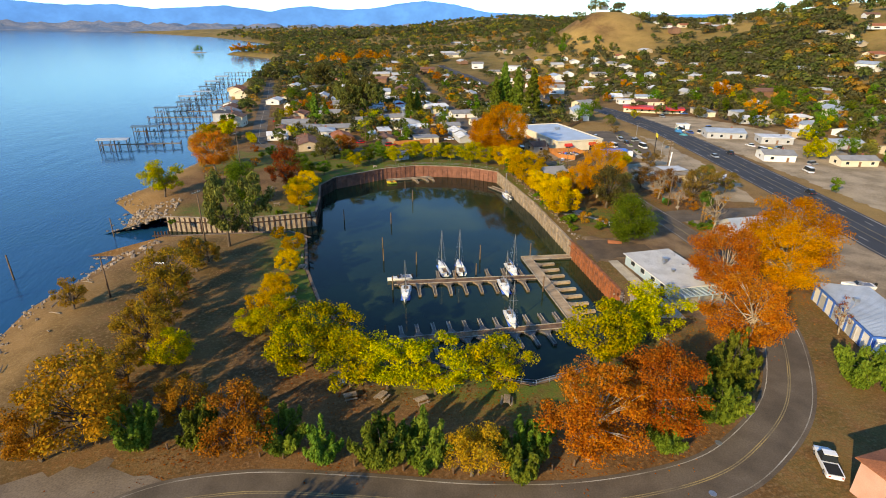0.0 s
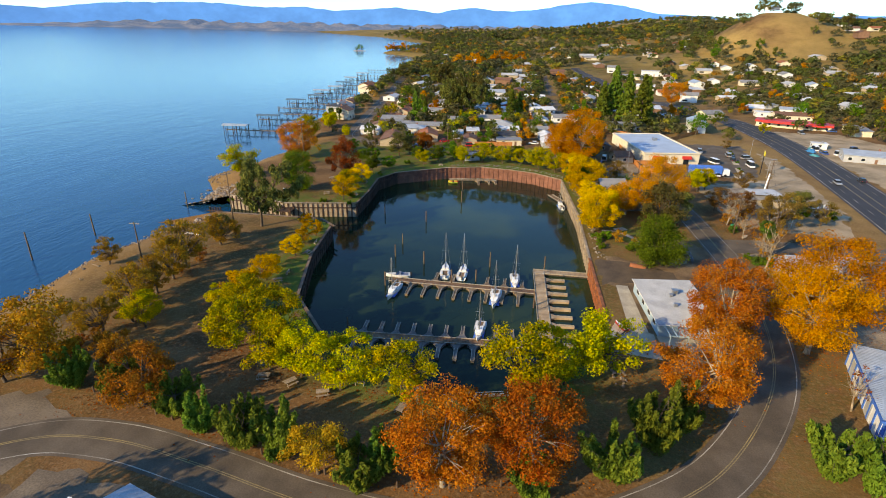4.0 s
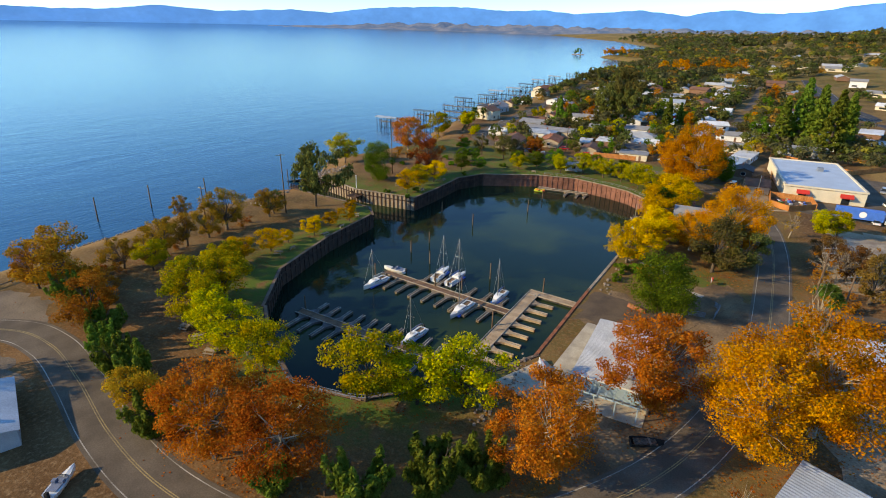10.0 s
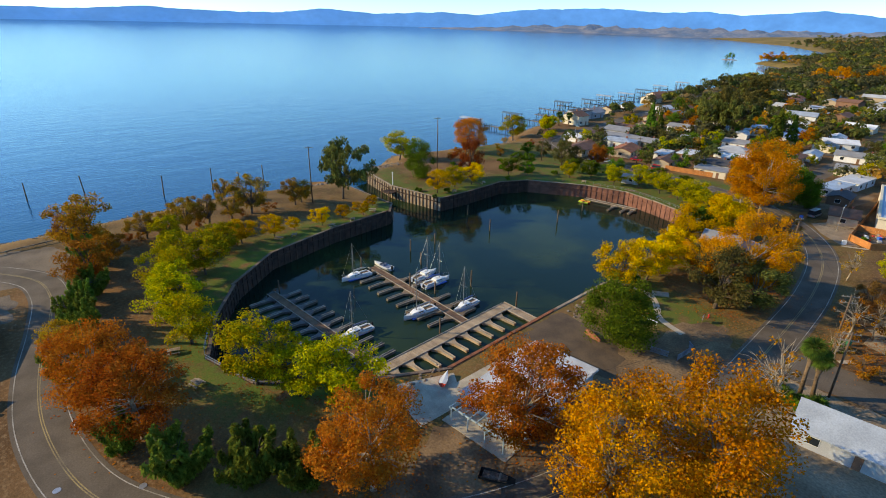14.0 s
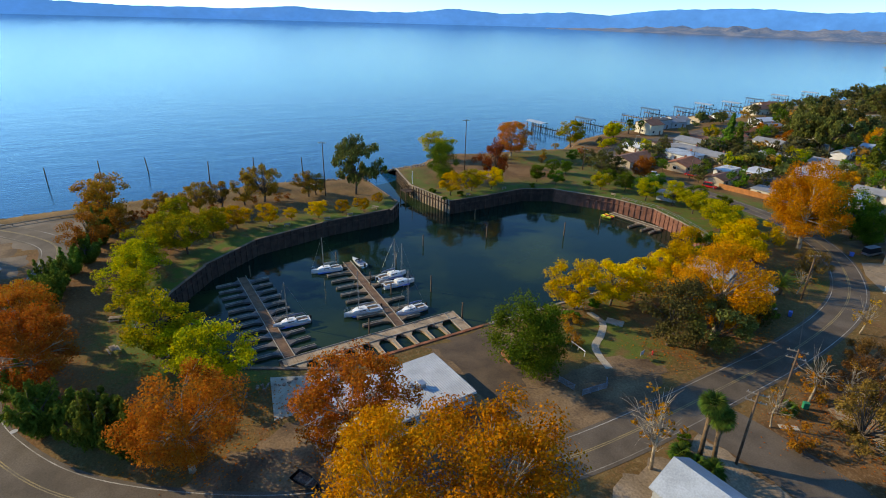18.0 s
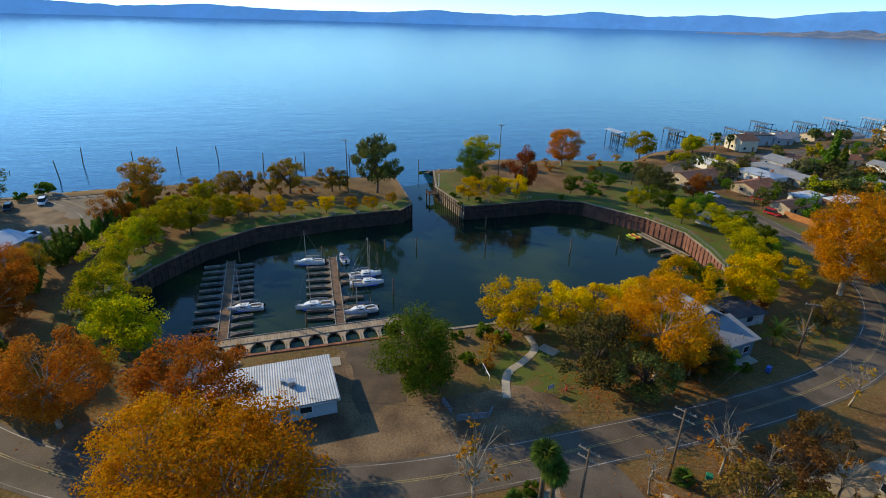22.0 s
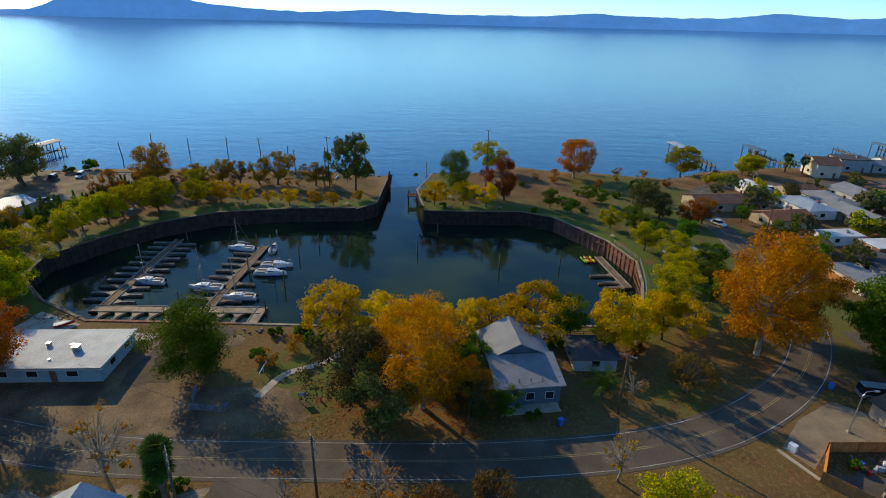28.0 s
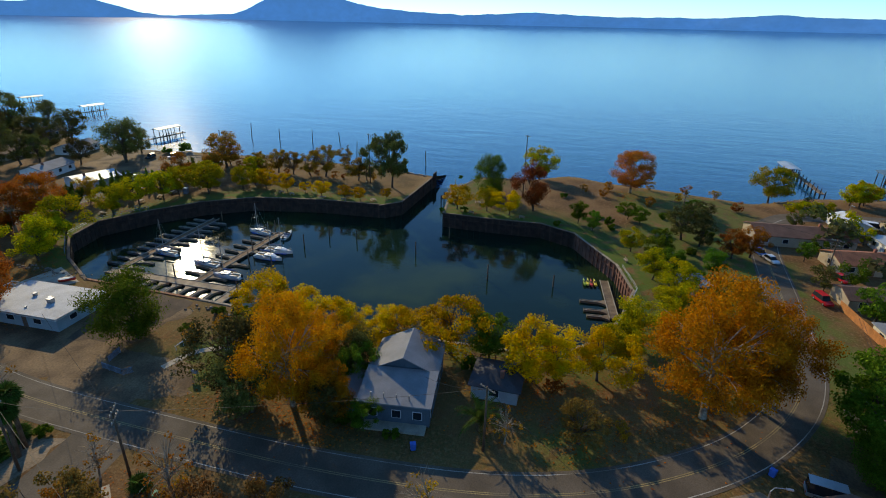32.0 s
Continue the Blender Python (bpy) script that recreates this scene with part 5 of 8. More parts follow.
def boat_club():
    ob = thing("boat_club", "pale blue single-storey clubhouse with white corrugated roof by the harbour", "clubhouse", pose(66.5, 94.6, 0, 0, 0, 2))
    W, L, Hh = 11.6, 18.6, 2.55
    part("wall", Mesh().prism([(-W / 2 + .5, -L / 2 + .5), (W / 2 - .5, -L / 2 + .5), (W / 2 - .5, L / 2 - .5), (-W / 2 + .5, L / 2 - .5)], 0, Hh), PALEBLUE, ob)
    r = corrugated(L, W, 0.36, 0.06, -0.12)
    roof = part("roof", r, CORRUGATED, ob, at=pose(0, 0, Hh + 0.2, 0, 0, 90))
    part("fascia", Mesh().prism([(-W / 2, -L / 2), (W / 2, -L / 2), (W / 2, L / 2), (-W / 2, L / 2)], Hh - 0.06, Hh + 0.05), WHITEWALL, ob)
    for x, y, s in ((0.8, 3.0, 0.9), (-0.2, 1.8, 0.5), (-0.6, -2.2, 0.55), (3.6, 0.4, 0.3)):
        v = part("roof_vent", Mesh().box(x, y, Hh + 0.2, s, s, s * 0.9), METAL, ob)
        part("cowl", Mesh().box(x, y, Hh + 0.2 + s * 0.9, s * 1.25, s * 1.25, 0.12), METAL, v)
    for y in (-6, -1.5, 4.5):
        window("window", ob, W / 2 - 0.5, y, 1.0, 1.6, 0.95, 0)
    for y in (-6, -2.5, 1.5, 5.5):
        window("window", ob, -W / 2 + 0.5, y, 1.0, 1.5, 1.0, 180)
    for x in (-2.5, 2.0):
        window("window", ob, x, L / 2 - 0.5, 1.0, 1.4, 0.95, 90)
    d = part("door", Mesh().box(W / 2 - 0.46, 1.6, 0.02, 0.08, 0.95, 2.05), BROWNWALL, ob)
    part("handle", Mesh().box(W / 2 - 0.38, 1.95, 1.0, 0.08, 0.05, 0.12), METAL, d)
    # open porch at the south end
    for x in (-4.5, -1.5, 1.5, 4.5):
        part("porch_post", Mesh().box(x, -L / 2 - 3.2, 0, 0.16, 0.16, 2.4), PALEBLUE, ob)
    for k in range(9):
        part("porch_rafter", Mesh().box(-4.6 + k * 1.15, -L / 2 - 1.6, 2.4, 0.1, 3.8, 0.16), PALEBLUE, ob)
    part("porch_beam", Mesh().box(0, -L / 2 - 3.2, 2.28, 9.6, 0.14, 0.2), PALEBLUE, ob)
    part("porch_floor", Mesh().box(0, -L / 2 - 1.8, -0.05, 11, 4.4, 0.14), CONCRETE, ob)


boat_club()
lot("pavement", "pale concrete slab on the water side of the clubhouse", [(56.8, 84), (60.2, 84), (60.2, 105.5), (57.8, 105.5)], CONCRETE, 0.05)
lot("pavement", "dark soil bank between the clubhouse and the water", [(55, 106), (60, 106), (73, 107), (72, 113), (66, 118), (55.3, 119)], mat("worn_dark_soil", (0.125, 0.085, 0.052), 1.0, 0.35, 0.3, 6.0, 0.4, col2=(0.085, 0.058, 0.038)), 0.03)
lot("pavement", "concrete apron at the south end of the clubhouse", [(50.5, 80), (60.5, 78), (61, 86), (55, 90)], CONCRETE, 0.045)


def utility_pole(x, y, h, arm=90, label="tall wooden utility pole with crossarms", arms=2):
    ob = thing("utility_pole", label, "utility pole", pose(x, y, height(x, y), 0, 0, arm), "utility poles")
    part("shaft", Mesh().tube([(0, 0, -0.5), (0, 0, h)], [0.19, 0.12], 8), WOODPOLE, ob, smooth=True)
    for k in range(arms):
        a = part("crossarm", Mesh().box(0, 0.12, h - 0.5 - k * 1.1, 2.5, 0.12, 0.14), PALETIMBER, ob)
        for s in (-1.1, -0.5, 0.5, 1.1):
            part("insulator", Mesh().tube([(s, 0.12, h - 0.36 - k * 1.1), (s, 0.12, h - 0.16 - k * 1.1)], [0.05, 0.04], 6), METAL, a)
    return ob


utility_pole(-34.6, 119.3, 17.2, 60, "tall wooden pole with floodlight arm on the spit", 1)
utility_pole(-35.5, 172.6, 20.3, 60, "very tall wooden pole on the west lawn", 1)
utility_pole(95, 141.6, 11.2, 30)
utility_pole(97.6, 127.2, 11.4, 30)
utility_pole(78, 182, 10.5, 60, "wooden utility pole beside the house drive", 1)
utility_pole(-50, 104, 9.0, 0, "short wooden lamp pole on the beach", 1)
utility_pole(-22, 219, 9.5, 30)
utility_pole(6, 246, 10.5, 60)
utility_pole(124, 190, 10.0, 0)
WIRE = mat("black_cable", (0.03, 0.03, 0.03), 0.7)


def wire(a, b, sag=0.6):
    m = Mesh().tube([Vector(a).lerp(Vector(b), t) - Vector((0, 0, sag * 4 * t * (1 - t))) for t in [i / 8 for i in range(9)]], 0.022, 3, False)
    tagged(part("overhead_wire", m, WIRE), "thin black overhead cable between poles", "cable", "overhead wires")


wire((95, 141.6, 10.6), (71, 100, 2.9)), wire((97.6, 127.2, 10.8), (95, 141.6, 10.8)), wire((95, 141.6, 10.7), (78, 182, 10.2)), wire((78, 182, 10.0), (72, 172, 5.5))
wire((78, 182, 10.2), (90, 200, 6.0)), wire((6, 246, 10.0), (60, 233, 9.0)), wire((6, 246, 9.2), (60, 233, 8.2)), wire((6, 246, 10.2), (-22, 219, 9.2)), wire((97.6, 127.2, 10.9), (124, 190, 9.5))


# ---- houses ----
def house(x, y, w, d, h, rz, wall_mat, roof_mat, rise=1.6, style="gable", label="", name="house", plain=False):
    ob = thing(name, label, "house", pose(x, y, height(x, y) - 0.05, 0, 0, rz), "houses")
    if style == "gable":
        part("wall", gable_wall(w, d, h, rise * 0.96), wall_mat, ob)
        part("roof", gable(w, d, rise), roof_mat, ob, at=pose(0, 0, h + 0.12))
    elif style == "hip":
        part("wall", Mesh().box(0, 0, 0, w, d, h), wall_mat, ob)
        o, k = 0.5, min(w, d) / 2
        a, b = w / 2 + o, d / 2 + o
        rx = max(0.0, w / 2 - k)
        ry = max(0.0, d / 2 - k)
        part("roof", Mesh().add([(-a, -b, 0), (a, -b, 0), (a, b, 0), (-a, b, 0), (-a, -b, .14), (a, -b, .14), (a, b, .14), (-a, b, .14), (-rx, -ry, rise), (rx, ry, rise)],
                                [(3, 2, 1, 0), (0, 1, 5, 4), (1, 2, 6, 5), (2, 3, 7, 6), (3, 0, 4, 7)] + ([(4, 5, 9, 8), (5, 6, 9), (6, 7, 8, 9), (7, 4, 8)] if w >= d else [(4, 5, 8), (5, 6, 9, 8), (6, 7, 9), (7, 4, 8, 9)])), roof_mat, ob, at=pose(0, 0, h))
    else:
        part("wall", Mesh().box(0, 0, 0, w, d, h), wall_mat, ob)
        part("roof", Mesh().box(0, 0, h, w + 0.7, d + 0.7, 0.22), roof_mat, ob)
    n = max(1, int(w / 4.5)) if not plain else 2
    for s in (-1, 1) if not plain else (-1,):
        for i in range(n):
            xx = -w / 2 + w * (i + 0.5) / n
            if s == -1 and i == n // 2 and n > 1:
                dr = part("door", Mesh().box(xx, -d / 2 - 0.03, 0.02, 0.95, 0.1, 2.05), BROWNWALL, ob)
                part("handle", Mesh().box(xx + 0.35, -d / 2 - 0.1, 1.0, 0.08, 0.06, 0.1), METAL, dr)
            else:
                window("window", ob, xx, s * d / 2, 0.95, 1.3, 1.1, s * 90)
    if plain:
        return ob
    for s in (-1, 1):
        window("window", ob, s * w / 2, 0, 0.95, 1.4, 1.1, 0 if s > 0 else 180)
    part("chimney", Mesh().box(w * 0.22, d * 0.12, h, 0.6, 0.6, rise + 0.7), mat("brick_red", (0.30, 0.12, 0.08), 0.9), ob) if style != "flat" else part("roof_vent", Mesh().box(w * 0.2, 0, h + 0.2, 0.9, 0.9, 0.6), METAL, ob)
    return ob


# the house on the east bank
# bluish walls, darkened in the colour itself for the shade they stand in
HOUSEBLUE = mat("blue_grey_boards", (0.11, 0.145, 0.175), 0.85, 0.2, 0.5, 8.0, 0.1)


def east_house():
    ob = thing("house", "two-storey bluish house, walls darkened for shade, with steep grey shingle roof among trees", "house", pose(70.0, 168.2, 0, 0, 0, 97), "houses")
    part("wall", Mesh().box(0, 0.2, 0, 9.8, 13.4, 3.8), HOUSEBLUE, ob)
    part("upper_wall", gable_wall(7.4, 9.4, 4.7, 2.2), HOUSEBLUE, ob, at=pose(0, 3.4, 0, 0, 0, 90))
    part("roof", gable(7.6, 9.6, 2.35, 0.45), SHINGLE, ob, at=pose(0, 3.4, 4.85, 0, 0, 90))
    part("lower_roof", Mesh().add([(-5.3, -7.3, 3.95), (5.3, -7.3, 3.95), (5.3, -0.6, 5.3), (-5.3, -0.6, 5.3), (-5.3, -7.3, 3.75), (5.3, -7.3, 3.75), (5.3, -0.6, 5.1), (-5.3, -0.6, 5.1)],
                                  [(0, 1, 2, 3), (7, 6, 5, 4), (0, 4, 5, 1), (1, 5, 6, 2), (3, 7, 4, 0), (2, 6, 7, 3)]), SHINGLE, ob)
    part("side_wing", Mesh().box(-8.0, -1.0, 0, 5.6, 8.0, 2.6), HOUSEBLUE, ob)
    part("wing_roof", Mesh().box(-8.0, -1.0, 2.6, 6.4, 8.8, 0.2), SHINGLE, ob)
    for x in (-3.2, 0.2, 3.2):
        window("window", ob, x, -6.5, 1.1, 1.2, 1.2, -90)
    for y in (-5, 0, 4):
        window("window", ob, 4.9, y, 1.1, 1.3, 1.2, 0)
    part("porch_floor", Mesh().box(0, -7.4, 0, 9.0, 1.8, 0.3), CONCRETE, ob)
    for x in (-3.4, -1.6, 0.2, 2.0):
        part("roof_vent", Mesh().tube([(x, -6.2, 4.0), (x, -6.2, 4.9)], 0.09, 6), METAL, ob)


east_house()
house(64.5, 181.5, 6.5, 7.0, 2.5, 0, GREYWALL, DARKROOF, 1.3, "hip", "small dark-roofed outbuilding beside the house", "shed")
house(19, 216.5, 6.0, 5.0, 2.2, 20, GREYWALL, SHINGLE, 0.4, "flat", "small grey flat-roofed shed by the street", "shed")
house(103.2, 116.4, 14.6, 7.4, 2.7, 3, GREYWALL, TIN, 2.2, "gable", "low house with grey tin gable roof beside palms")
house(62, 34.3, 11, 8.6, 4.9, 7, PINK, TERRACOTTA, 1.5, "hip", "pink stucco house with orange tile roof")
house(-3.0, 33.0, 13, 11, 2.7, -20, GREYWALL, TIN, 1.3, "gable", "grey-roofed low house beside the curve of the road")
house(-8, 8, 14, 9, 2.8, 10, WHITEWALL, SHINGLE, 1.5, "gable", "low white house with grey roof near the shore")

# shop by the highway
def shop():
    ob = thing("shop", "cream flat-roofed shop with red awnings beside the highway", "shop", pose(97.5, 243.0, 0, 0, 0, 7))
    w, d, h = 22.5, 43, 4.2
    part("wall", Mesh().box(0, 0, 0, w, d, h), CREAM, ob)
    for x, y, sx, sy in ((0, -d / 2, w, 0.4), (0, d / 2, w, 0.4), (-w / 2, 0, 0.4, d), (w / 2, 0, 0.4, d)):
        part("parapet", Mesh().box(x, y, h, sx + 0.3, sy + 0.3, 0.5), CREAM, ob)
    part("roof", Mesh().box(0, 0, h + 0.02, w - 0.6, d - 0.6, 0.16), BLUEROOF, ob)
    part("air_unit", Mesh().box(3, 6, h + 0.18, 1.8, 1.8, 1.2), METAL, ob)
    for x in (-6, 6):
        a = Mesh().add([(x - 1.8, -d / 2 - 0.1, 3.4), (x + 1.8, -d / 2 - 0.1, 3.4), (x + 1.8, -d / 2 - 1.6, 2.5), (x - 1.8, -d / 2 - 1.6, 2.5), (x - 1.8, -d / 2 - 0.1, 2.4), (x + 1.8, -d / 2 - 0.1, 2.4), (x + 1.8, -d / 2 - 1.6, 2.3), (x - 1.8, -d / 2 - 1.6, 2.3)],
                       [(0, 1, 2, 3), (3, 2, 6, 7), (0, 3, 7, 4), (1, 5, 6, 2)])
        part("awning", a, REDPAINT, ob)
        part("door", Mesh().box(x, -d / 2 - 0.04, 0.02, 2.2, 0.12, 2.3), DARKGLASS, ob)


shop()


def board_fence(a, b, label="orange-stained upright board fence", h=1.8, material=ORANGEFENCE, step=0.6):
    ob = thing("fence", label, "fence", None, "board fences")
    board = Mesh().box(0, 0, 0, step - 0.03, 0.05, h).data("board", material)
    for x, y, r in spread([a, b], step):
        part("board", board, None, ob, at=pose(x, y, height(x, y), 0, 0, math.degrees(r)))
    for zz in (0.4, h - 0.4):
        part("rail", Mesh().tube([(*a, height(*a) + zz), (*b, height(*b) + zz)], 0.05, 4), material, ob)
    return ob


board_fence((85.4, 208.2), (85, 262)), board_fence((84.5, 290), (112, 270)), board_fence((112, 270), (134, 296)), board_fence((85.4, 208.2), (90.7, 203.9)), board_fence((90.7, 203.9), (98, 211))
board_fence((85.4, 219), (97, 219.4)), board_fence((98, 211), (97, 219.4)), board_fence((19, 244.5), (36, 246.5)), board_fence((30, 249), (42, 250))

# ---- cars ----
CARS = {}


def car(x, y, heading, paint, kind="sedan", label="parked car", category="car"):
    key = (kind, paint.name)
    dims = {"sedan": (4.6, 1.8, 1.42), "suv": (4.7, 1.9, 1.75), "pickup": (5.4, 1.95, 1.8), "van": (5.6, 2.0, 2.2)}[kind]
    if key not in CARS:
        L, W, H = dims
        lo, mid = 0.32, 0.85 if kind != "sedan" else 0.78
        ob = thing("car" if kind != "pickup" else "pickup_truck", label, category)
        body = Mesh()
        xs = [(-L / 2, 0.9), (-L / 2 + 0.15, 1.0), (L / 2 - 0.5, 1.0), (L / 2, 0.86)]
        pts = []
        for px, k in xs:
            top = mid if px < L / 2 - 0.1 else mid - 0.14
            pts += [(px, -W / 2 * k, lo), (px, W / 2 * k, lo), (px, W / 2 * k, top), (px, -W / 2 * k, top)]
        fc = [(0, 1, 2, 3), (15, 14, 13, 12)]
        for i in range(3):
            p = 4 * i
            fc += [(p + a, p + 4 + a, p + 4 + (a + 1) % 4, p + (a + 1) % 4) for a in range(4)]
        part("body", body.add(pts, fc), paint, ob)
        c0, c1, f0, f1 = {"sedan": (-1.7, 1.0, -1.15, 0.35), "suv": (-2.25, 1.1, -2.05, 0.5), "pickup": (-0.3, 1.3, -0.15, 0.75), "van": (-2.7, 2.0, -2.65, 1.3)}[kind]
        cab = Mesh().add([(c0, -W / 2 + .06, mid), (c1, -W / 2 + .06, mid), (c1, W / 2 - .06, mid), (c0, W / 2 - .06, mid), (f0, -W / 2 + .22, H), (f1, -W / 2 + .22, H), (f1, W / 2 - .22, H), (f0, W / 2 - .22, H)],
                         [(0, 1, 5, 4), (1, 2, 6, 5), (2, 3, 7, 6), (3, 0, 4, 7)])
        part("window_glass", cab, DARKGLASS, ob)
        part("roof", Mesh().box((f0 + f1) / 2, 0, H - 0.02, f1 - f0 + 0.1, W - 0.42, 0.07), paint, ob)
        if kind == "pickup":
            part("bed", Mesh().box(-1.55, 0, mid - 0.3, 2.0, W - 0.3, 0.33), RUBBER, ob)
        for sx in (-L * 0.31, L * 0.31):
            for sy in (-1, 1):
                wheel = part("wheel", Mesh().tube([(sx, sy * (W / 2 - 0.22), 0.33), (sx, sy * (W / 2 + 0.01), 0.33)], 0.33, 12), RUBBER, ob)
                part("rim", Mesh().tube([(sx, sy * (W / 2), 0.33), (sx, sy * (W / 2 + 0.02), 0.33)], 0.2, 8), METAL, wheel)
        for sy in (-1, 1):
            part("headlight", Mesh().box(L / 2 - 0.06, sy * W * 0.33, mid - 0.28, 0.1, 0.36, 0.14), HULL, ob)
            part("tail_light", Mesh().box(-L / 2 + 0.0, sy * W * 0.36, mid - 0.26, 0.08, 0.25, 0.16), REDPAINT, ob)
        ob.matrix_basis = pose(x, y, height(x, y) + 0.05, 0, 0, heading)
        CARS[key] = ob
        return ob
    ob = copy_thing(CARS[key], pose(x, y, height(x, y) + 0.05, 0, 0, heading))
    return tagged(ob, label)


car(56.6, 41.8, 64, CAR_WHITE, "pickup", "white pickup truck parked by the pink house")
car(-13, 38.0, 152, CAR_WHITE, "suv", "white sport utility car parked beside the low house")
car(17, 242, 15, CAR_RED, "suv", "red car parked beside the board fence")
car(-3, 237.5, 20, CAR_WHITE, "sedan", "white car parked on the lakeside street")
car(-7, 236, 20, CAR_BLUE, "sedan", "blue car parked on the lakeside street")
car(-42, 31, 10, CAR_WHITE, "suv", "white car parked in the lakeshore car park")
car(-38, 24, 10, CAR_DARK, "suv", "dark car parked in the lakeshore car park")
car(73.9, 224, 80, CAR_SILVER, "van", "silver van parked on the concrete apron")
car(163, 205, 80, CAR_DARK, "sedan", "dark car driving on the highway")
car(152, 200, 260, CAR_SILVER, "sedan", "silver car driving on the highway")
car(150, 147, 75, CAR_DARK, "sedan", "dark car driving on the highway")
for i, (x, y, h, p, k) in enumerate([(112, 205, 95, CAR_WHITE, "sedan"), (128, 232, 80, CAR_DARK, "sedan"), (129, 240, 80, CAR_SILVER, "suv"), (63, 250, 90, CAR_DARK, "suv"), (68, 262, 90, CAR_BLUE, "sedan"), (128, 168, 20, CAR_WHITE, "sedan"), (28, 262, 60, CAR_SILVER, "van"), (192, 262, 20, CAR_BLUE, "suv"), (186, 256, 20, CAR_DARK, "pickup"), (198, 252, 30, CAR_SILVER, "sedan")]):
    car(x, y, h, p, k, "car parked in a town yard")


def box_truck(x, y, heading):
    ob = thing("box_truck", "white-cabbed delivery truck with a blue box body", "truck", pose(x, y, 0.05, 0, 0, heading))
    b = part("box_body", Mesh().box(-2.2, 0, 1.0, 11.5, 2.5, 2.8), BLUEPAINT, ob)
    for s in (-1, 1):
        part("emblem", Mesh().tube([(-1.5, s * 1.26, 2.4), (-1.5, s * 1.28, 2.4)], 0.9, 16), HULL, b)
    part("cab", Mesh().box(5.2, 0, 0.5, 2.4, 2.3, 2.2, 0, 0.92), CAR_WHITE, ob)
    part("windscreen", Mesh().box(6.3, 0, 1.5, 0.25, 2.0, 0.8), DARKGLASS, ob)
    part("chassis", Mesh().box(-1, 0, 0.55, 12, 1.1, 0.4), RUBBER, ob)
    for sx in (-6.2, -5.0, 5.0):
        for sy in (-1, 1):
            part("wheel", Mesh().tube([(sx, sy * 0.85, 0.5), (sx, sy * 1.2, 0.5)], 0.5, 12), RUBBER, ob)


box_truck(110, 205, 1)

# yellow roadside sign, pylon sign
sg = thing("road_sign", "yellow rectangular sign on a tall dark post", "sign", pose(129.7, 210, 0, 0, 0, 70))
part("post", Mesh().tube([(0, 0, 0), (0, 0, 7.5)], 0.16, 8), RUBBER, sg)
part("panel", Mesh().box(0, 0, 7.4, 3.2, 0.3, 1.5), YELLOWPAINT, sg)
for k in range(2):
    part("lettering_bar", Mesh().box(0, -0.17, 7.75 + 0.5 * k, 2.4, 0.04, 0.22), RUBBER, sg)

# low flat building near the highway
ROOFTAN = mat("weathered_tan_roofing", (0.34, 0.29, 0.22), 0.9, 0.35, 0.3, 4.0, 0.2, col2=(0.20, 0.15, 0.11))
house(111.5, 171.5, 19, 12, 2.8, 2, TANWALL, ROOFTAN, 0.5, "flat", "low tan building with a weathered tan flat roof beside the highway", "garage")
# long red-roofed shop across the highway
store = house(193, 322, 36, 10, 2.6, -28, CREAM, SHINGLE, 0.5, "flat", "long low shop with a bright red fascia and flat roof", "store")
part("fascia", Mesh().box(0, 0, 2.5, 37.4, 11.4, 1.0), REDPAINT, store)
part("porch_roof", Mesh().box(0, -6.6, 2.5, 30, 3.0, 0.7), REDPAINT, store)
house(158, 352, 13, 9, 3.2, 20, CREAM, SHINGLE, 1.6, "gable", "small cream cottage near the highway bend")

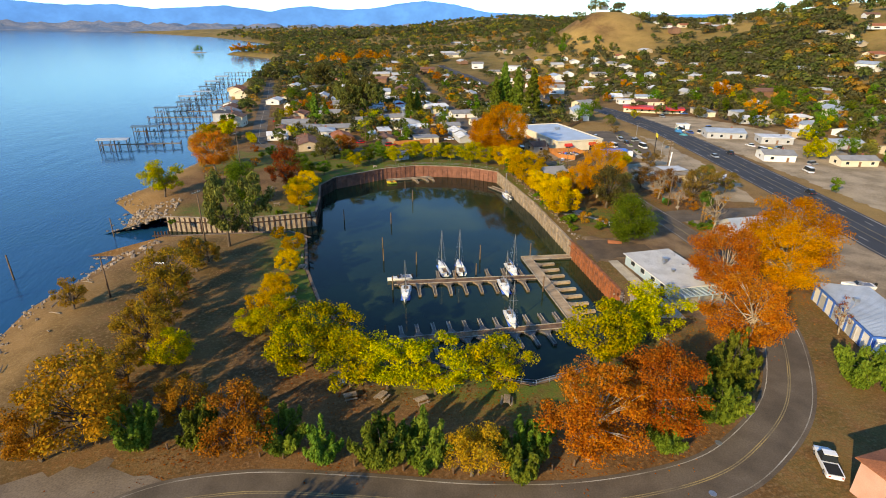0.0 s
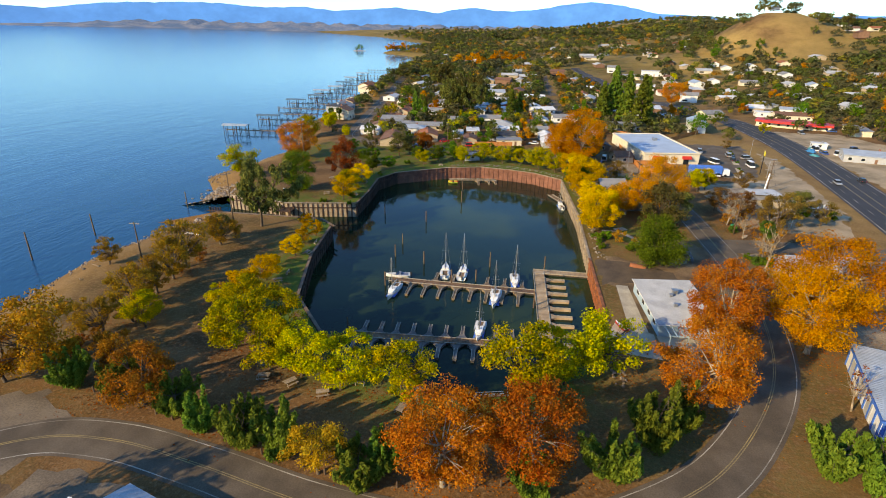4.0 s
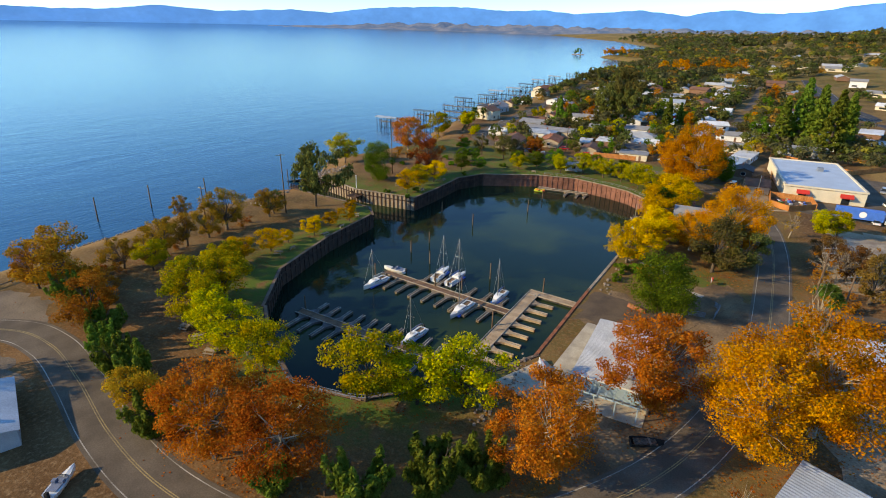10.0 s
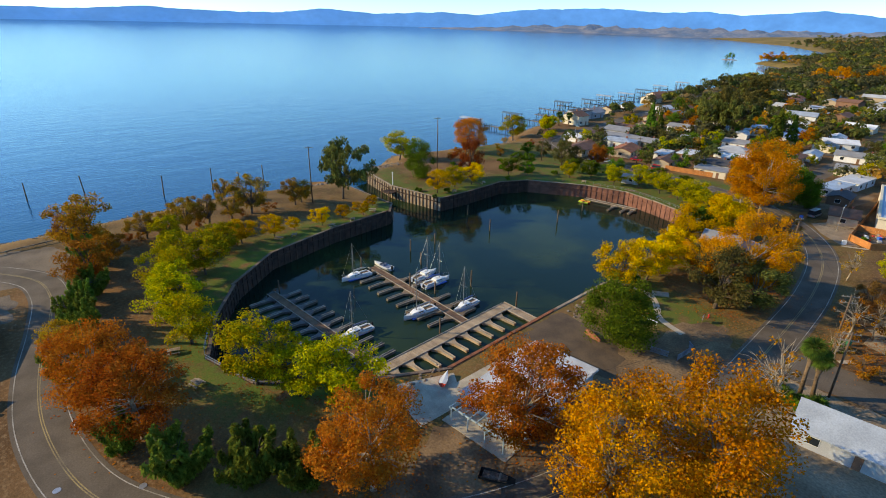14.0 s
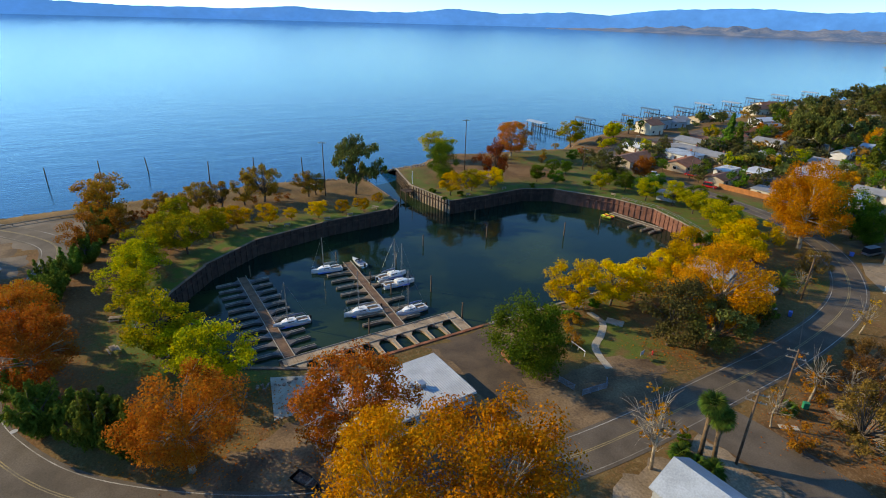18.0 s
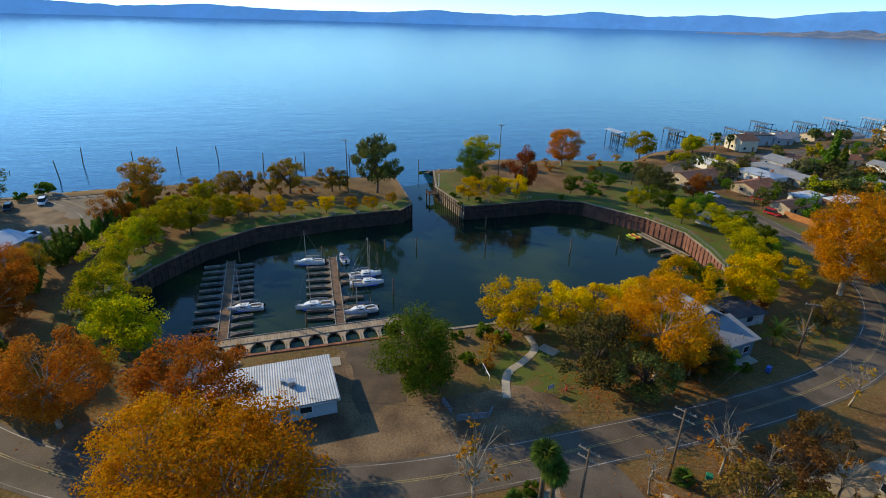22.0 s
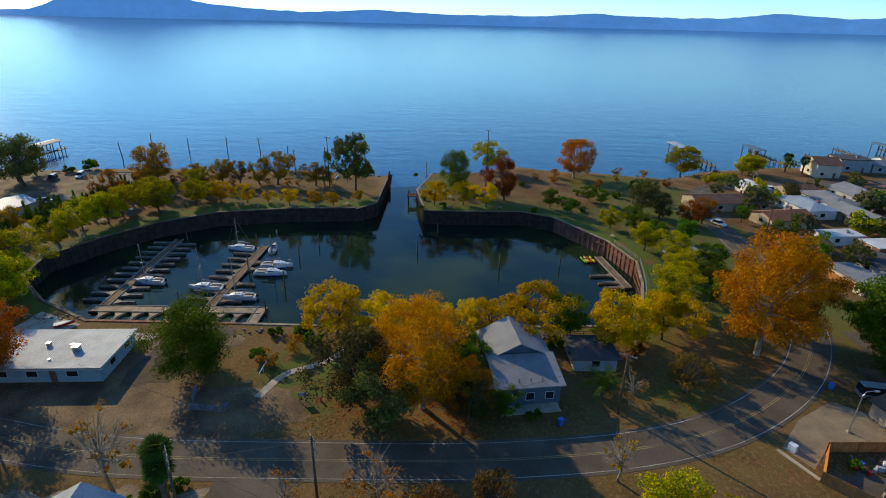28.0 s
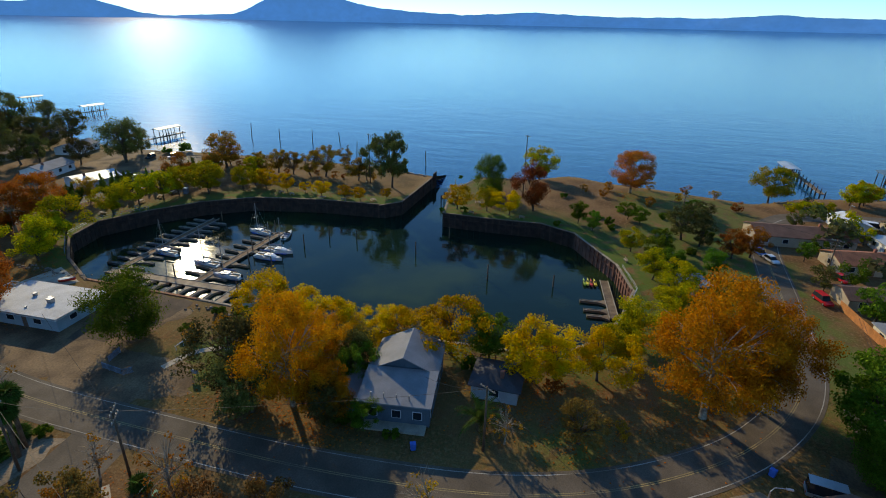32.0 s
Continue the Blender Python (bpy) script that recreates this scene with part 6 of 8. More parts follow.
# lakeside houses and the rows behind them
TOWN = [
    (-20, 248, 24, 10, 2.9, 95, TANWALL, BROWNROOF, 1.5, "gable", "brown-roofed bungalow at the end of the street"),
    (-16, 271, 15, 9, 2.9, 5, WHITEWALL, TIN, 1.4, "hip", "low white house with pale roof"),
    (-5, 257, 14, 9, 2.7, 100, TANWALL, TERRACOTTA, 1.5, "gable", "tan house with terracotta roof"),
    (-8, 282, 14, 9, 2.7, 5, TANWALL, SHINGLE, 1.3, "gable", "white bungalow with white roof"),
    (-28, 298, 17, 11, 2.9, 0, GREYWALL, SHINGLE, 1.5, "gable", "grey bungalow with long shingle roof"),
    (9, 264, 10, 5, 2.6, 95, WHITEWALL, WHITEROOF, 0.4, "flat", "white mobile home with flat roof"),
    (16, 272, 11, 6, 2.6, 95, BROWNWALL, WHITEROOF, 0.5, "flat", "red-sided mobile home with white roof"),
    (29, 290, 14, 12, 3.0, 5, WHITEWALL, WHITEROOF, 2.0, "hip", "white cottage with pale hip roof"),
    (31, 262, 13, 9, 2.7, 5, GREYWALL, DARKROOF, 1.3, "gable", "grey-green house with dark roof behind the fence"),
    (6, 303, 12, 9, 2.7, 0, CREAM, SHINGLE, 1.4, "gable", "cream bungalow with grey roof"),
    (24, 312, 14, 8, 2.7, 0, WHITEWALL, SHINGLE, 1.4, "gable", "white house with grey roof"),
    (48, 300, 12, 9, 2.7, 90, TANWALL, BROWNROOF, 1.4, "hip", "tan house with brown hip roof"),
    (76, 246, 9, 6, 2.6, 90, BROWNWALL, DARKROOF, 1.0, "gable", "dark-roofed workshop shed by the shop fence"),
    (72, 258, 14, 6, 2.7, 80, GREYWALL, TIN, 0.5, "flat", "long white flat-roofed mobile home"),
    (75, 274, 15, 7, 2.7, 80, WHITEWALL, WHITEROOF, 0.5, "flat", "long white mobile home with pale roof"),
    (72, 292, 13, 8, 2.7, 5, CREAM, SHINGLE, 1.3, "gable", "cream bungalow behind the shop"),
    (96, 300, 18, 9, 3.0, 0, GREYWALL, SHINGLE, 1.2, "gable", "long grey building behind conifers"),
    (88, 355, 26, 10, 3.0, -10, WHITEWALL, WHITEROOF, 1.3, "gable", "long white-roofed hall in the town"),
    (55, 352, 14, 10, 2.8, 20, WHITEWALL, WHITEROOF, 1.4, "gable", "white bungalow with a pale roof"),
    (-8, 372, 14, 9, 2.8, 0, WHITEWALL, SHINGLE, 1.4, "gable", "white bungalow with grey roof"),
    (-36, 352, 13, 9, 2.8, 80, TANWALL, TERRACOTTA, 1.4, "gable", "terracotta-roofed house along the shore street"),
    (80.8, 224.5, 7, 9, 2.7, 8, TANWALL, BROWNROOF, 1.5, "gable", "brown-roofed garage beside the concrete apron"),
    (-70, 338, 11, 8, 3.2, 84, GREYWALL, SHINGLE, 1.4, "gable", "grey lake house with shingle roof"),
    (-80, 438, 14, 10, 4.4, 84, CREAM, BROWNROOF, 2.0, "gable", "cream lake house with brown gable"),
    (-22, 283, 16, 10, 2.8, 5, WHITEWALL, SHINGLE, 1.3, "hip", "pale-roofed bungalow by the shore street"),
    (-13, 334, 13, 8, 2.8, 0, WHITEWALL, SHINGLE, 1.3, "gable", "white cottage behind the tall dark conifers"),
    (-30, 330, 12, 8, 2.8, 80, TANWALL, TERRACOTTA, 1.4, "gable", "tan cottage with orange roof"),
    (1, 454, 17, 8, 2.8, 5, WHITEWALL, WHITEROOF, 0.5, "flat", "long white mobile home"),
    (14, 492, 18, 8, 2.8, 5, WHITEWALL, WHITEROOF, 0.5, "flat", "long white mobile home in a row"),
    (24, 458, 16, 8, 2.8, 5, GREYWALL, WHITEROOF, 0.5, "flat", "grey mobile home with white roof"),
    (68, 322, 17, 9, 2.8, 5, WHITEWALL, SHINGLE, 1.4, "gable", "white-fronted bungalow with grey roof"),
    (-52, 396, 13, 9, 2.8, 80, WHITEWALL, WHITEROOF, 1.4, "gable", "white house with pale roof on the shore street"),
    (-54, 470, 13, 9, 2.8, 80, TANWALL, BROWNROOF, 1.4, "gable", "tan house with brown roof on the shore street"),
    (-92, 485, 12, 9, 3.4, 84, WHITEWALL, TIN, 1.5, "gable", "white lake house with tin roof"),
    (-38, 378, 14, 9, 2.8, 80, WHITEWALL, SHINGLE, 1.4, "gable", "white house along the shore street"),
    (-45, 410, 13, 9, 2.8, 80, CREAM, BROWNROOF, 1.4, "gable", "cream house along the shore street"),
    (-63, 308, 9, 11, 5.2, 84, CREAM, BROWNROOF, 2.0, "gable", "two-storey cream lake house with brown roof"),
    (-72, 326, 12, 9, 5.0, 84, GREYWALL, DARKROOF, 1.0, "flat", "two-storey grey lake house with flat roof"),
    (-76, 348, 12, 10, 4.0, 84, WHITEWALL, SHINGLE, 1.5, "gable", "white lake house with grey roof"),
    (-78, 374, 12, 10, 3.4, 84, TANWALL, BROWNROOF, 1.5, "gable", "tan lake house with brown roof"),
    (-82, 402, 12, 10, 3.4, 84, WHITEWALL, SHINGLE, 1.5, "gable", "white lake house with grey roof"),
    (-88, 464, 15, 11, 5.0, 80, CREAM, TERRACOTTA, 2.2, "gable", "tall cream lake house with orange roof"),
    (-98, 505, 16, 10, 3.4, 80, TANWALL, BROWNROOF, 1.5, "gable", "tan lake house with brown roof"),
    (185, 241, 18, 12, 3.2, -20, GREYWALL, TIN, 1.3, "gable", "pale blue-grey roofed workshop"),
    (199, 223, 14, 9, 3.2, -20, GREYWALL, WHITEROOF, 0.5, "flat", "white-roofed workshop in a yard"),
    (175, 193, 12, 10, 3.0, -20, WHITEWALL, SHINGLE, 1.3, "gable", "white bungalow beside the highway yard"),
    (221, 207, 14, 9, 2.8, -10, GREYWALL, TIN, 1.2, "gable", "low white house with tin roof"),
    (199, 179, 15, 7, 2.8, -10, CREAM, SHINGLE, 1.2, "gable", "cream bungalow on the slope"),
    (246, 228, 14, 9, 2.8, 10, WHITEWALL, WHITEROOF, 1.2, "gable", "white bungalow on the slope"),
    (226, 270, 20, 9, 2.8, -15, GREYWALL, WHITEROOF, 1.4, "gable", "long cream building with brown roof"),
    (250, 268, 15, 9, 2.8, -10, CREAM, WHITEROOF, 1.4, "hip", "cream house with pale hip roof"),
    (205, 350, 20, 10, 3.0, -10, CREAM, BROWNROOF, 1.4, "gable", "long tan-roofed building by the orchard"),
    (178, 580, 24, 11, 5.0, -10, WHITEWALL, WHITEROOF, 0.5, "flat", "two-storey white block in the town"),
    (222, 232, 12, 8, 2.8, -20, TANWALL, WHITEROOF, 0.5, "flat", "white flat-roofed shed in the highway yard"),
    (178, 265, 6, 4, 2.6, -15, WHITEWALL, WHITEROOF, 0.4, "flat", "small white site office by the highway"),
    (195, 362, 12, 8, 2.8, -10, WHITEWALL, WHITEROOF, 0.5, "flat", "white trailer behind the red-fronted shop"),
    (214, 370, 14, 8, 3.2, -20, WHITEWALL, TIN, 1.2, "gable", "white shed behind the red-fronted shop"),
    (240, 250, 13, 8, 2.8, 5, WHITEWALL, TIN, 1.2, "gable", "white bungalow with tin roof"),
    (232, 188, 14, 9, 2.8, -10, CREAM, WHITEROOF, 1.2, "gable", "cream bungalow with white roof"),
    (254, 204, 15, 8, 2.8, -10, WHITEWALL, WHITEROOF, 0.5, "flat", "long white mobile home on the slope"),
    (219, 160, 14, 8, 2.8, 10, WHITEWALL, SHINGLE, 1.2, "gable", "white bungalow with grey roof by the slope"),
    (240, 152, 16, 8, 2.8, 5, WHITEWALL, WHITEROOF, 0.5, "flat", "long white mobile home"),
    (262, 176, 14, 9, 2.8, -10, TANWALL, WHITEROOF, 1.2, "gable", "tan bungalow with pale roof"),
    (60, 22, 13, 9, 2.8, 20, WHITEWALL, SHINGLE, 1.4, "gable", "low white house behind the pink house"),
    (30, 15, 14, 10, 2.8, 8, TANWALL, BROWNROOF, 1.4, "gable", "tan house south of the road"),
    (-38, -12, 14, 9, 2.8, 10, WHITEWALL, SHINGLE, 1.4, "gable", "white house by the south shore"),
    (-20, -28, 16, 9, 2.8, 10, TANWALL, BROWNROOF, 1.4, "gable", "brown house by the south shore"),
    (-58, -52, 14, 10, 2.8, 15, BROWNWALL, DARKROOF, 1.4, "gable", "brown shore house with dark roof"),
    (-72, -92, 14, 10, 2.8, 15, GREYWALL, DARKROOF, 1.4, "gable", "grey shore house with dark roof"),
]
for x, y, w, d, h, rz, wm, rm, rise, style, label in TOWN:
    house(x, y, w, d, h, rz, wm, rm, rise, style, label)

# small homes between the streets behind the north lawn
rnd = random.Random(8)
for gx in range(6):
    for gy in range(9):
        x, y = -34 + gx * 17 + rnd.uniform(-2, 2), 250 + gy * 15 + rnd.uniform(-2, 2)
        if abs(x - 63) < 8 or abs(y - 328) < 7 or x < shore_x(y) + 38 or any(abs(x - t[0]) < 12 and abs(y - t[1]) < 9 for t in TOWN):
            continue
        TOWN.append((x, y))
        k = rnd.randrange(6)
        house(x, y, rnd.uniform(9, 12), rnd.uniform(5.5, 8), 2.6, rnd.choice((4, 94)) + rnd.uniform(-4, 4), (WHITEWALL, CREAM, GREYWALL, TANWALL, WHITEWALL, REDPAINT)[k], (WHITEROOF, SHINGLE, WHITEROOF, BROWNROOF, TIN, WHITEROOF)[k], 1.2, rnd.choice(("gable", "flat", "gable")), "small one-storey home between the town streets", plain=True)

# more of the town and the hillside houses, spread by plan blocks
rnd = random.Random(11)
walls = [WHITEWALL, CREAM, TANWALL, GREYWALL, WHITEWALL, BROWNWALL]
roofs = [SHINGLE, WHITEROOF, WHITEROOF, TIN, WHITEROOF, BROWNROOF, TERRACOTTA]
FAR_HOUSES = []
taken = [(t[0], t[1]) for t in TOWN] + [(100, 243), (98, 225), (98, 260), (193, 322), (180, 312), (206, 330), (116, 172), (158, 352)]


def far_from(x, y, spots, d):
    return all((x - a) ** 2 + (y - b) ** 2 > d * d for a, b in spots)


def far_house(k, x, y, rz):
    """A distant house: walls, roof and a window band."""
    ob = thing("house", "distant town house among trees", "house", pose(x, y, height(x, y) - 0.3, 0, 0, rz), "houses")
    w, d, h, rise = 12 + 2.3 * (k % 4), 8 + 0.8 * (k % 3), 3.1 if k % 5 else 5.6, 1.7
    if k % 4 == 3:
        part("wall", Mesh().box(0, 0, -1.5, w, d, h + 1.5), walls[k % 6], ob)
        part("roof", Mesh().box(0, 0, h, w + 0.8, d + 0.8, 0.25), roofs[k % 7], ob)
    else:
        part("wall", gable_wall(w, d, h, rise * 0.96), walls[k % 6], ob)
        part("roof", gable(w, d, rise, 0.55), roofs[k % 7], ob, at=pose(0, 0, h + 0.12))
    part("window", Mesh().box(-w * 0.2, -d / 2, 1.0, w * 0.3, 0.12, 1.2), DARKGLASS, ob)
    return ob


protos = [None] * 14
tries = 0
far_spots = []
while len(FAR_HOUSES) + len(far_spots) < 340 and tries < 9000:
    tries += 1
    q = rnd.random()
    x, y = (rnd.uniform(-60, 330), rnd.uniform(300, 620)) if q < 0.36 else (rnd.uniform(200, 620), rnd.uniform(60, 470)) if q < 0.72 else (rnd.uniform(-110, 760), rnd.uniform(600, 1000))
    hw = to_line(x, y, HIGHWAY_LINE)
    if x < shore_x(y) + 16 or hw < 22 or not far_from(x, y, taken, 21) or math.hypot(x - 310, y - 678) < 84:
        continue
    if to_line(x, y, [(-46, 277), (-63, 440), (-95, 800)]) < 12 or to_line(x, y, [(62, 280), (72, 600)]) < 10:
        continue
    taken.append((x, y))
    k = rnd.randrange(len(protos))
    rz = rnd.choice((0, 90, -12, 78)) + rnd.uniform(-6, 6)
    if math.hypot(x - 60, y - 60) > 470:
        far_spots.append((x, y, k, radians(rz)))
        continue
    FAR_HOUSES.append((x, y))
    if protos[k] is None:
        protos[k] = far_house(k, x, y, rz)
    else:
        copy_thing(protos[k], pose(x, y, height(x, y) - 0.3, 0, 0, rz))

far_mesh, slots, paint = Mesh(), [], walls + roofs + [DARKGLASS]
for x, y, k, a in far_spots:
    w, d, h, z = 12 + 2.3 * (k % 4), 8 + 0.8 * (k % 3), 3.1 if k % 5 else 5.6, height(x, y)
    for m, at, slot in ((gable_wall(w, d, h, 1.6), 0, k % 6), (gable(w, d, 1.7, 0.55), h + 0.12, 6 + k % 7), (Mesh().box(-w * 0.2, -d / 2, 1.0, w * 0.3, 0.12, 1.2), 0, len(paint) - 1)):
        far_mesh.add([(x + px * math.cos(a) - py * math.sin(a), y + px * math.sin(a) + py * math.cos(a), z - 0.3 + at + pz) for px, py, pz in m.v], m.f)
        slots += [slot] * len(m.f)
far_data = far_mesh.data("hillside_houses", None)
for m in paint:
    far_data.materials.append(m)
far_data.polygons.foreach_set("material_index", slots)
tagged(part("hillside_houses", far_data, None), "far white and tan houses dotted over the wooded slopes", "houses", kind="stuff")

# ---- boat lifts and piers in the lake ----


def pier(x, y, heading, length, label="wooden pier with posts and roofed boat lift in the lake", lift=True, roof_mat=TIN):
    ob = thing("pier", label, "pier", pose(x, y, WATER, 0, 0, heading), "lake piers")
    part("walkway", Mesh().box(length / 2, 0, 1.6, length, 1.8, 0.25), DOCKWOOD, ob)
    post = Mesh().tube([(0, 0, -2.5), (0, 0, 2.9)], 0.17, 6).data("post", SHEETPILE)
    for k in range(int(length / 4) + 1):
        for s in (-0.9, 0.9):
            part("post", post, None, ob, at=pose(k * 4, s, 0))
    if lift:
        lp = Mesh().tube([(0, 0, -2.5), (0, 0, 5.0)], 0.17, 6).data("lift_post", SHEETPILE)
        for cx in (length - 4, length - 11):
            for k in range(2):
                for s in (1.6, 5.4):
                    part("lift_post", lp, None, ob, at=pose(cx - 2.6 + 5.2 * k, s, 0))
            part("lift_beam", Mesh().box(cx, 1.6, 4.8, 6, 0.3, 0.35), SHEETPILE, ob)
            part("lift_beam", Mesh().box(cx, 5.4, 4.8, 6, 0.3, 0.35), SHEETPILE, ob)
            part("lift_roof", gable(6.2, 4.6, 0.45, 0.35, 0.22), roof_mat, ob, at=pose(cx, 3.5, 5.2))
    return ob


BLUETIN = mat("blue_green_tin", (0.10, 0.17, 0.23), 0.5, 0.15, 0.5, 6.0, 0.05)
for x, y, l, lf in [(-83, 276, 36, True), (-86, 311, 30, True), (-88, 334, 22, False), (-88, 358, 37, False), (-88, 383, 39, True), (-91, 411, 30, True), (-98, 446, 31, True), (-101, 476, 25, True), (-104, 515, 27, True), (-109, 566, 29, True), (-112, 620, 28, True), (-112, 706, 36, False)]:
    pier(x, y, 178 + (y * 7 % 5), l, lift=lf, roof_mat=BLUETIN if int(y) % 2 else TIN, label="wooden pier with posts" + (" and roofed boat lifts" if lf else " and open deck") + ("" if int(y) % 2 else " of weathered timber"))
pier(-68, -14, 172, 30, "weathered wooden pier by the south shore", True, BLUETIN)
pier(-92, -110, 172, 50, "weathered wooden pier with boat lift by the south shore", True, BLUETIN)
pier(-110, -175, 172, 46, "weathered wooden pier with boat lift by the south shore", True, BLUETIN)

# ---- town trees and far woods ----
row("conifer", [(94, 326, 1.6), (100, 318, 1.5), (106, 308, 1.45), (112, 324, 1.35), (87, 320, 1.2), (-20, 310, 0.85), (-14, 308, 0.65), (35, 322, 0.95), (40, 328, 0.8)])
row("sycamore", [(148, 402, 1.25)])
row("eucalyptus", [(-3, 341, 1.45), (4, 345, 1.6), (10, 340, 1.35), (-21, 484, 1.4), (-27, 490, 1.2), (-70, 560, 1.0), (-50, 590, 1.1)])
row("oak", [(-30, 20, 1.7), (-36, 14, 1.4), (-60, -75, 1.8), (-48, -25, 1.5), (-66, -60, 1.6), (-80, -110, 1.8), (120, 160, 0.8)])
row("shrub", [(-52, 28, 1.8), (-48, 24, 1.4), (122, 160, 1.2), (128, 158, 1.4)])
row("locust", [(-62, 280, 0.8)])
row("lime_locust", [(101.5, 185, 0.75)])
row("sparse_brown", [(122, 152, 0.9), (97, 162, 0.9)])
tree("bare", 84.4, 68.6, 0.95)
rnd = random.Random(5)
kinds = ["far_green", "far_green", "far_grey", "far_lime", "far_grey", "far_orange", "far_grey", "far_green"]
placed = []
tries = 0
while len(placed) < 175 and tries < 5000:
    tries += 1
    x, y = rnd.uniform(-100, 330), rnd.uniform(235, 560)
    if rnd.random() < 0.3:
        x, y = rnd.uniform(190, 380), rnd.uniform(20, 330)
    if x < shore_x(y) + 14 or to_line(x, y, HIGHWAY_LINE) < 16 or not far_from(x, y, taken, 10) or not far_from(x, y, placed, 5):
        continue
    if 78 < x < 150 and 190 < y < 275 or to_line(x, y, SOUTH_ROAD) < 8 or to_line(x, y, [(-42, 255), (-46, 277), (-63, 440), (-95, 800)]) < 8 or to_line(x, y, [(58, 232), (62, 280), (72, 600)]) < 6:
        continue
    if 150 < x < 212 and 96 < y < 300 or (y < 255 and x < 60):
        continue
    placed.append((x, y))
    tree(rnd.choice(kinds), x, y, rnd.uniform(0.6, 1.25))


rnd = random.Random(52)
for k in range(900):
    x, y = rnd.uniform(-40, 76), rnd.uniform(244, 400)
    if len(placed) > 285:
        break
    if not far_from(x, y, taken, 7.5) or not far_from(x, y, placed, 4.5) or x < shore_x(y) + 30 or min(to_line(x, y, l) for l in ([(-42, 255), (-46, 277), (-63, 440)], [(58, 232), (62, 280), (72, 600)], [(-50, 330), (0, 325), (60, 330)])) < 6:
        continue
    placed.append((x, y))
    tree(rnd.choice(kinds), x, y, rnd.uniform(0.5, 0.95))


def woods(name, label, spots, material, seed):
    """Far trees: domed crowns of leaf clumps, one sheet for all."""
    rs = np.random.RandomState(seed)
    base = np.array([(x, y, height(x, y)) for x, y, _ in spots])
    size = np.array([q for _, _, q in spots])
    lobes, per = 5, 20
    c = rs.normal(size=(len(spots), lobes, 3)) * (1.35, 1.35, 0.8)
    c[:, 0] = 0
    c[:, :, 2] += 3.3 + 0.9 * (np.arange(lobes) == 0)
    c = base[:, None] + c * size[:, None, None]
    d = rs.normal(size=(len(spots), lobes, per, 3))
    d /= np.linalg.norm(d, axis=3)[..., None]
    d[..., 2] = np.abs(d[..., 2]) * 1.1 - 0.25
    q = size[:, None, None, None]
    p = c[:, :, None] + d * rs.uniform(0.75, 1.05, (len(spots), lobes, per, 1)) * np.array((2.1, 2.1, 1.9)) * q
    a = np.cross(d + rs.normal(scale=0.5, size=d.shape), (0.3, 0.5, 0.8))
    a /= np.linalg.norm(a, axis=3)[..., None] + 1e-9
    b = np.cross(d, a)
    h = q * rs.uniform(0.35, 0.75, (len(spots), lobes, per, 1))
    v = np.stack([p - a * h * 1.2 - b * h * 0.7, p + a * h * 1.2 - b * h * 0.6, p + b * h * 1.3 + d * h * 0.3], 3).reshape(-1, 3)
    return tagged(part(name, leaf_mesh(name, v, np.arange(len(v)).reshape(-1, 3), material), None), label, "trees", kind="stuff")


rnd = random.Random(21)
groups = {"g": [], "d": [], "o": [], "l": []}
n = 0
blocks = {}
for ax, ay in taken:
    blocks.setdefault((int(ax // 20), int(ay // 20)), []).append((ax, ay))


def built_near(x, y, d):
    i, j = int(x // 20), int(y // 20)
    return any(not far_from(x, y, blocks.get((i + u, j + w), ()), d) for u in (-1, 0, 1) for w in (-1, 0, 1))


while n < 14000:
    r = rnd.random()
    if r < 0.15:
        y = rnd.uniform(420, 2400)
        x = shore_x(y) + rnd.uniform(16, 60 + y * 0.1)
    elif r < 0.30:
        x, y = rnd.uniform(-90, 420), rnd.uniform(255, 560)
    elif r < 0.66:
        x, y = rnd.uniform(-260, 1000), rnd.uniform(430, 1500)
    elif r < 0.88:
        x, y = rnd.uniform(215, 900), rnd.uniform(-150, 520)
    else:
        x, y = rnd.uniform(-600, 1600), rnd.uniform(1300, 3400)
    if x < shore_x(y) + 14 or to_line(x, y, HIGHWAY_LINE) < 14 or built_near(x, y, 9):
        continue
    if 60 < x < 150 and y < 280 or y < 560 and (to_line(x, y, [(-42, 255), (-46, 277), (-63, 440), (-95, 800)]) < 8 or to_line(x, y, [(58, 232), (62, 280), (72, 600)]) < 6 or to_line(x, y, [(-50, 330), (0, 325), (60, 330), (140, 345)]) < 6):
        continue
    if 150 < x < 212 and 96 < y < 300:
        continue
    g = math.exp(-(((x - 312) / 58) ** 2 + ((y - 678) / 68) ** 2))
    if rnd.random() < g * 1.3 or noise.noise((x * 0.009, y * 0.009, 5)) < -0.08 and rnd.random() < 0.8:
        continue
    n += 1
    key = rnd.choices("gdol", (3.4, 4.6, 0.7, 0.8))[0]
    groups[key].append((x, y, rnd.uniform(0.6, 1.3) * (2.6 if y > 1300 else 1.5 if y > 560 or x > 330 else 1)))
woods("green_woods", "green trees over the far slopes", groups["g"], F_GREEN, 1)
woods("oak_woods", "grey-green oak woods over the far slopes", groups["d"], F_OAK, 2)
woods("autumn_woods", "orange autumn trees over the far slopes", groups["o"], F_GOLD, 3)
woods("lime_woods", "yellow-green trees over the far slopes", groups["l"], F_LIME, 4)

# ---- workshop with blue posts ----


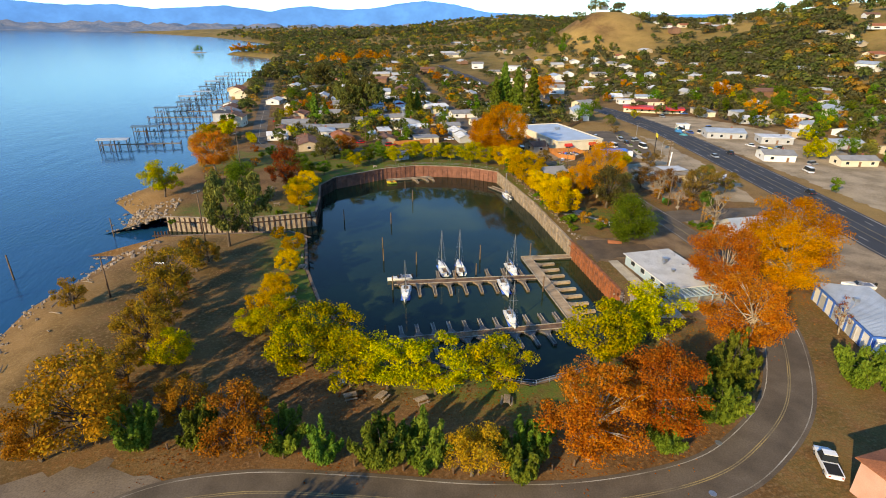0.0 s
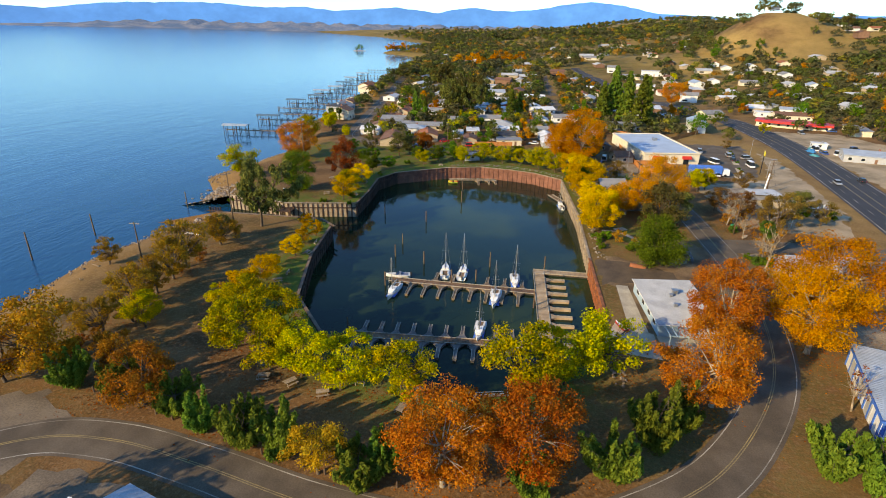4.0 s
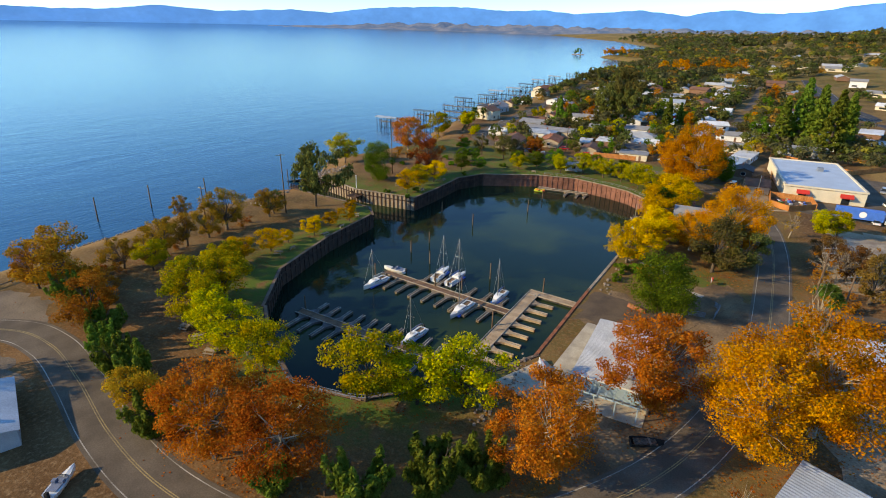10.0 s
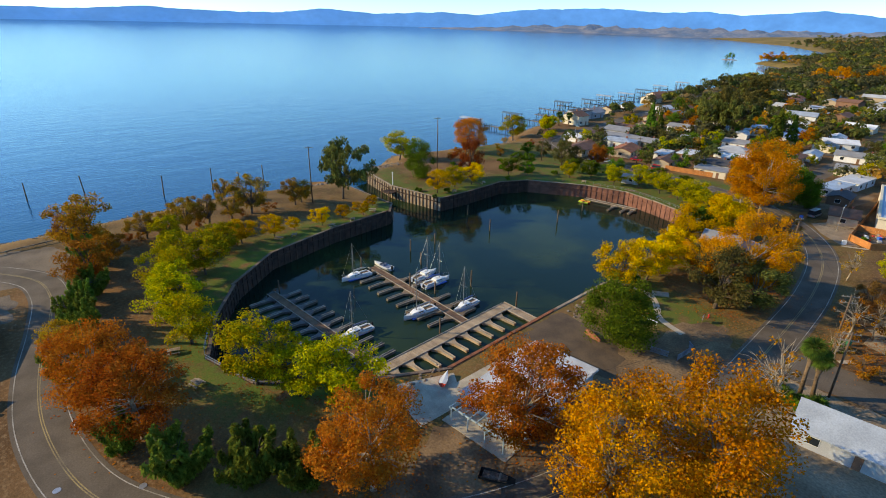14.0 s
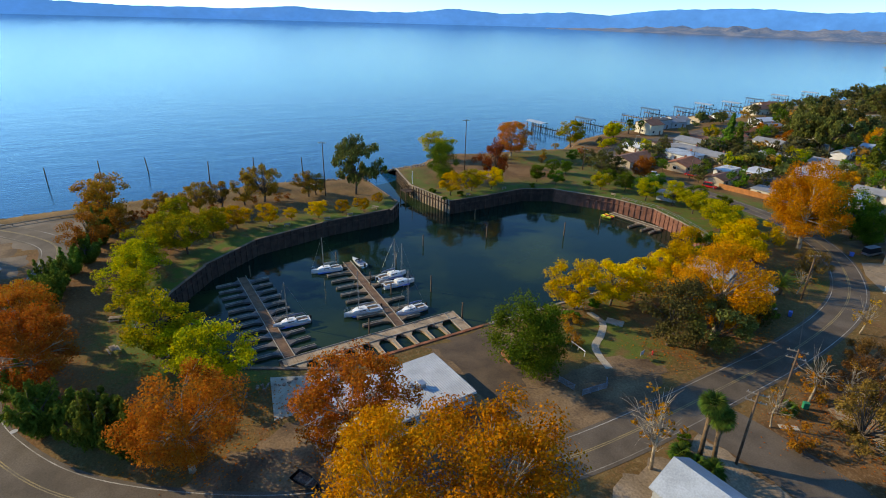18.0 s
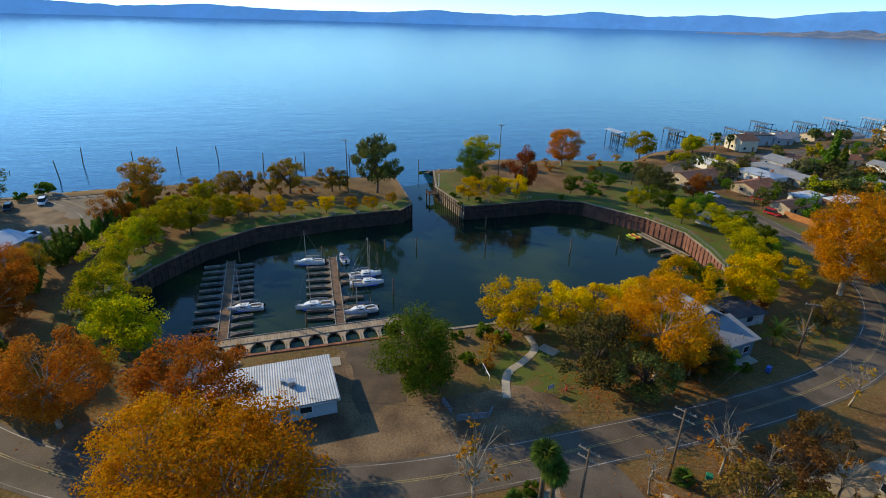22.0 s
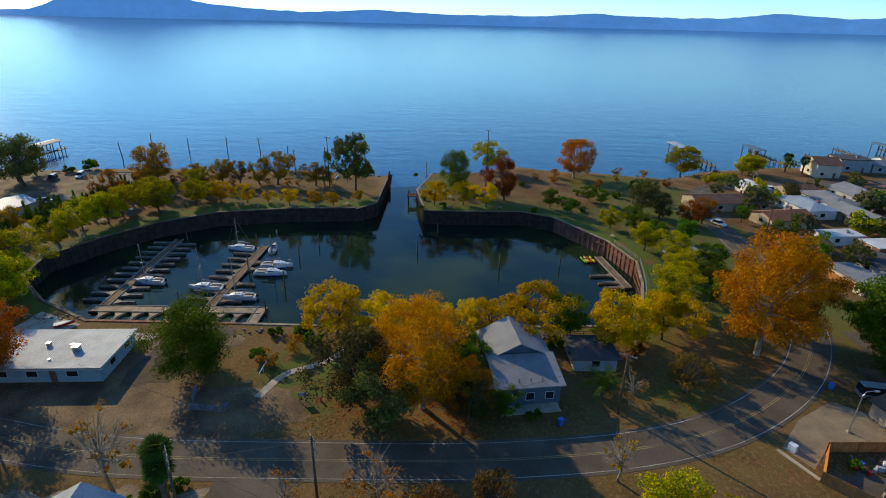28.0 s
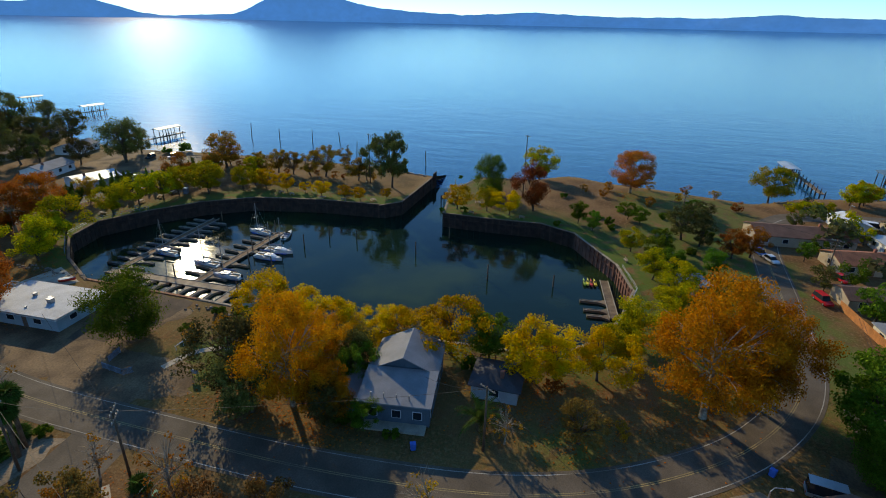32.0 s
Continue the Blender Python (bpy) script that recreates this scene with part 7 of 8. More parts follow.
def workshop():
    ob = thing("workshop", "long white workshop with bright blue wall posts and grey metal roof", "workshop", pose(91.8, 70.3, 0, 0, 0, 71))
    L, W, h = 20, 9.6, 3.2
    part("wall", Mesh().box(0, 0, 0, L, W, h), WHITEWALL, ob)
    for k in range(9):
        part("post", Mesh().box(-L / 2 + 0.3 + k * (L - 0.6) / 8, W / 2 + 0.04, 0, 0.5, 0.14, h), BLUEPAINT, ob)
    for k in range(5):
        part("post", Mesh().box(-L / 2 - 0.04, -W / 2 + 0.3 + k * (W - 0.6) / 4, 0, 0.14, 0.5, h), BLUEPAINT, ob)
    part("fascia", Mesh().box(0, 0, h, L + 0.5, W + 0.5, 0.3), BLUEPAINT, ob)
    part("roof", corrugated(L + 0.4, W + 0.4, 0.5, 0.06, 0.1), TIN, ob, at=pose(0, 0, h + 0.45))
    for k in (1, 3, 5):
        part("roller_door", Mesh().box(-L / 2 + 3 + k * 2.6, W / 2 + 0.03, 0.02, 2.4, 0.1, 2.6), GREYWALL, ob)
    part("roof_vent", Mesh().box(3, 1, h + 0.4, 0.9, 0.9, 0.6), METAL, ob)


workshop()

# ---- palms ----


def frond_mesh(length, droop, rnd, leaf=0.5, n=9):
    r = random.Random(rnd)
    m = Mesh()
    pts = [Vector((length * u, 0, droop * (0.5 * math.sin(u * 2.0) - u * u * 1.1))) for u in [i / n for i in range(n + 1)]]
    m.tube(pts, [0.035] + [0.02] * n, 4, False)
    for i in range(1, n + 1):
        for s in (-1, 1):
            for e in (0.0, 0.5):
                p = pts[i].lerp(pts[i - 1], e)
                ln = leaf * (1.2 - 0.6 * i / n)
                tip = p + Vector((ln * 0.55, s * ln, -0.25 * ln + r.uniform(-.08, .08)))
                m.add([p + Vector((-0.05, 0, 0)), p + Vector((0.05, 0, 0)), tip], [(0, 1, 2)])
    return m


PALMLEAF = leaf_mat("palm_green", [(0.035, 0.06, 0.010), (0.075, 0.115, 0.017), (0.12, 0.15, 0.025)], through=0.2)
PALMTRUNK = mat("shaggy_palm_trunk", (0.20, 0.13, 0.075), 0.95, 0.4, 1.5, 9.0, 0.6)


FANLEAF = leaf_mat("fan_palm_green", [(0.022, 0.045, 0.008), (0.06, 0.10, 0.014), (0.10, 0.145, 0.02)], through=0.15)


def fan_mesh(length, rnd):
    """A stalk with a pleated fan of stiff narrow blades at its end."""
    r = random.Random(rnd)
    m = Mesh()
    root = Vector((length * 0.55, 0, 0))
    m.tube([(0, 0, 0), root], [0.04, 0.025], 4, False)
    for k in range(13):
        a = radians(-105 + 210 * k / 12)
        ln = length * 0.75 * r.uniform(0.85, 1.1)
        d = Vector((math.cos(a), math.sin(a), -0.22 - 0.2 * r.random()))
        side = Vector((-math.sin(a), math.cos(a), 0)) * 0.09
        mid = root + d * ln * 0.55
        tip = root + d * ln + Vector((0, 0, -0.22))
        m.add([root, mid - side, tip, mid + side, mid + Vector((0, 0, 0.05))], [(0, 1, 4), (1, 2, 4), (4, 2, 3), (0, 4, 3)])
    return m


def palm(x, y, h, length, count, label, lean=0.0):
    ob = thing("palm_tree", label, "palm tree", pose(x, y, 0, lean, lean, x * 40), "palms")
    trunk = Mesh().tube([(0, 0, -0.2), (0.1, 0, h * 0.5), (0.05, 0.05, h)], [0.34, 0.28, 0.34], 9)
    part("trunk", trunk, PALMTRUNK, ob, smooth=True)
    part("dead_skirt", Mesh().tube([(0.07, 0.03, h - 2.2 if h > 3 else h * 0.4), (0.06, 0.05, h - 0.3)], [0.42, 0.62], 10), PALMTRUNK, ob)
    if length < 2:
        fr = [fan_mesh(length, 5 + k).data("frond", FANLEAF) for k in range(3)]
    else:
        fr = [frond_mesh(length, length * 0.5, 3 + k, 0.6).data("frond", PALMLEAF) for k in range(3)]
    for k in range(count):
        part("frond", fr[k % 3], None, ob, at=pose(0.05, 0.05, h, 0, -80 + (125 if length < 2 else 100) * ((k * 0.7549 + 0.31 * (k % 3)) % 1), k * 137.5))
    return ob


palm(94.4, 124.2, 8.4, 1.55, 44, "tall fan palm with shaggy trunk beside the tin-roofed house")
palm(95.9, 124.9, 6.9, 1.45, 42, "fan palm with shaggy brown trunk beside its taller twin", 2)
palm(93.2, 121.8, 0.4, 1.4, 26, "low bushy palm at the foot of the tall palms")
palm(97.0, 122.9, 0.4, 1.5, 26, "low bushy palm beside the tin-roofed house")
palm(95.2, 122.4, 0.3, 1.1, 22, "small bushy palm between two larger ones")
palm(74.4, 180.6, 2.0, 3.5, 44, "short date palm with long arching fronds by the house")
palm(-66, 296, 6.0, 1.8, 30, "fan palm beside a lake house")
palm(-63, 301, 5.4, 1.8, 30, "fan palm beside a lake house drive")
palm(95.5, 143.5, 0.4, 1.3, 18, "small palm on the leaf-strewn verge")

# ---- street furniture and park things ----
bol = Mesh().tube([(0, 0, -0.2), (0, 0, 0.95), (0, 0, 1.0)], [0.14, 0.13, 0.08], 8).data("bollard", WOODPOLE)
for x, y, h in spread([(-35, 60.5), (-25, 57.8), (-11, 54), (3, 49.8), (18, 46.2), (30, 47.5), (44, 50.5)], 3.1):
    tagged(new("bollard", bol), "short dark wooden bollard along the park verge", "bollard", "park bollards").matrix_basis = pose(x, y, 0)


def picnic_table(x, y, rz):
    ob = thing("picnic_table", "weathered wooden picnic table with two benches on the lawn", "picnic table", pose(x, y, 0, 0, 0, rz), "picnic tables")
    for k in range(4):
        part("top_board", Mesh().box(0, -0.36 + k * 0.24, 0.72, 1.9, 0.22, 0.05), PALETIMBER, ob)
    for s in (-1, 1):
        part("bench", Mesh().box(0, s * 0.75, 0.42, 1.9, 0.28, 0.05), PALETIMBER, ob)
        part("leg", Mesh().tube([(s * 0.7, -0.75, 0), (s * 0.7, -0.2, 0.72)], 0.05, 4), PALETIMBER, ob)
        part("leg", Mesh().tube([(s * 0.7, 0.75, 0), (s * 0.7, 0.2, 0.72)], 0.05, 4), PALETIMBER, ob)


for x, y, r in ((7.7, 62.0, 20), (2, 63.8, 50), (-2.6, 64.6, 10), (20, 60, 70), (-14, 97, 30), (-13, 112, 80), (-16, 128, 40), (-24, 160, 10), (-28, 178, 60), (31, 59.5, 15)):
    picnic_table(x, y, r)


def bench(x, y, rz):
    ob = thing("bench", "pale wooden park bench facing the harbour", "bench", pose(x, y, 0, 0, 0, rz), "park benches")
    part("seat", Mesh().box(0, 0, 0.42, 1.6, 0.4, 0.06), PALETIMBER, ob)
    part("backrest", Mesh().box(0, -0.22, 0.55, 1.6, 0.06, 0.35), PALETIMBER, ob)
    for s in (-0.65, 0.65):
        part("leg", Mesh().box(s, -0.05, 0, 0.1, 0.42, 0.43), CONCRETE, ob)


for x, y, r in ((12.5, 65, 0), (-13.5, 101, 90), (-13.5, 119, 90), (-14, 160, -90), (-14.5, 175, -90), (8, 203, 200)):
    bench(x, y, r)

kiosk = thing("kiosk", "small blue-grey information booth under the trees", "booth", pose(-4.1, 68.4, 0, 0, 0, 15))
part("cabinet", Mesh().box(0, 0, 0, 1.6, 1.2, 1.7), mat("blue_grey_panel", (0.16, 0.20, 0.26), 0.6), kiosk)
part("roof", Mesh().box(0, 0, 1.7, 1.9, 1.5, 0.12), METAL, kiosk)
part("panel", Mesh().box(0, -0.62, 0.5, 1.2, 0.05, 0.9), HULL, kiosk)


def guard_rail(line):
    ob = thing("guard_rail", "low timber guard rail along the beach edge", "guard rail")
    for x, y, h in spread(line, 2.6):
        part("post", Mesh().box(x, y, height(x, y) - 0.2, 0.2, 0.2, 0.9), PALETIMBER, ob)
    pts = spread(line, 2.6)
    for a, b in zip(pts, pts[1:]):
        m = Mesh().box((a[0] + b[0]) / 2, (a[1] + b[1]) / 2, height(a[0], a[1]) + 0.42, math.hypot(b[0] - a[0], b[1] - a[1]), 0.12, 0.26, a[2])
        part("beam", m, PALETIMBER, ob)


guard_rail([(-47, 18), (-45.5, 34), (-47.5, 48), (-48.5, 60)])
guard_rail([(-49, 119), (-44.5, 119.2)])
log = Mesh().tube([(-48.2, 119.8, 0.35), (-44.4, 119.4, 0.35)], [0.22, 0.2], 8)
tagged(part("barrier_log", log, HULL), "white-painted log barrier at the end of the track", "log barrier")

# stones along the shore and the channel
rs = random.Random(12)


def stones(name, label, spots, lo, hi):
    m = Mesh()
    for x, y in spots:
        s = rs.uniform(lo, hi)
        z = max(height(x, y), WATER - 0.3)
        pts = []
        for k in range(6):
            a = k * 1.047 + rs.uniform(-.2, .2)
            pts.append((x + math.cos(a) * s * rs.uniform(.7, 1.1), y + math.sin(a) * s * rs.uniform(.7, 1.1), z - 0.1))
        for k in range(6):
            a = k * 1.047 + 0.3
            pts.append((x + math.cos(a) * s * 0.6, y + math.sin(a) * s * 0.6, z + s * rs.uniform(.5, .8)))
        m.add(pts, [(k, (k + 1) % 6, 6 + (k + 1) % 6, 6 + k) for k in range(6)] + [(6, 7, 8, 9, 10, 11)])
    return tagged(part(name, m, STONE), label, "stones", kind="stuff")


sp = []
for k in range(700):
    y = rs.choice([rs.uniform(-20, 128), rs.uniform(156, 300)])
    sp.append((shore_x(y) + rs.gauss(2.5, 1.8), y))
stones("shore_stones", "scattered grey-brown stones along the waterline", sp, 0.15, 0.5)
sp = [(rs.uniform(-72, -53), rs.uniform(153.5, 172)) for _ in range(170)] + [(rs.uniform(-66, -50), rs.uniform(126, 138)) for _ in range(60)]
stones("riprap", "heap of pale rocks round the channel mouth", [p for p in sp if not inside(p[0], p[1], BASIN)], 0.3, 0.8)
sp = [(rs.uniform(51.5, 53.5), rs.uniform(70, 90)) for _ in range(60)] + [(rs.uniform(56, 58.5), rs.uniform(119, 190)) for _ in range(120)]
stones("bank_stones", "loose stones along the east bank", sp, 0.15, 0.45)

# fallen wood on the beach
for k in range(26):
    y = rs.uniform(20, 125)
    x = shore_x(y) + rs.uniform(3, 13)
    a, l = rs.uniform(0, 3.14), rs.uniform(0.8, 3.0)
    z = height(x, y) + 0.1
    m = Mesh().tube([(x, y, z), (x + math.cos(a) * l * 0.5, y + math.sin(a) * l * 0.5, z + 0.08), (x + math.cos(a) * l, y + math.sin(a) * l, z)], [0.12, 0.1, 0.05], 6)
    tagged(part("driftwood", m, PALETIMBER), "bleached driftwood log on the beach", "driftwood", "driftwood")

# gnarled bare shrubs between the shore trees
row("dry_shrub", [(-36, 66, 0.8), (-37, 69, 0.7), (-35.5, 71.5, 0.6), (-36, 79, 0.6), (-36, 86, 0.6), (-36.5, 98, 0.6), (-36, 105, 0.7), (-37, 108, 0.5), (-38.5, 119, 0.7)])

# platform in the channel and flag post
pf = thing("fishing_platform", "small dark timber platform at the channel wall", "platform", pose(-33, 147.6, 0))
part("deck", Mesh().box(0, 0, -1.9, 4.2, 3.4, 0.25), SHEETPILE, pf)
for sx in (-1.9, 1.9):
    for sy in (-1.5, 1.5):
        part("post", Mesh().box(sx, sy, -7, 0.3, 0.3, 6.2), SHEETPILE, pf)
    part("rail", Mesh().box(sx, 0, -1.0, 0.12, 3.2, 0.12), SHEETPILE, pf)
fp = thing("marker_post", "white-painted marker post at the channel edge", "post", pose(-34, 150.2, 0))
part("shaft", Mesh().tube([(0, 0, -0.3), (0, 0, 4.2)], 0.13, 8), HULL, fp)
part("cap", Mesh().box(0, 0, 4.2, 0.4, 0.4, 0.12), HULL, fp)
pf = thing("timber_groyne", "dark timber piles at the tip of the spit", "groyne", pose(-50, 138, 0))
for k in range(5):
    part("post", Mesh().tube([(k * 0.8 - 2, 0.3, -8), (k * 0.8 - 2, 0.3, 1.4 - 0.2 * (k % 2))], 0.24, 8), SHEETPILE, pf)
part("beam", Mesh().box(-0.4, 0.0, 0.1, 4.6, 0.3, 0.3), SHEETPILE, pf)

# kayaks by the north landing
for i, (dx, dy, c) in enumerate([(0, 0, YELLOWPAINT), (0.2, 0.9, REDPAINT), (-0.1, 1.8, YELLOWPAINT), (0.3, -0.9, mat("lime_plastic", (0.35, 0.5, 0.05), 0.5))]):
    hull, deck = hull_mesh(3.4, 0.75, 0.4)
    ob = thing("kayak", "bright plastic kayak on the floating landing", "kayak", pose(13.6 + dx, 197.0 + dy * 0.9 - 2.2, DOCK_Z - 0.2, 0, 0, 92 + 3 * i), "kayaks")
    part("hull", hull, c, ob, smooth=True)
    part("deck", deck, c, ob)
    part("cockpit", Mesh().box(0, -0.1, 0.27, 0.42, 0.9, 0.06), RUBBER, ob)

# boats on land
hull, deck = hull_mesh(4.4, 1.8, 0.9)
ob = thing("rowing_boat", "derelict dark rowing boat full of leaves on the ground", "rowing boat", pose(73.7, 78.5, 0.3, 0, 0, -62))
part("hull", hull, RUBBER, ob, smooth=True)
part("leaf_litter", Mesh().box(0, -0.3, 0.42, 1.2, 3.0, 0.06), mat("dead_leaf_litter", (0.16, 0.12, 0.09), 1.0, 0.6, 3.0, 12.0, 0.4), ob)
part("thwart", Mesh().box(0, 0.3, 0.5, 1.4, 0.25, 0.05), PALETIMBER, ob)
hull, deck = hull_mesh(3.6, 1.4, 0.7)
ob = thing("dinghy", "faded orange-red dinghy lying upside down beside the green tree", "dinghy", pose(64.5, 115.6, 0.55, 180, 0, 70))
part("hull", hull, TERRACOTTA, ob, smooth=True)
part("deck", deck, TERRACOTTA, ob)
hull, deck = hull_mesh(3.2, 1.3, 0.7)
ob = thing("dinghy", "red dinghy beside the clubhouse apron", "dinghy", pose(55.5, 87.5, 0.3, 0, 0, 30))
part("hull", hull, REDPAINT, ob, smooth=True)
part("deck", deck, DECK, ob)
motorboat(16.4, 35.4, 30, 4.6, 0.35, "small boat among clutter beside the road")
motorboat(104, 84, 70, 6.4, 0.35, "blue and white boat on land behind the workshop")

# low fence, signs, bins, boxes
def panel_fence(line, h=1.1):
    ob = thing("fence", "low blue-grey panel fence round a small yard by the clubhouse", "fence", None, "yard fences")
    wood = mat("blue_grey_fence_paint", (0.20, 0.235, 0.28), 0.8, 0.3, 0.6, 6.0, 0.2, rand=0.12)
    for a, b in zip(line, line[1:]):
        pts = spread([a, b], 1.5)
        for p, q in zip(pts, pts[1:]):
            run, r = math.hypot(q[0] - p[0], q[1] - p[1]), math.degrees(math.atan2(q[1] - p[1], q[0] - p[0]))
            at = pose(p[0], p[1], height(p[0], p[1]), 0, 0, r)
            part("post", Mesh().box(0, 0, -0.1, 0.1, 0.1, h + 0.2), wood, ob, at=at)
            part("cap_rail", Mesh().box(run / 2, 0, h - 0.02, run - 0.11, 0.12, 0.05), wood, ob, at=at)
            part("low_rail", Mesh().box(run / 2, 0, 0.12, run - 0.11, 0.06, 0.08), wood, ob, at=at)
            for k in range(8):
                part("slat", Mesh().box(0.12 + (run - 0.24) * (k + 0.5) / 8, 0, 0.2, 0.10, 0.03, h - 0.24), wood, ob, at=at)


panel_fence([(73.5, 118.8), (77.8, 119.6), (78.4, 124.2), (76.9, 125.6)])
hr = thing("handrail", "white handrail beside the steps to the clubhouse", "handrail")
part("rail", Mesh().tube([(67.0, 127.6, 1.0), (70.6, 127.4, 1.0)], 0.06, 6), HULL, hr)
for k in (0.05, 0.5, 0.95):
    part("post", Mesh().tube([(67.0 + 3.6 * k, 127.6 - 0.2 * k, height(67.0 + 3.6 * k, 127.5) - 0.05), (67.0 + 3.6 * k, 127.6 - 0.2 * k, 1.0)], 0.04, 6), HULL, hr)
nb = thing("sign_board", "small grey sign on two posts by the lawn", "sign", pose(75.7, 135.4, 0, 0, 0, 100))
part("panel", Mesh().box(0, 0, 0.8, 1.2, 0.06, 0.8), GREYWALL, nb)
for s in (-0.5, 0.5):
    part("post", Mesh().box(s, 0, 0, 0.08, 0.08, 1.6), WOODPOLE, nb)


def bin_box(x, y, c, label):
    ob = thing("wheeled_bin", label, "bin", pose(x, y, 0, 0, 0, x * 7), "wheeled bins")
    part("body", Mesh().box(0, 0, 0.08, 0.6, 0.7, 0.95, 0, 1.12), c, ob)
    part("lid", Mesh().box(0, 0.02, 1.03, 0.68, 0.8, 0.08), c, ob)
    for s in (-0.28, 0.28):
        part("wheel", Mesh().tube([(s, 0.34, 0.12), (s + 0.06, 0.34, 0.12)], 0.12, 8), RUBBER, ob)


bin_box(80.4, 173, BLUEPAINT, "bright blue wheeled bin at the roadside")
bin_box(71.8, 218.2, BLUEPAINT, "bright blue wheeled bin on the concrete apron")
hy = thing("fire_hydrant", "small red fire hydrant at the yard edge", "fire hydrant", pose(75.8, 138.1, 0))
part("barrel", Mesh().tube([(0, 0, 0), (0, 0, 0.65), (0, 0, 0.8)], [0.14, 0.13, 0.05], 8), REDPAINT, hy)
part("outlet", Mesh().tube([(-0.22, 0, 0.5), (0.22, 0, 0.5)], 0.06, 6), REDPAINT, hy)
bin_box(96.4, 146.5, mat("green_plastic", (0.02, 0.25, 0.12), 0.5), "green bin tipped among the leaves")
bx = thing("utility_box", "white utility cabinet at the kerb", "utility box", pose(85.1, 203.6, 0, 0, 0, 30))
part("cabinet", Mesh().box(0, 0, 0, 1.0, 0.7, 1.1), HULL, bx)
part("plinth", Mesh().box(0, 0, -0.05, 1.3, 1.0, 0.12), CONCRETE, bx)
tagged(part("kerb", Mesh().box(88.0, 203.0, -0.05, 6.5, 0.5, 0.2, radians(25)), CONCRETE), "pale concrete kerb beside the apron", "kerb", kind="structure")
cov = Mesh().tube([(0, 0, 0.02), (0, 0, 0.06)], 0.45, 16)
for x, y in ((39.6, 40.2), (45.6, 47.6)):
    ob = tagged(part("manhole_cover", cov, METAL), "round iron manhole cover with pale rim", "manhole cover", "manhole covers")
    ob.location = (x, y, 0.0)
tagged(part("drain_slab", Mesh().box(97.4, 140.2, 0.0, 2.6, 0.9, 0.06, radians(50)), CONCRETE), "pale concrete slab beside the side road", "slab")
tagged(part("stone_slab", Mesh().box(65.2, 140.6, 0.0, 3.2, 2.0, 0.18, radians(30)), CONCRETE), "pale square landing slab by the path", "slab")

# yard full of odds and ends inside the orange fence
rs = random.Random(31)
for k in range(46):
    x, y = 86.6 + rs.uniform(0, 9), 209.5 + rs.uniform(0, 8.5)
    c = rs.choice((HULL, STONE, BROWNWALL, GREYWALL, REDPAINT, BLUEPAINT, PALETIMBER, TERRACOTTA))
    tagged(part("crate", Mesh().box(x, y, 0.0, rs.uniform(.3, .9), rs.uniform(.3, .9), rs.uniform(.2, .7), rs.uniform(0, 3)), c), "odd box in a heap of yard clutter", "crate", "yard clutter")


def street_lamp(x, y, rz, h=7.0):
    ob = thing("street_lamp", "slim metal street lamp with a curved arm", "street lamp", pose(x, y, height(x, y), 0, 0, rz), "street lamps")
    part("pole", Mesh().tube([(0, 0, 0), (0, 0, h - 0.6), (0.3, 0, h), (1.4, 0, h + 0.15)], [0.09, 0.07, 0.06, 0.05], 7), METAL, ob)
    part("lamp_head", Mesh().box(1.7, 0, h + 0.08, 0.7, 0.25, 0.14), METAL, ob)
    part("base", Mesh().box(0, 0, 0, 0.4, 0.4, 0.3), CONCRETE, ob)


street_lamp(81.5, 214, 90), street_lamp(130, 205, 0), street_lamp(140, 245, 0), street_lamp(60, 243, 90), street_lamp(-36, 265, 0)

# fence along the east bank below the yellow trees
fe = thing("bank_fence", "low brown post-and-rail fence along the bank", "fence")
pts = spread([(57.5, 150), (58, 173), (56.8, 182), (56.5, 193)], 2.5)
for x, y, h in pts:
    part("post", Mesh().box(x, y, -0.1, 0.16, 0.16, 1.1), BROWNWALL, fe)
for a, b in zip(pts, pts[1:]):
    for zz in (0.45, 0.85):
        part("rail", Mesh().tube([(a[0], a[1], zz), (b[0], b[1], zz)], 0.06, 5), BROWNWALL, fe)

# hedge by the lakeside street, low reeds by the landing
row("lime_locust", [(-45, 254, 0.4), (-46.5, 257.5, 0.42), (-47.5, 261, 0.42), (-48.5, 265, 0.4)])
row("shrub", [(57.5, 126, 0.9), (58, 131, 1.1), (58.5, 142, 1.0), (57.5, 148, 0.9), (58, 156, 0.8), (-51, 148, 0.7), (-22, 151.5, 0.8), (-15, 158, 0.8), (-14, 150.8, 0.6)])

# garden round the east house, bushes of the north lawn
row("oak", [(79.5, 160, 0.75), (66, 158.5, 0.8), (-26, 226, 0.7)])
row("small_green", [(79, 165.2, 0.55), (-20, 208, 0.6), (-2, 212, 0.65), (10, 222, 0.7), (26, 221, 0.7), (38, 216, 0.75), (44, 212, 0.6), (-33, 224, 0.6)])
row("shrub", [(78.5, 162, 1.0), (79, 169, 0.8), (61, 176, 1.0), (-24, 196, 1.0), (-18, 199, 1.1), (-30, 203, 0.9), (-2, 219, 1.0), (14, 219, 1.2), (34, 219, 1.0), (-28, 215, 1.1), (-16, 226, 1.0), (-38, 228, 1.0), (-12, 185, 0.8), (-40, 186, 0.9)])
row("dry_shrub", [(-52, 200, 0.9), (-58, 214, 0.8), (-60, 226, 0.9), (-54, 234, 0.8), (-48, 222, 0.7), (-42, 238, 0.9), (63, 190, 0.7), (70, 200, 0.6)])

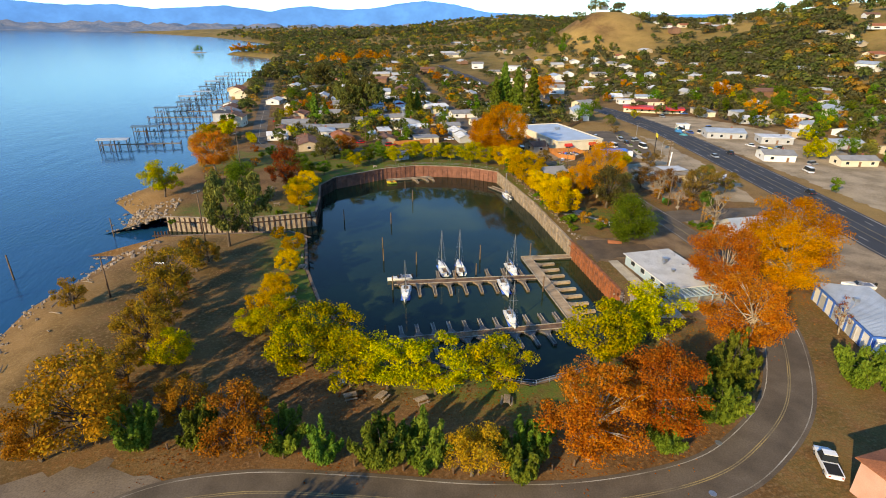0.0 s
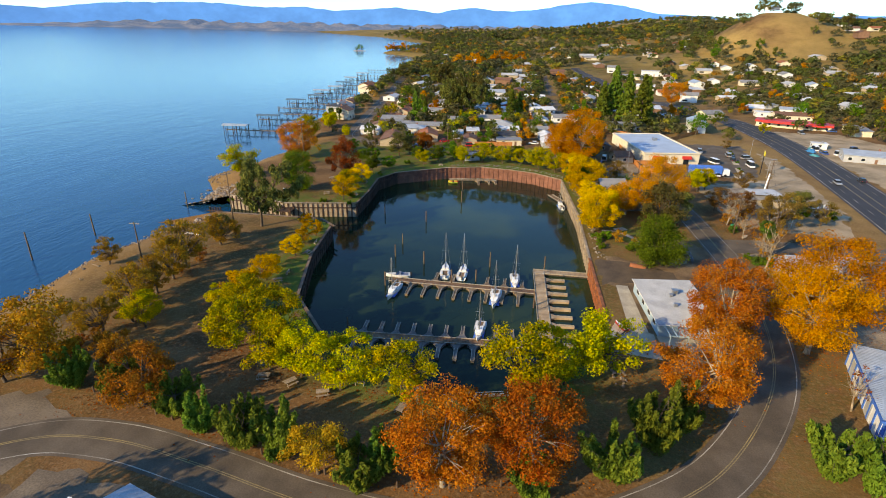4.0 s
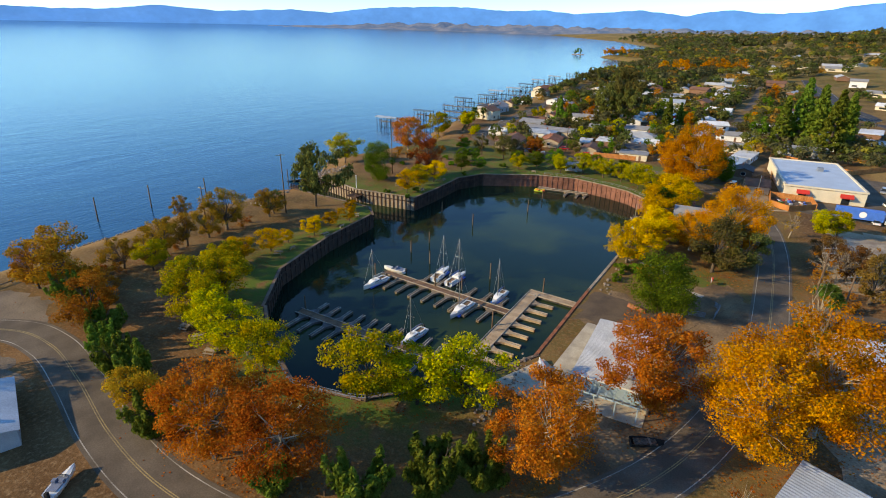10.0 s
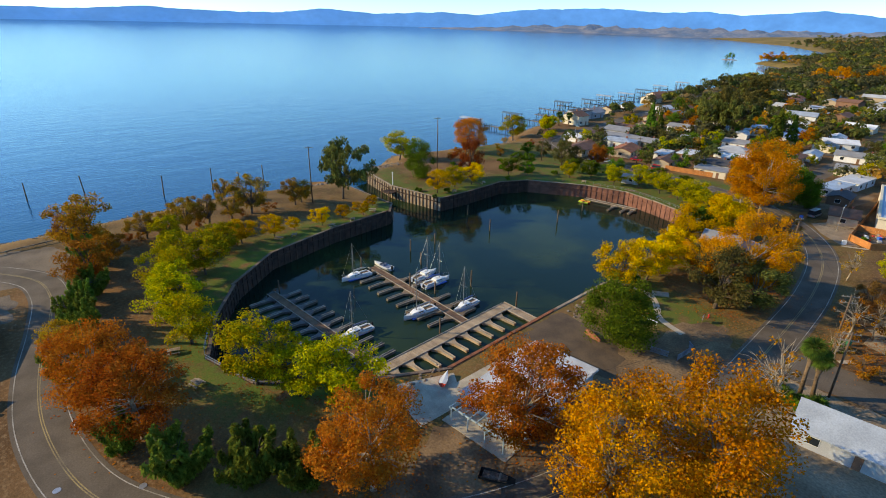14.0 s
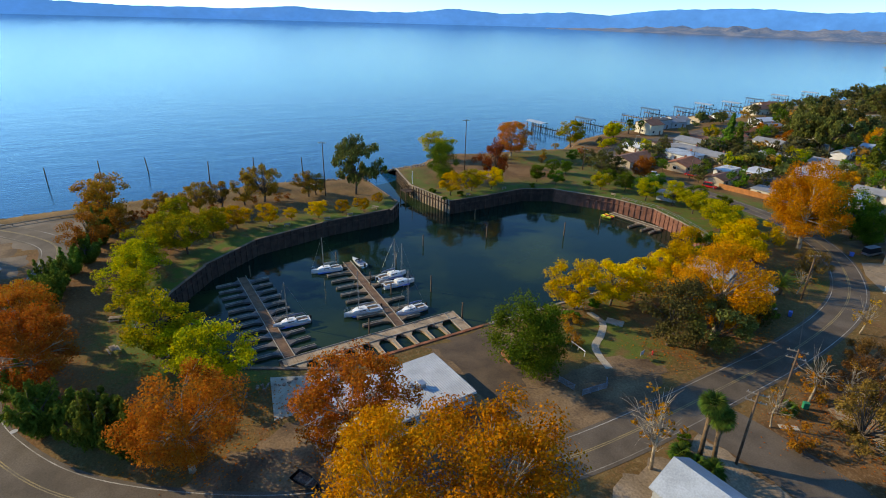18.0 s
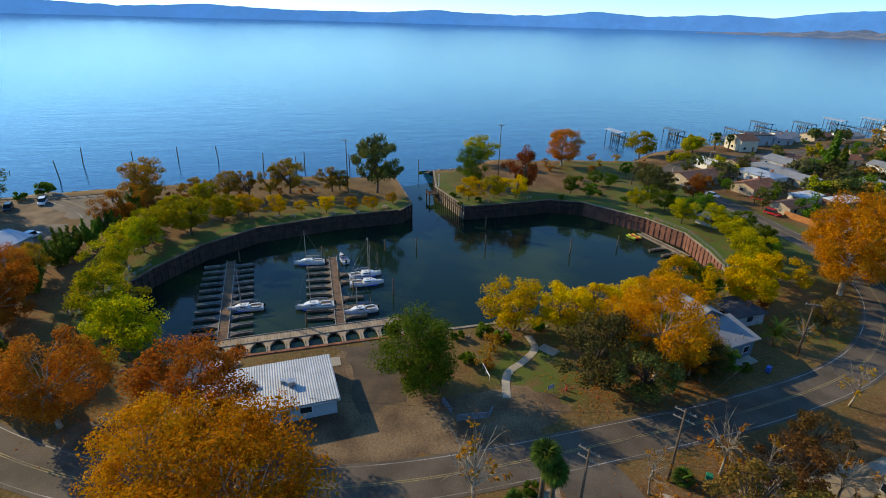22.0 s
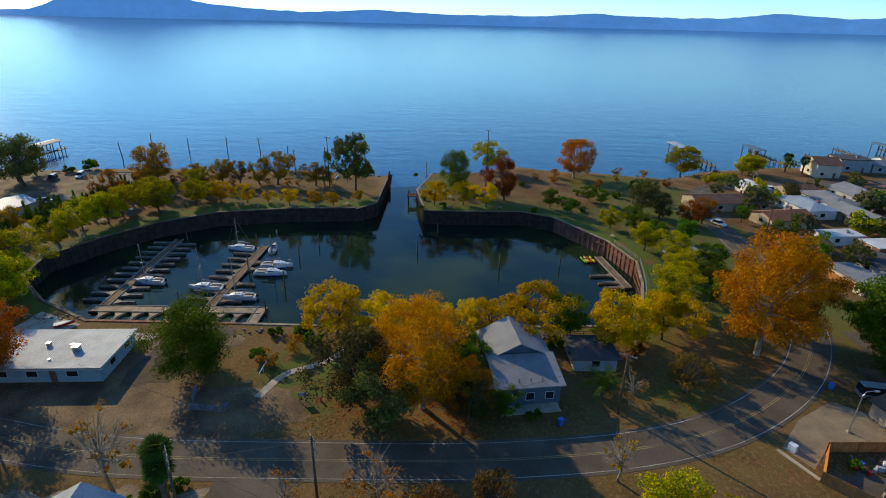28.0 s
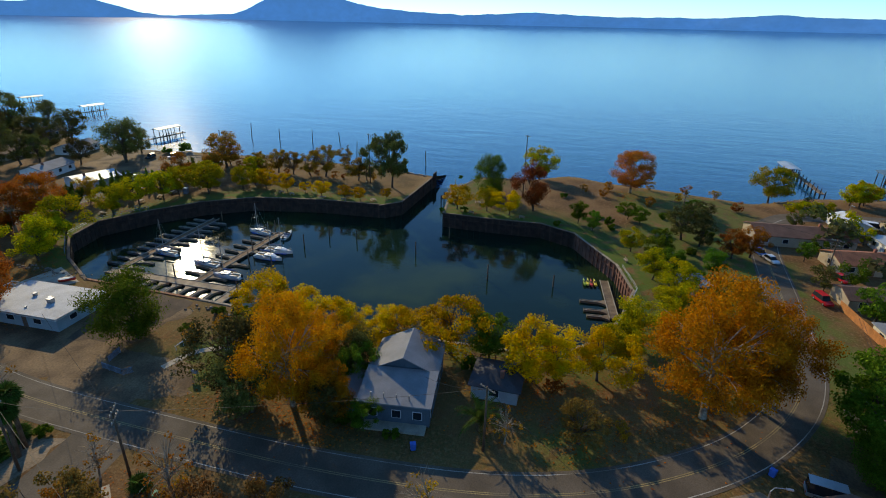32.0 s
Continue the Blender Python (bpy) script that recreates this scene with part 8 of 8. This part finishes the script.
# ---- lane dashes, turn arrows and yard vehicles along the highway ----
hw = [o for o in bpy.data.objects if o.name == "highway"][0]
dash = Mesh().box(0, 0, 0, 3.6, 0.22, 0.012).data("lane_dash", LINE_WHITE)
for k, (x, y, a) in enumerate(spread([p for p in HIGHWAY_LINE if 20 < p[1] < 430], 12.0)):
    for o in (-4.7, 4.7):
        part("lane_dash", dash, None, hw, at=pose(x - math.sin(a) * o, y + math.cos(a) * o, height(x, y) + 0.065, 0, 0, math.degrees(a)))
arrow = Mesh().add([(-2.4, -0.16, 0), (0.6, -0.16, 0), (0.6, -0.7, 0), (2.4, 0, 0), (0.6, 0.7, 0), (0.6, 0.16, 0), (-2.4, 0.16, 0)], [(0, 1, 5, 6), (2, 3, 4, 1), (1, 4, 5)]).data("lane_arrow", LINE_WHITE)
for x, y, a in ((146, 190, 80), (150, 214, 80), (157, 197, 260), (161, 222, 260)):
    part("lane_arrow", arrow, None, hw, at=pose(x, y, 0.067, 0, 0, a))

rs = random.Random(77)
kinds = (("sedan", CAR_WHITE), ("suv", CAR_SILVER), ("pickup", CAR_WHITE), ("van", CAR_WHITE), ("sedan", CAR_BLUE), ("suv", CAR_DARK), ("sedan", CAR_RED), ("pickup", CAR_SILVER))
for k, (x, y) in enumerate([(174, 252), (180, 250), (174, 260), (183, 218), (191, 209), (180, 206), (206, 236), (183, 182), (205, 166), (172, 172), (131, 222), (135, 236), (118, 226), (119, 246), (188, 302), (206, 308), (66, 240), (46, 252), (-37, 272), (-43, 318), (4, 250)]):
    kd, pt = kinds[rs.randrange(len(kinds))]
    car(x, y, rs.choice((10, 80, 100, 170, 260)) + rs.uniform(-8, 8), pt, kd, "car parked in a dusty roadside yard")

# heaps, tarpaulins and trailers in the yards across the highway
TARP = mat("blue_tarpaulin", (0.03, 0.20, 0.42), 0.5, 0.2, 1.0, 6.0, 0.2)
TEAL = mat("teal_paint", (0.03, 0.22, 0.26), 0.5, 0.2, 1.0, 6.0, 0.1)


def tarp_heap(x, y, s, c, label):
    m = Mesh()
    n, pts = 10, [(0, 0, s * 0.42)]
    for ring, zz in ((0.55, 0.36), (1.0, 0.0)):
        for i in range(n):
            a = i * 6.2832 / n
            q = s * ring * rs.uniform(0.75, 1.1)
            pts.append((math.cos(a) * q, math.sin(a) * q * 0.7, s * zz * rs.uniform(0.7, 1.2)))
    f = [(0, 1 + i, 1 + (i + 1) % n) for i in range(n)] + [(1 + i, 1 + n + i, 1 + n + (i + 1) % n, 1 + (i + 1) % n) for i in range(n)]
    ob = part("tarpaulin_heap", m.add(pts, f), c)
    ob.matrix_basis = pose(x, y, height(x, y), 0, 0, rs.uniform(0, 180))
    return tagged(ob, label, "heap", "yard heaps")


for x, y, s, c, w in ((171, 257, 3.0, TARP, "blue"), (175, 263, 2.6, TEAL, "teal"), (186, 257, 2.8, TARP, "blue"), (186, 210, 2.6, YELLOWPAINT, "yellow"), (189, 206, 2.4, ORANGEFENCE, "orange"), (193, 212, 2.6, TARP, "blue"), (242, 226, 3.4, TARP, "blue"), (212, 214, 2.4, CANVAS, "grey"), (168, 248, 2.2, TEAL, "teal")):
    tarp_heap(x, y, s, c, "heap of goods under a " + w + " tarpaulin in a yard")


def pylon_sign(x, y, rz, c, label):
    ob = thing("pylon_sign", label, "sign", pose(x, y, height(x, y), 0, 0, rz), "roadside signs")
    for s in (-0.7, 0.7):
        part("post", Mesh().box(s, 0, 0, 0.14, 0.14, 3.6), WHITEWALL, ob)
    p = part("panel", Mesh().box(0, 0, 1.8, 2.0, 0.25, 2.2), c, ob)
    for k in range(3):
        part("lettering_bar", Mesh().box(0, -0.15, 2.1 + 0.6 * k, 1.5, 0.04, 0.3), BLUEPAINT, p)


pylon_sign(127, 160, 20, HULL, "white price sign with blue bars at the roadside")
pylon_sign(113.5, 150, 60, HULL, "white roadside sign on two posts")
wp = thing("sign_post", "tall leaning white post beside the low tan building", "post", pose(118.7, 181, 0, -6, 8, 0))
part("shaft", Mesh().tube([(0, 0, -0.3), (0, 0, 7.4)], 0.22, 8), HULL, wp)

# planted islands between the shop car park and the highway
for x, y, l in ((124, 214, 9), (128, 230, 10), (132, 246, 10), (120, 205.5, 6)):
    isl = tagged(part("island", Mesh().box(x, y, 0.0, 2.2, l, 0.16, radians(-13)), CONCRETE), "kerbed planted island in the shop car park", "island", "car park islands")
row("shrub", [(124, 212, 0.5), (124.6, 216, 0.5), (128, 228, 0.5), (128.8, 233, 0.5), (132.2, 244, 0.5), (133, 249, 0.5)])
row("sparse_brown", [(134, 256, 0.5), (114, 186, 0.8)])
row("far_lime", [(189, 191, 1.1), (193, 189, 0.9), (166, 296, 0.7), (216, 222, 0.9), (240, 238, 1.0)])
row("far_orange", [(236, 282, 1.4), (242, 287, 1.2), (256, 344, 1.6), (262, 352, 1.4), (270, 350, 1.2), (228, 246, 0.9), (0, 680, 2.2), (14, 690, 2.4), (-14, 684, 2.0), (30, 700, 2.2), (46, 706, 2.0), (-30, 690, 1.8), (-228, 1190, 2.0), (-210, 1180, 2.2), (-190, 1170, 2.0)])
row("far_green", [(159, 146, 0.6), (206, 188, 1.0), (212, 176, 0.9), (236, 216, 1.1), (247, 244, 1.2), (270, 240, 1.2), (276, 262, 1.3), (262, 296, 1.3), (284, 300, 1.3), (226, 300, 1.1), (210, 352, 1.1), (236, 340, 1.2), (184, 374, 1.0)])

# house garden and street trees near the concrete apron
row("green_round", [(70, 231, 0.75)])
row("bare", [(90.5, 178, 1.0), (104, 158, 1.1)])

# islet with a few trees off the northern point
isl = Mesh()
ring = [(-315 + math.cos(i * 0.52) * (16 + 5 * math.sin(i * 2.1)), 1281 + math.sin(i * 0.52) * (7 + 2 * math.cos(i * 1.7))) for i in range(12)]
isl.add([(x, y, WATER - 1) for x, y in ring] + [(-315 + (x + 315) * 0.7, 1281 + (y - 1281) * 0.7, WATER + 1.2) for x, y in ring], [(i, (i + 1) % 12, 12 + (i + 1) % 12, 12 + i) for i in range(12)] + [tuple(range(12, 24))])
tagged(part("islet", isl, STONE), "low rocky islet with trees off the point", "islet", kind="structure")
for x, y, s in ((-315, 1281, 1.5), (-321, 1280, 1.1), (-309, 1282, 0.9)):
    tree("far_green", x, y, s, None, WATER + 1.0)

# trees round the highway yards, on the hill top and along its foot
rs = random.Random(91)
for k in range(46):
    x, y = rs.uniform(196, 300), rs.uniform(110, 330)
    if far_from(x, y, taken, 9) and to_line(x, y, HIGHWAY_LINE) > 34:
        tree(rs.choice(("far_green", "far_lime", "far_grey", "far_orange", "far_green", "far_grey")), x, y, rs.uniform(0.6, 1.1))
for k in range(26):
    a, q = rs.uniform(0, 6.283), rs.uniform(0.75, 1.35)
    tree(rs.choice(("far_green", "far_grey", "far_grey")), 322 + math.cos(a) * 66 * q, 702 + math.sin(a) * 76 * q, rs.uniform(0.9, 1.7))
for x, y, s in ((322, 722, 1.6), (330, 728, 1.8), (338, 722, 1.5), (300, 702, 1.3), (328, 706, 1.2)):
    tree("far_grey", x, y, s)
# dark oaks round the houses of the south shore
for k in range(26):
    x, y = rs.uniform(-62, 6), rs.uniform(-125, 22)
    if x > -70 + 0.12 * (y + 125) and far_from(x, y, taken, 7):
        tree("oak", x, y, rs.uniform(0.9, 1.4))
house(334, 716, 13, 9, 3.0, 20, WHITEWALL, SHINGLE, 1.4, "gable", "white house on the hill top among trees", plain=True)

# white patches of newer sheeting on the low tan roof
pt = tagged(part("roof_sheet", Mesh().box(115, 173, 3.36, 9, 7, 0.06), WHITEROOF), "pale sheet of newer roofing on the low building", "roofing")

# fallen leaves under the trees and along the road edges
def leaf_drift(name, label, spots, count, material, seed):
    r = np.random.RandomState(seed)
    v, f = [], []
    for x, y, rad in spots:
        n = int(count * rad * rad / 40)
        p = np.stack([x + r.normal(scale=rad * 0.55, size=n), y + r.normal(scale=rad * 0.55, size=n)], 1)
        for px, py in p:
            if -100 < px < 60 and inside(px, py, BASIN) or r.rand() < 0.92 and to_line(px, py, SOUTH_ROAD) < 3.8:
                continue
            z = height(px, py) + 0.075
            a, s = r.rand() * 6.283, 0.09 + 0.12 * r.rand()
            i = len(v)
            v += [(px + math.cos(a) * s, py + math.sin(a) * s, z), (px + math.cos(a + 2.2) * s, py + math.sin(a + 2.2) * s, z + 0.05 * r.rand()), (px + math.cos(a + 4.2) * s, py + math.sin(a + 4.2) * s, z)]
            f.append((i, i + 1, i + 2))
    return tagged(part(name, leaf_mesh(name, np.array(v), np.array(f), material), None), label, "leaves", kind="stuff")


leaf_drift("fallen_leaves", "rust-brown fallen leaves scattered under the sycamores", [(27, 47.5, 7), (37, 50, 7), (64.5, 67, 8), (72, 85, 8), (86, 84, 7), (92, 92, 9), (62, 211, 10), (77, 153, 8), (75, 143, 7), (-48, 208, 7), (56, 76, 6), (72, 196, 8), (80, 160, 7), (100, 146, 9), (106, 152, 8), (66, 186, 8)], 330, L_ORANGE, 3)
leaf_drift("leaf_litter", "yellow-brown fallen leaves over the park lawn and verges", [(-11, 72, 6), (-3, 67, 6), (10, 63.5, 6), (19, 63, 6), (37, 66, 6), (46, 71, 6), (-17, 86, 6), (-19, 100, 6), (-20, 118, 6), (58, 140, 6), (60, 150, 6), (60, 165, 6), (60, 182, 6), (58, 194, 6), (-36, 70, 7), (-36, 85, 7), (-37, 100, 7), (-17, 160, 6), (24, 212, 6), (45, 204, 6), (-25, 56, 6), (-5, 52, 6), (15, 48, 6)], 170, L_BROWN, 4)
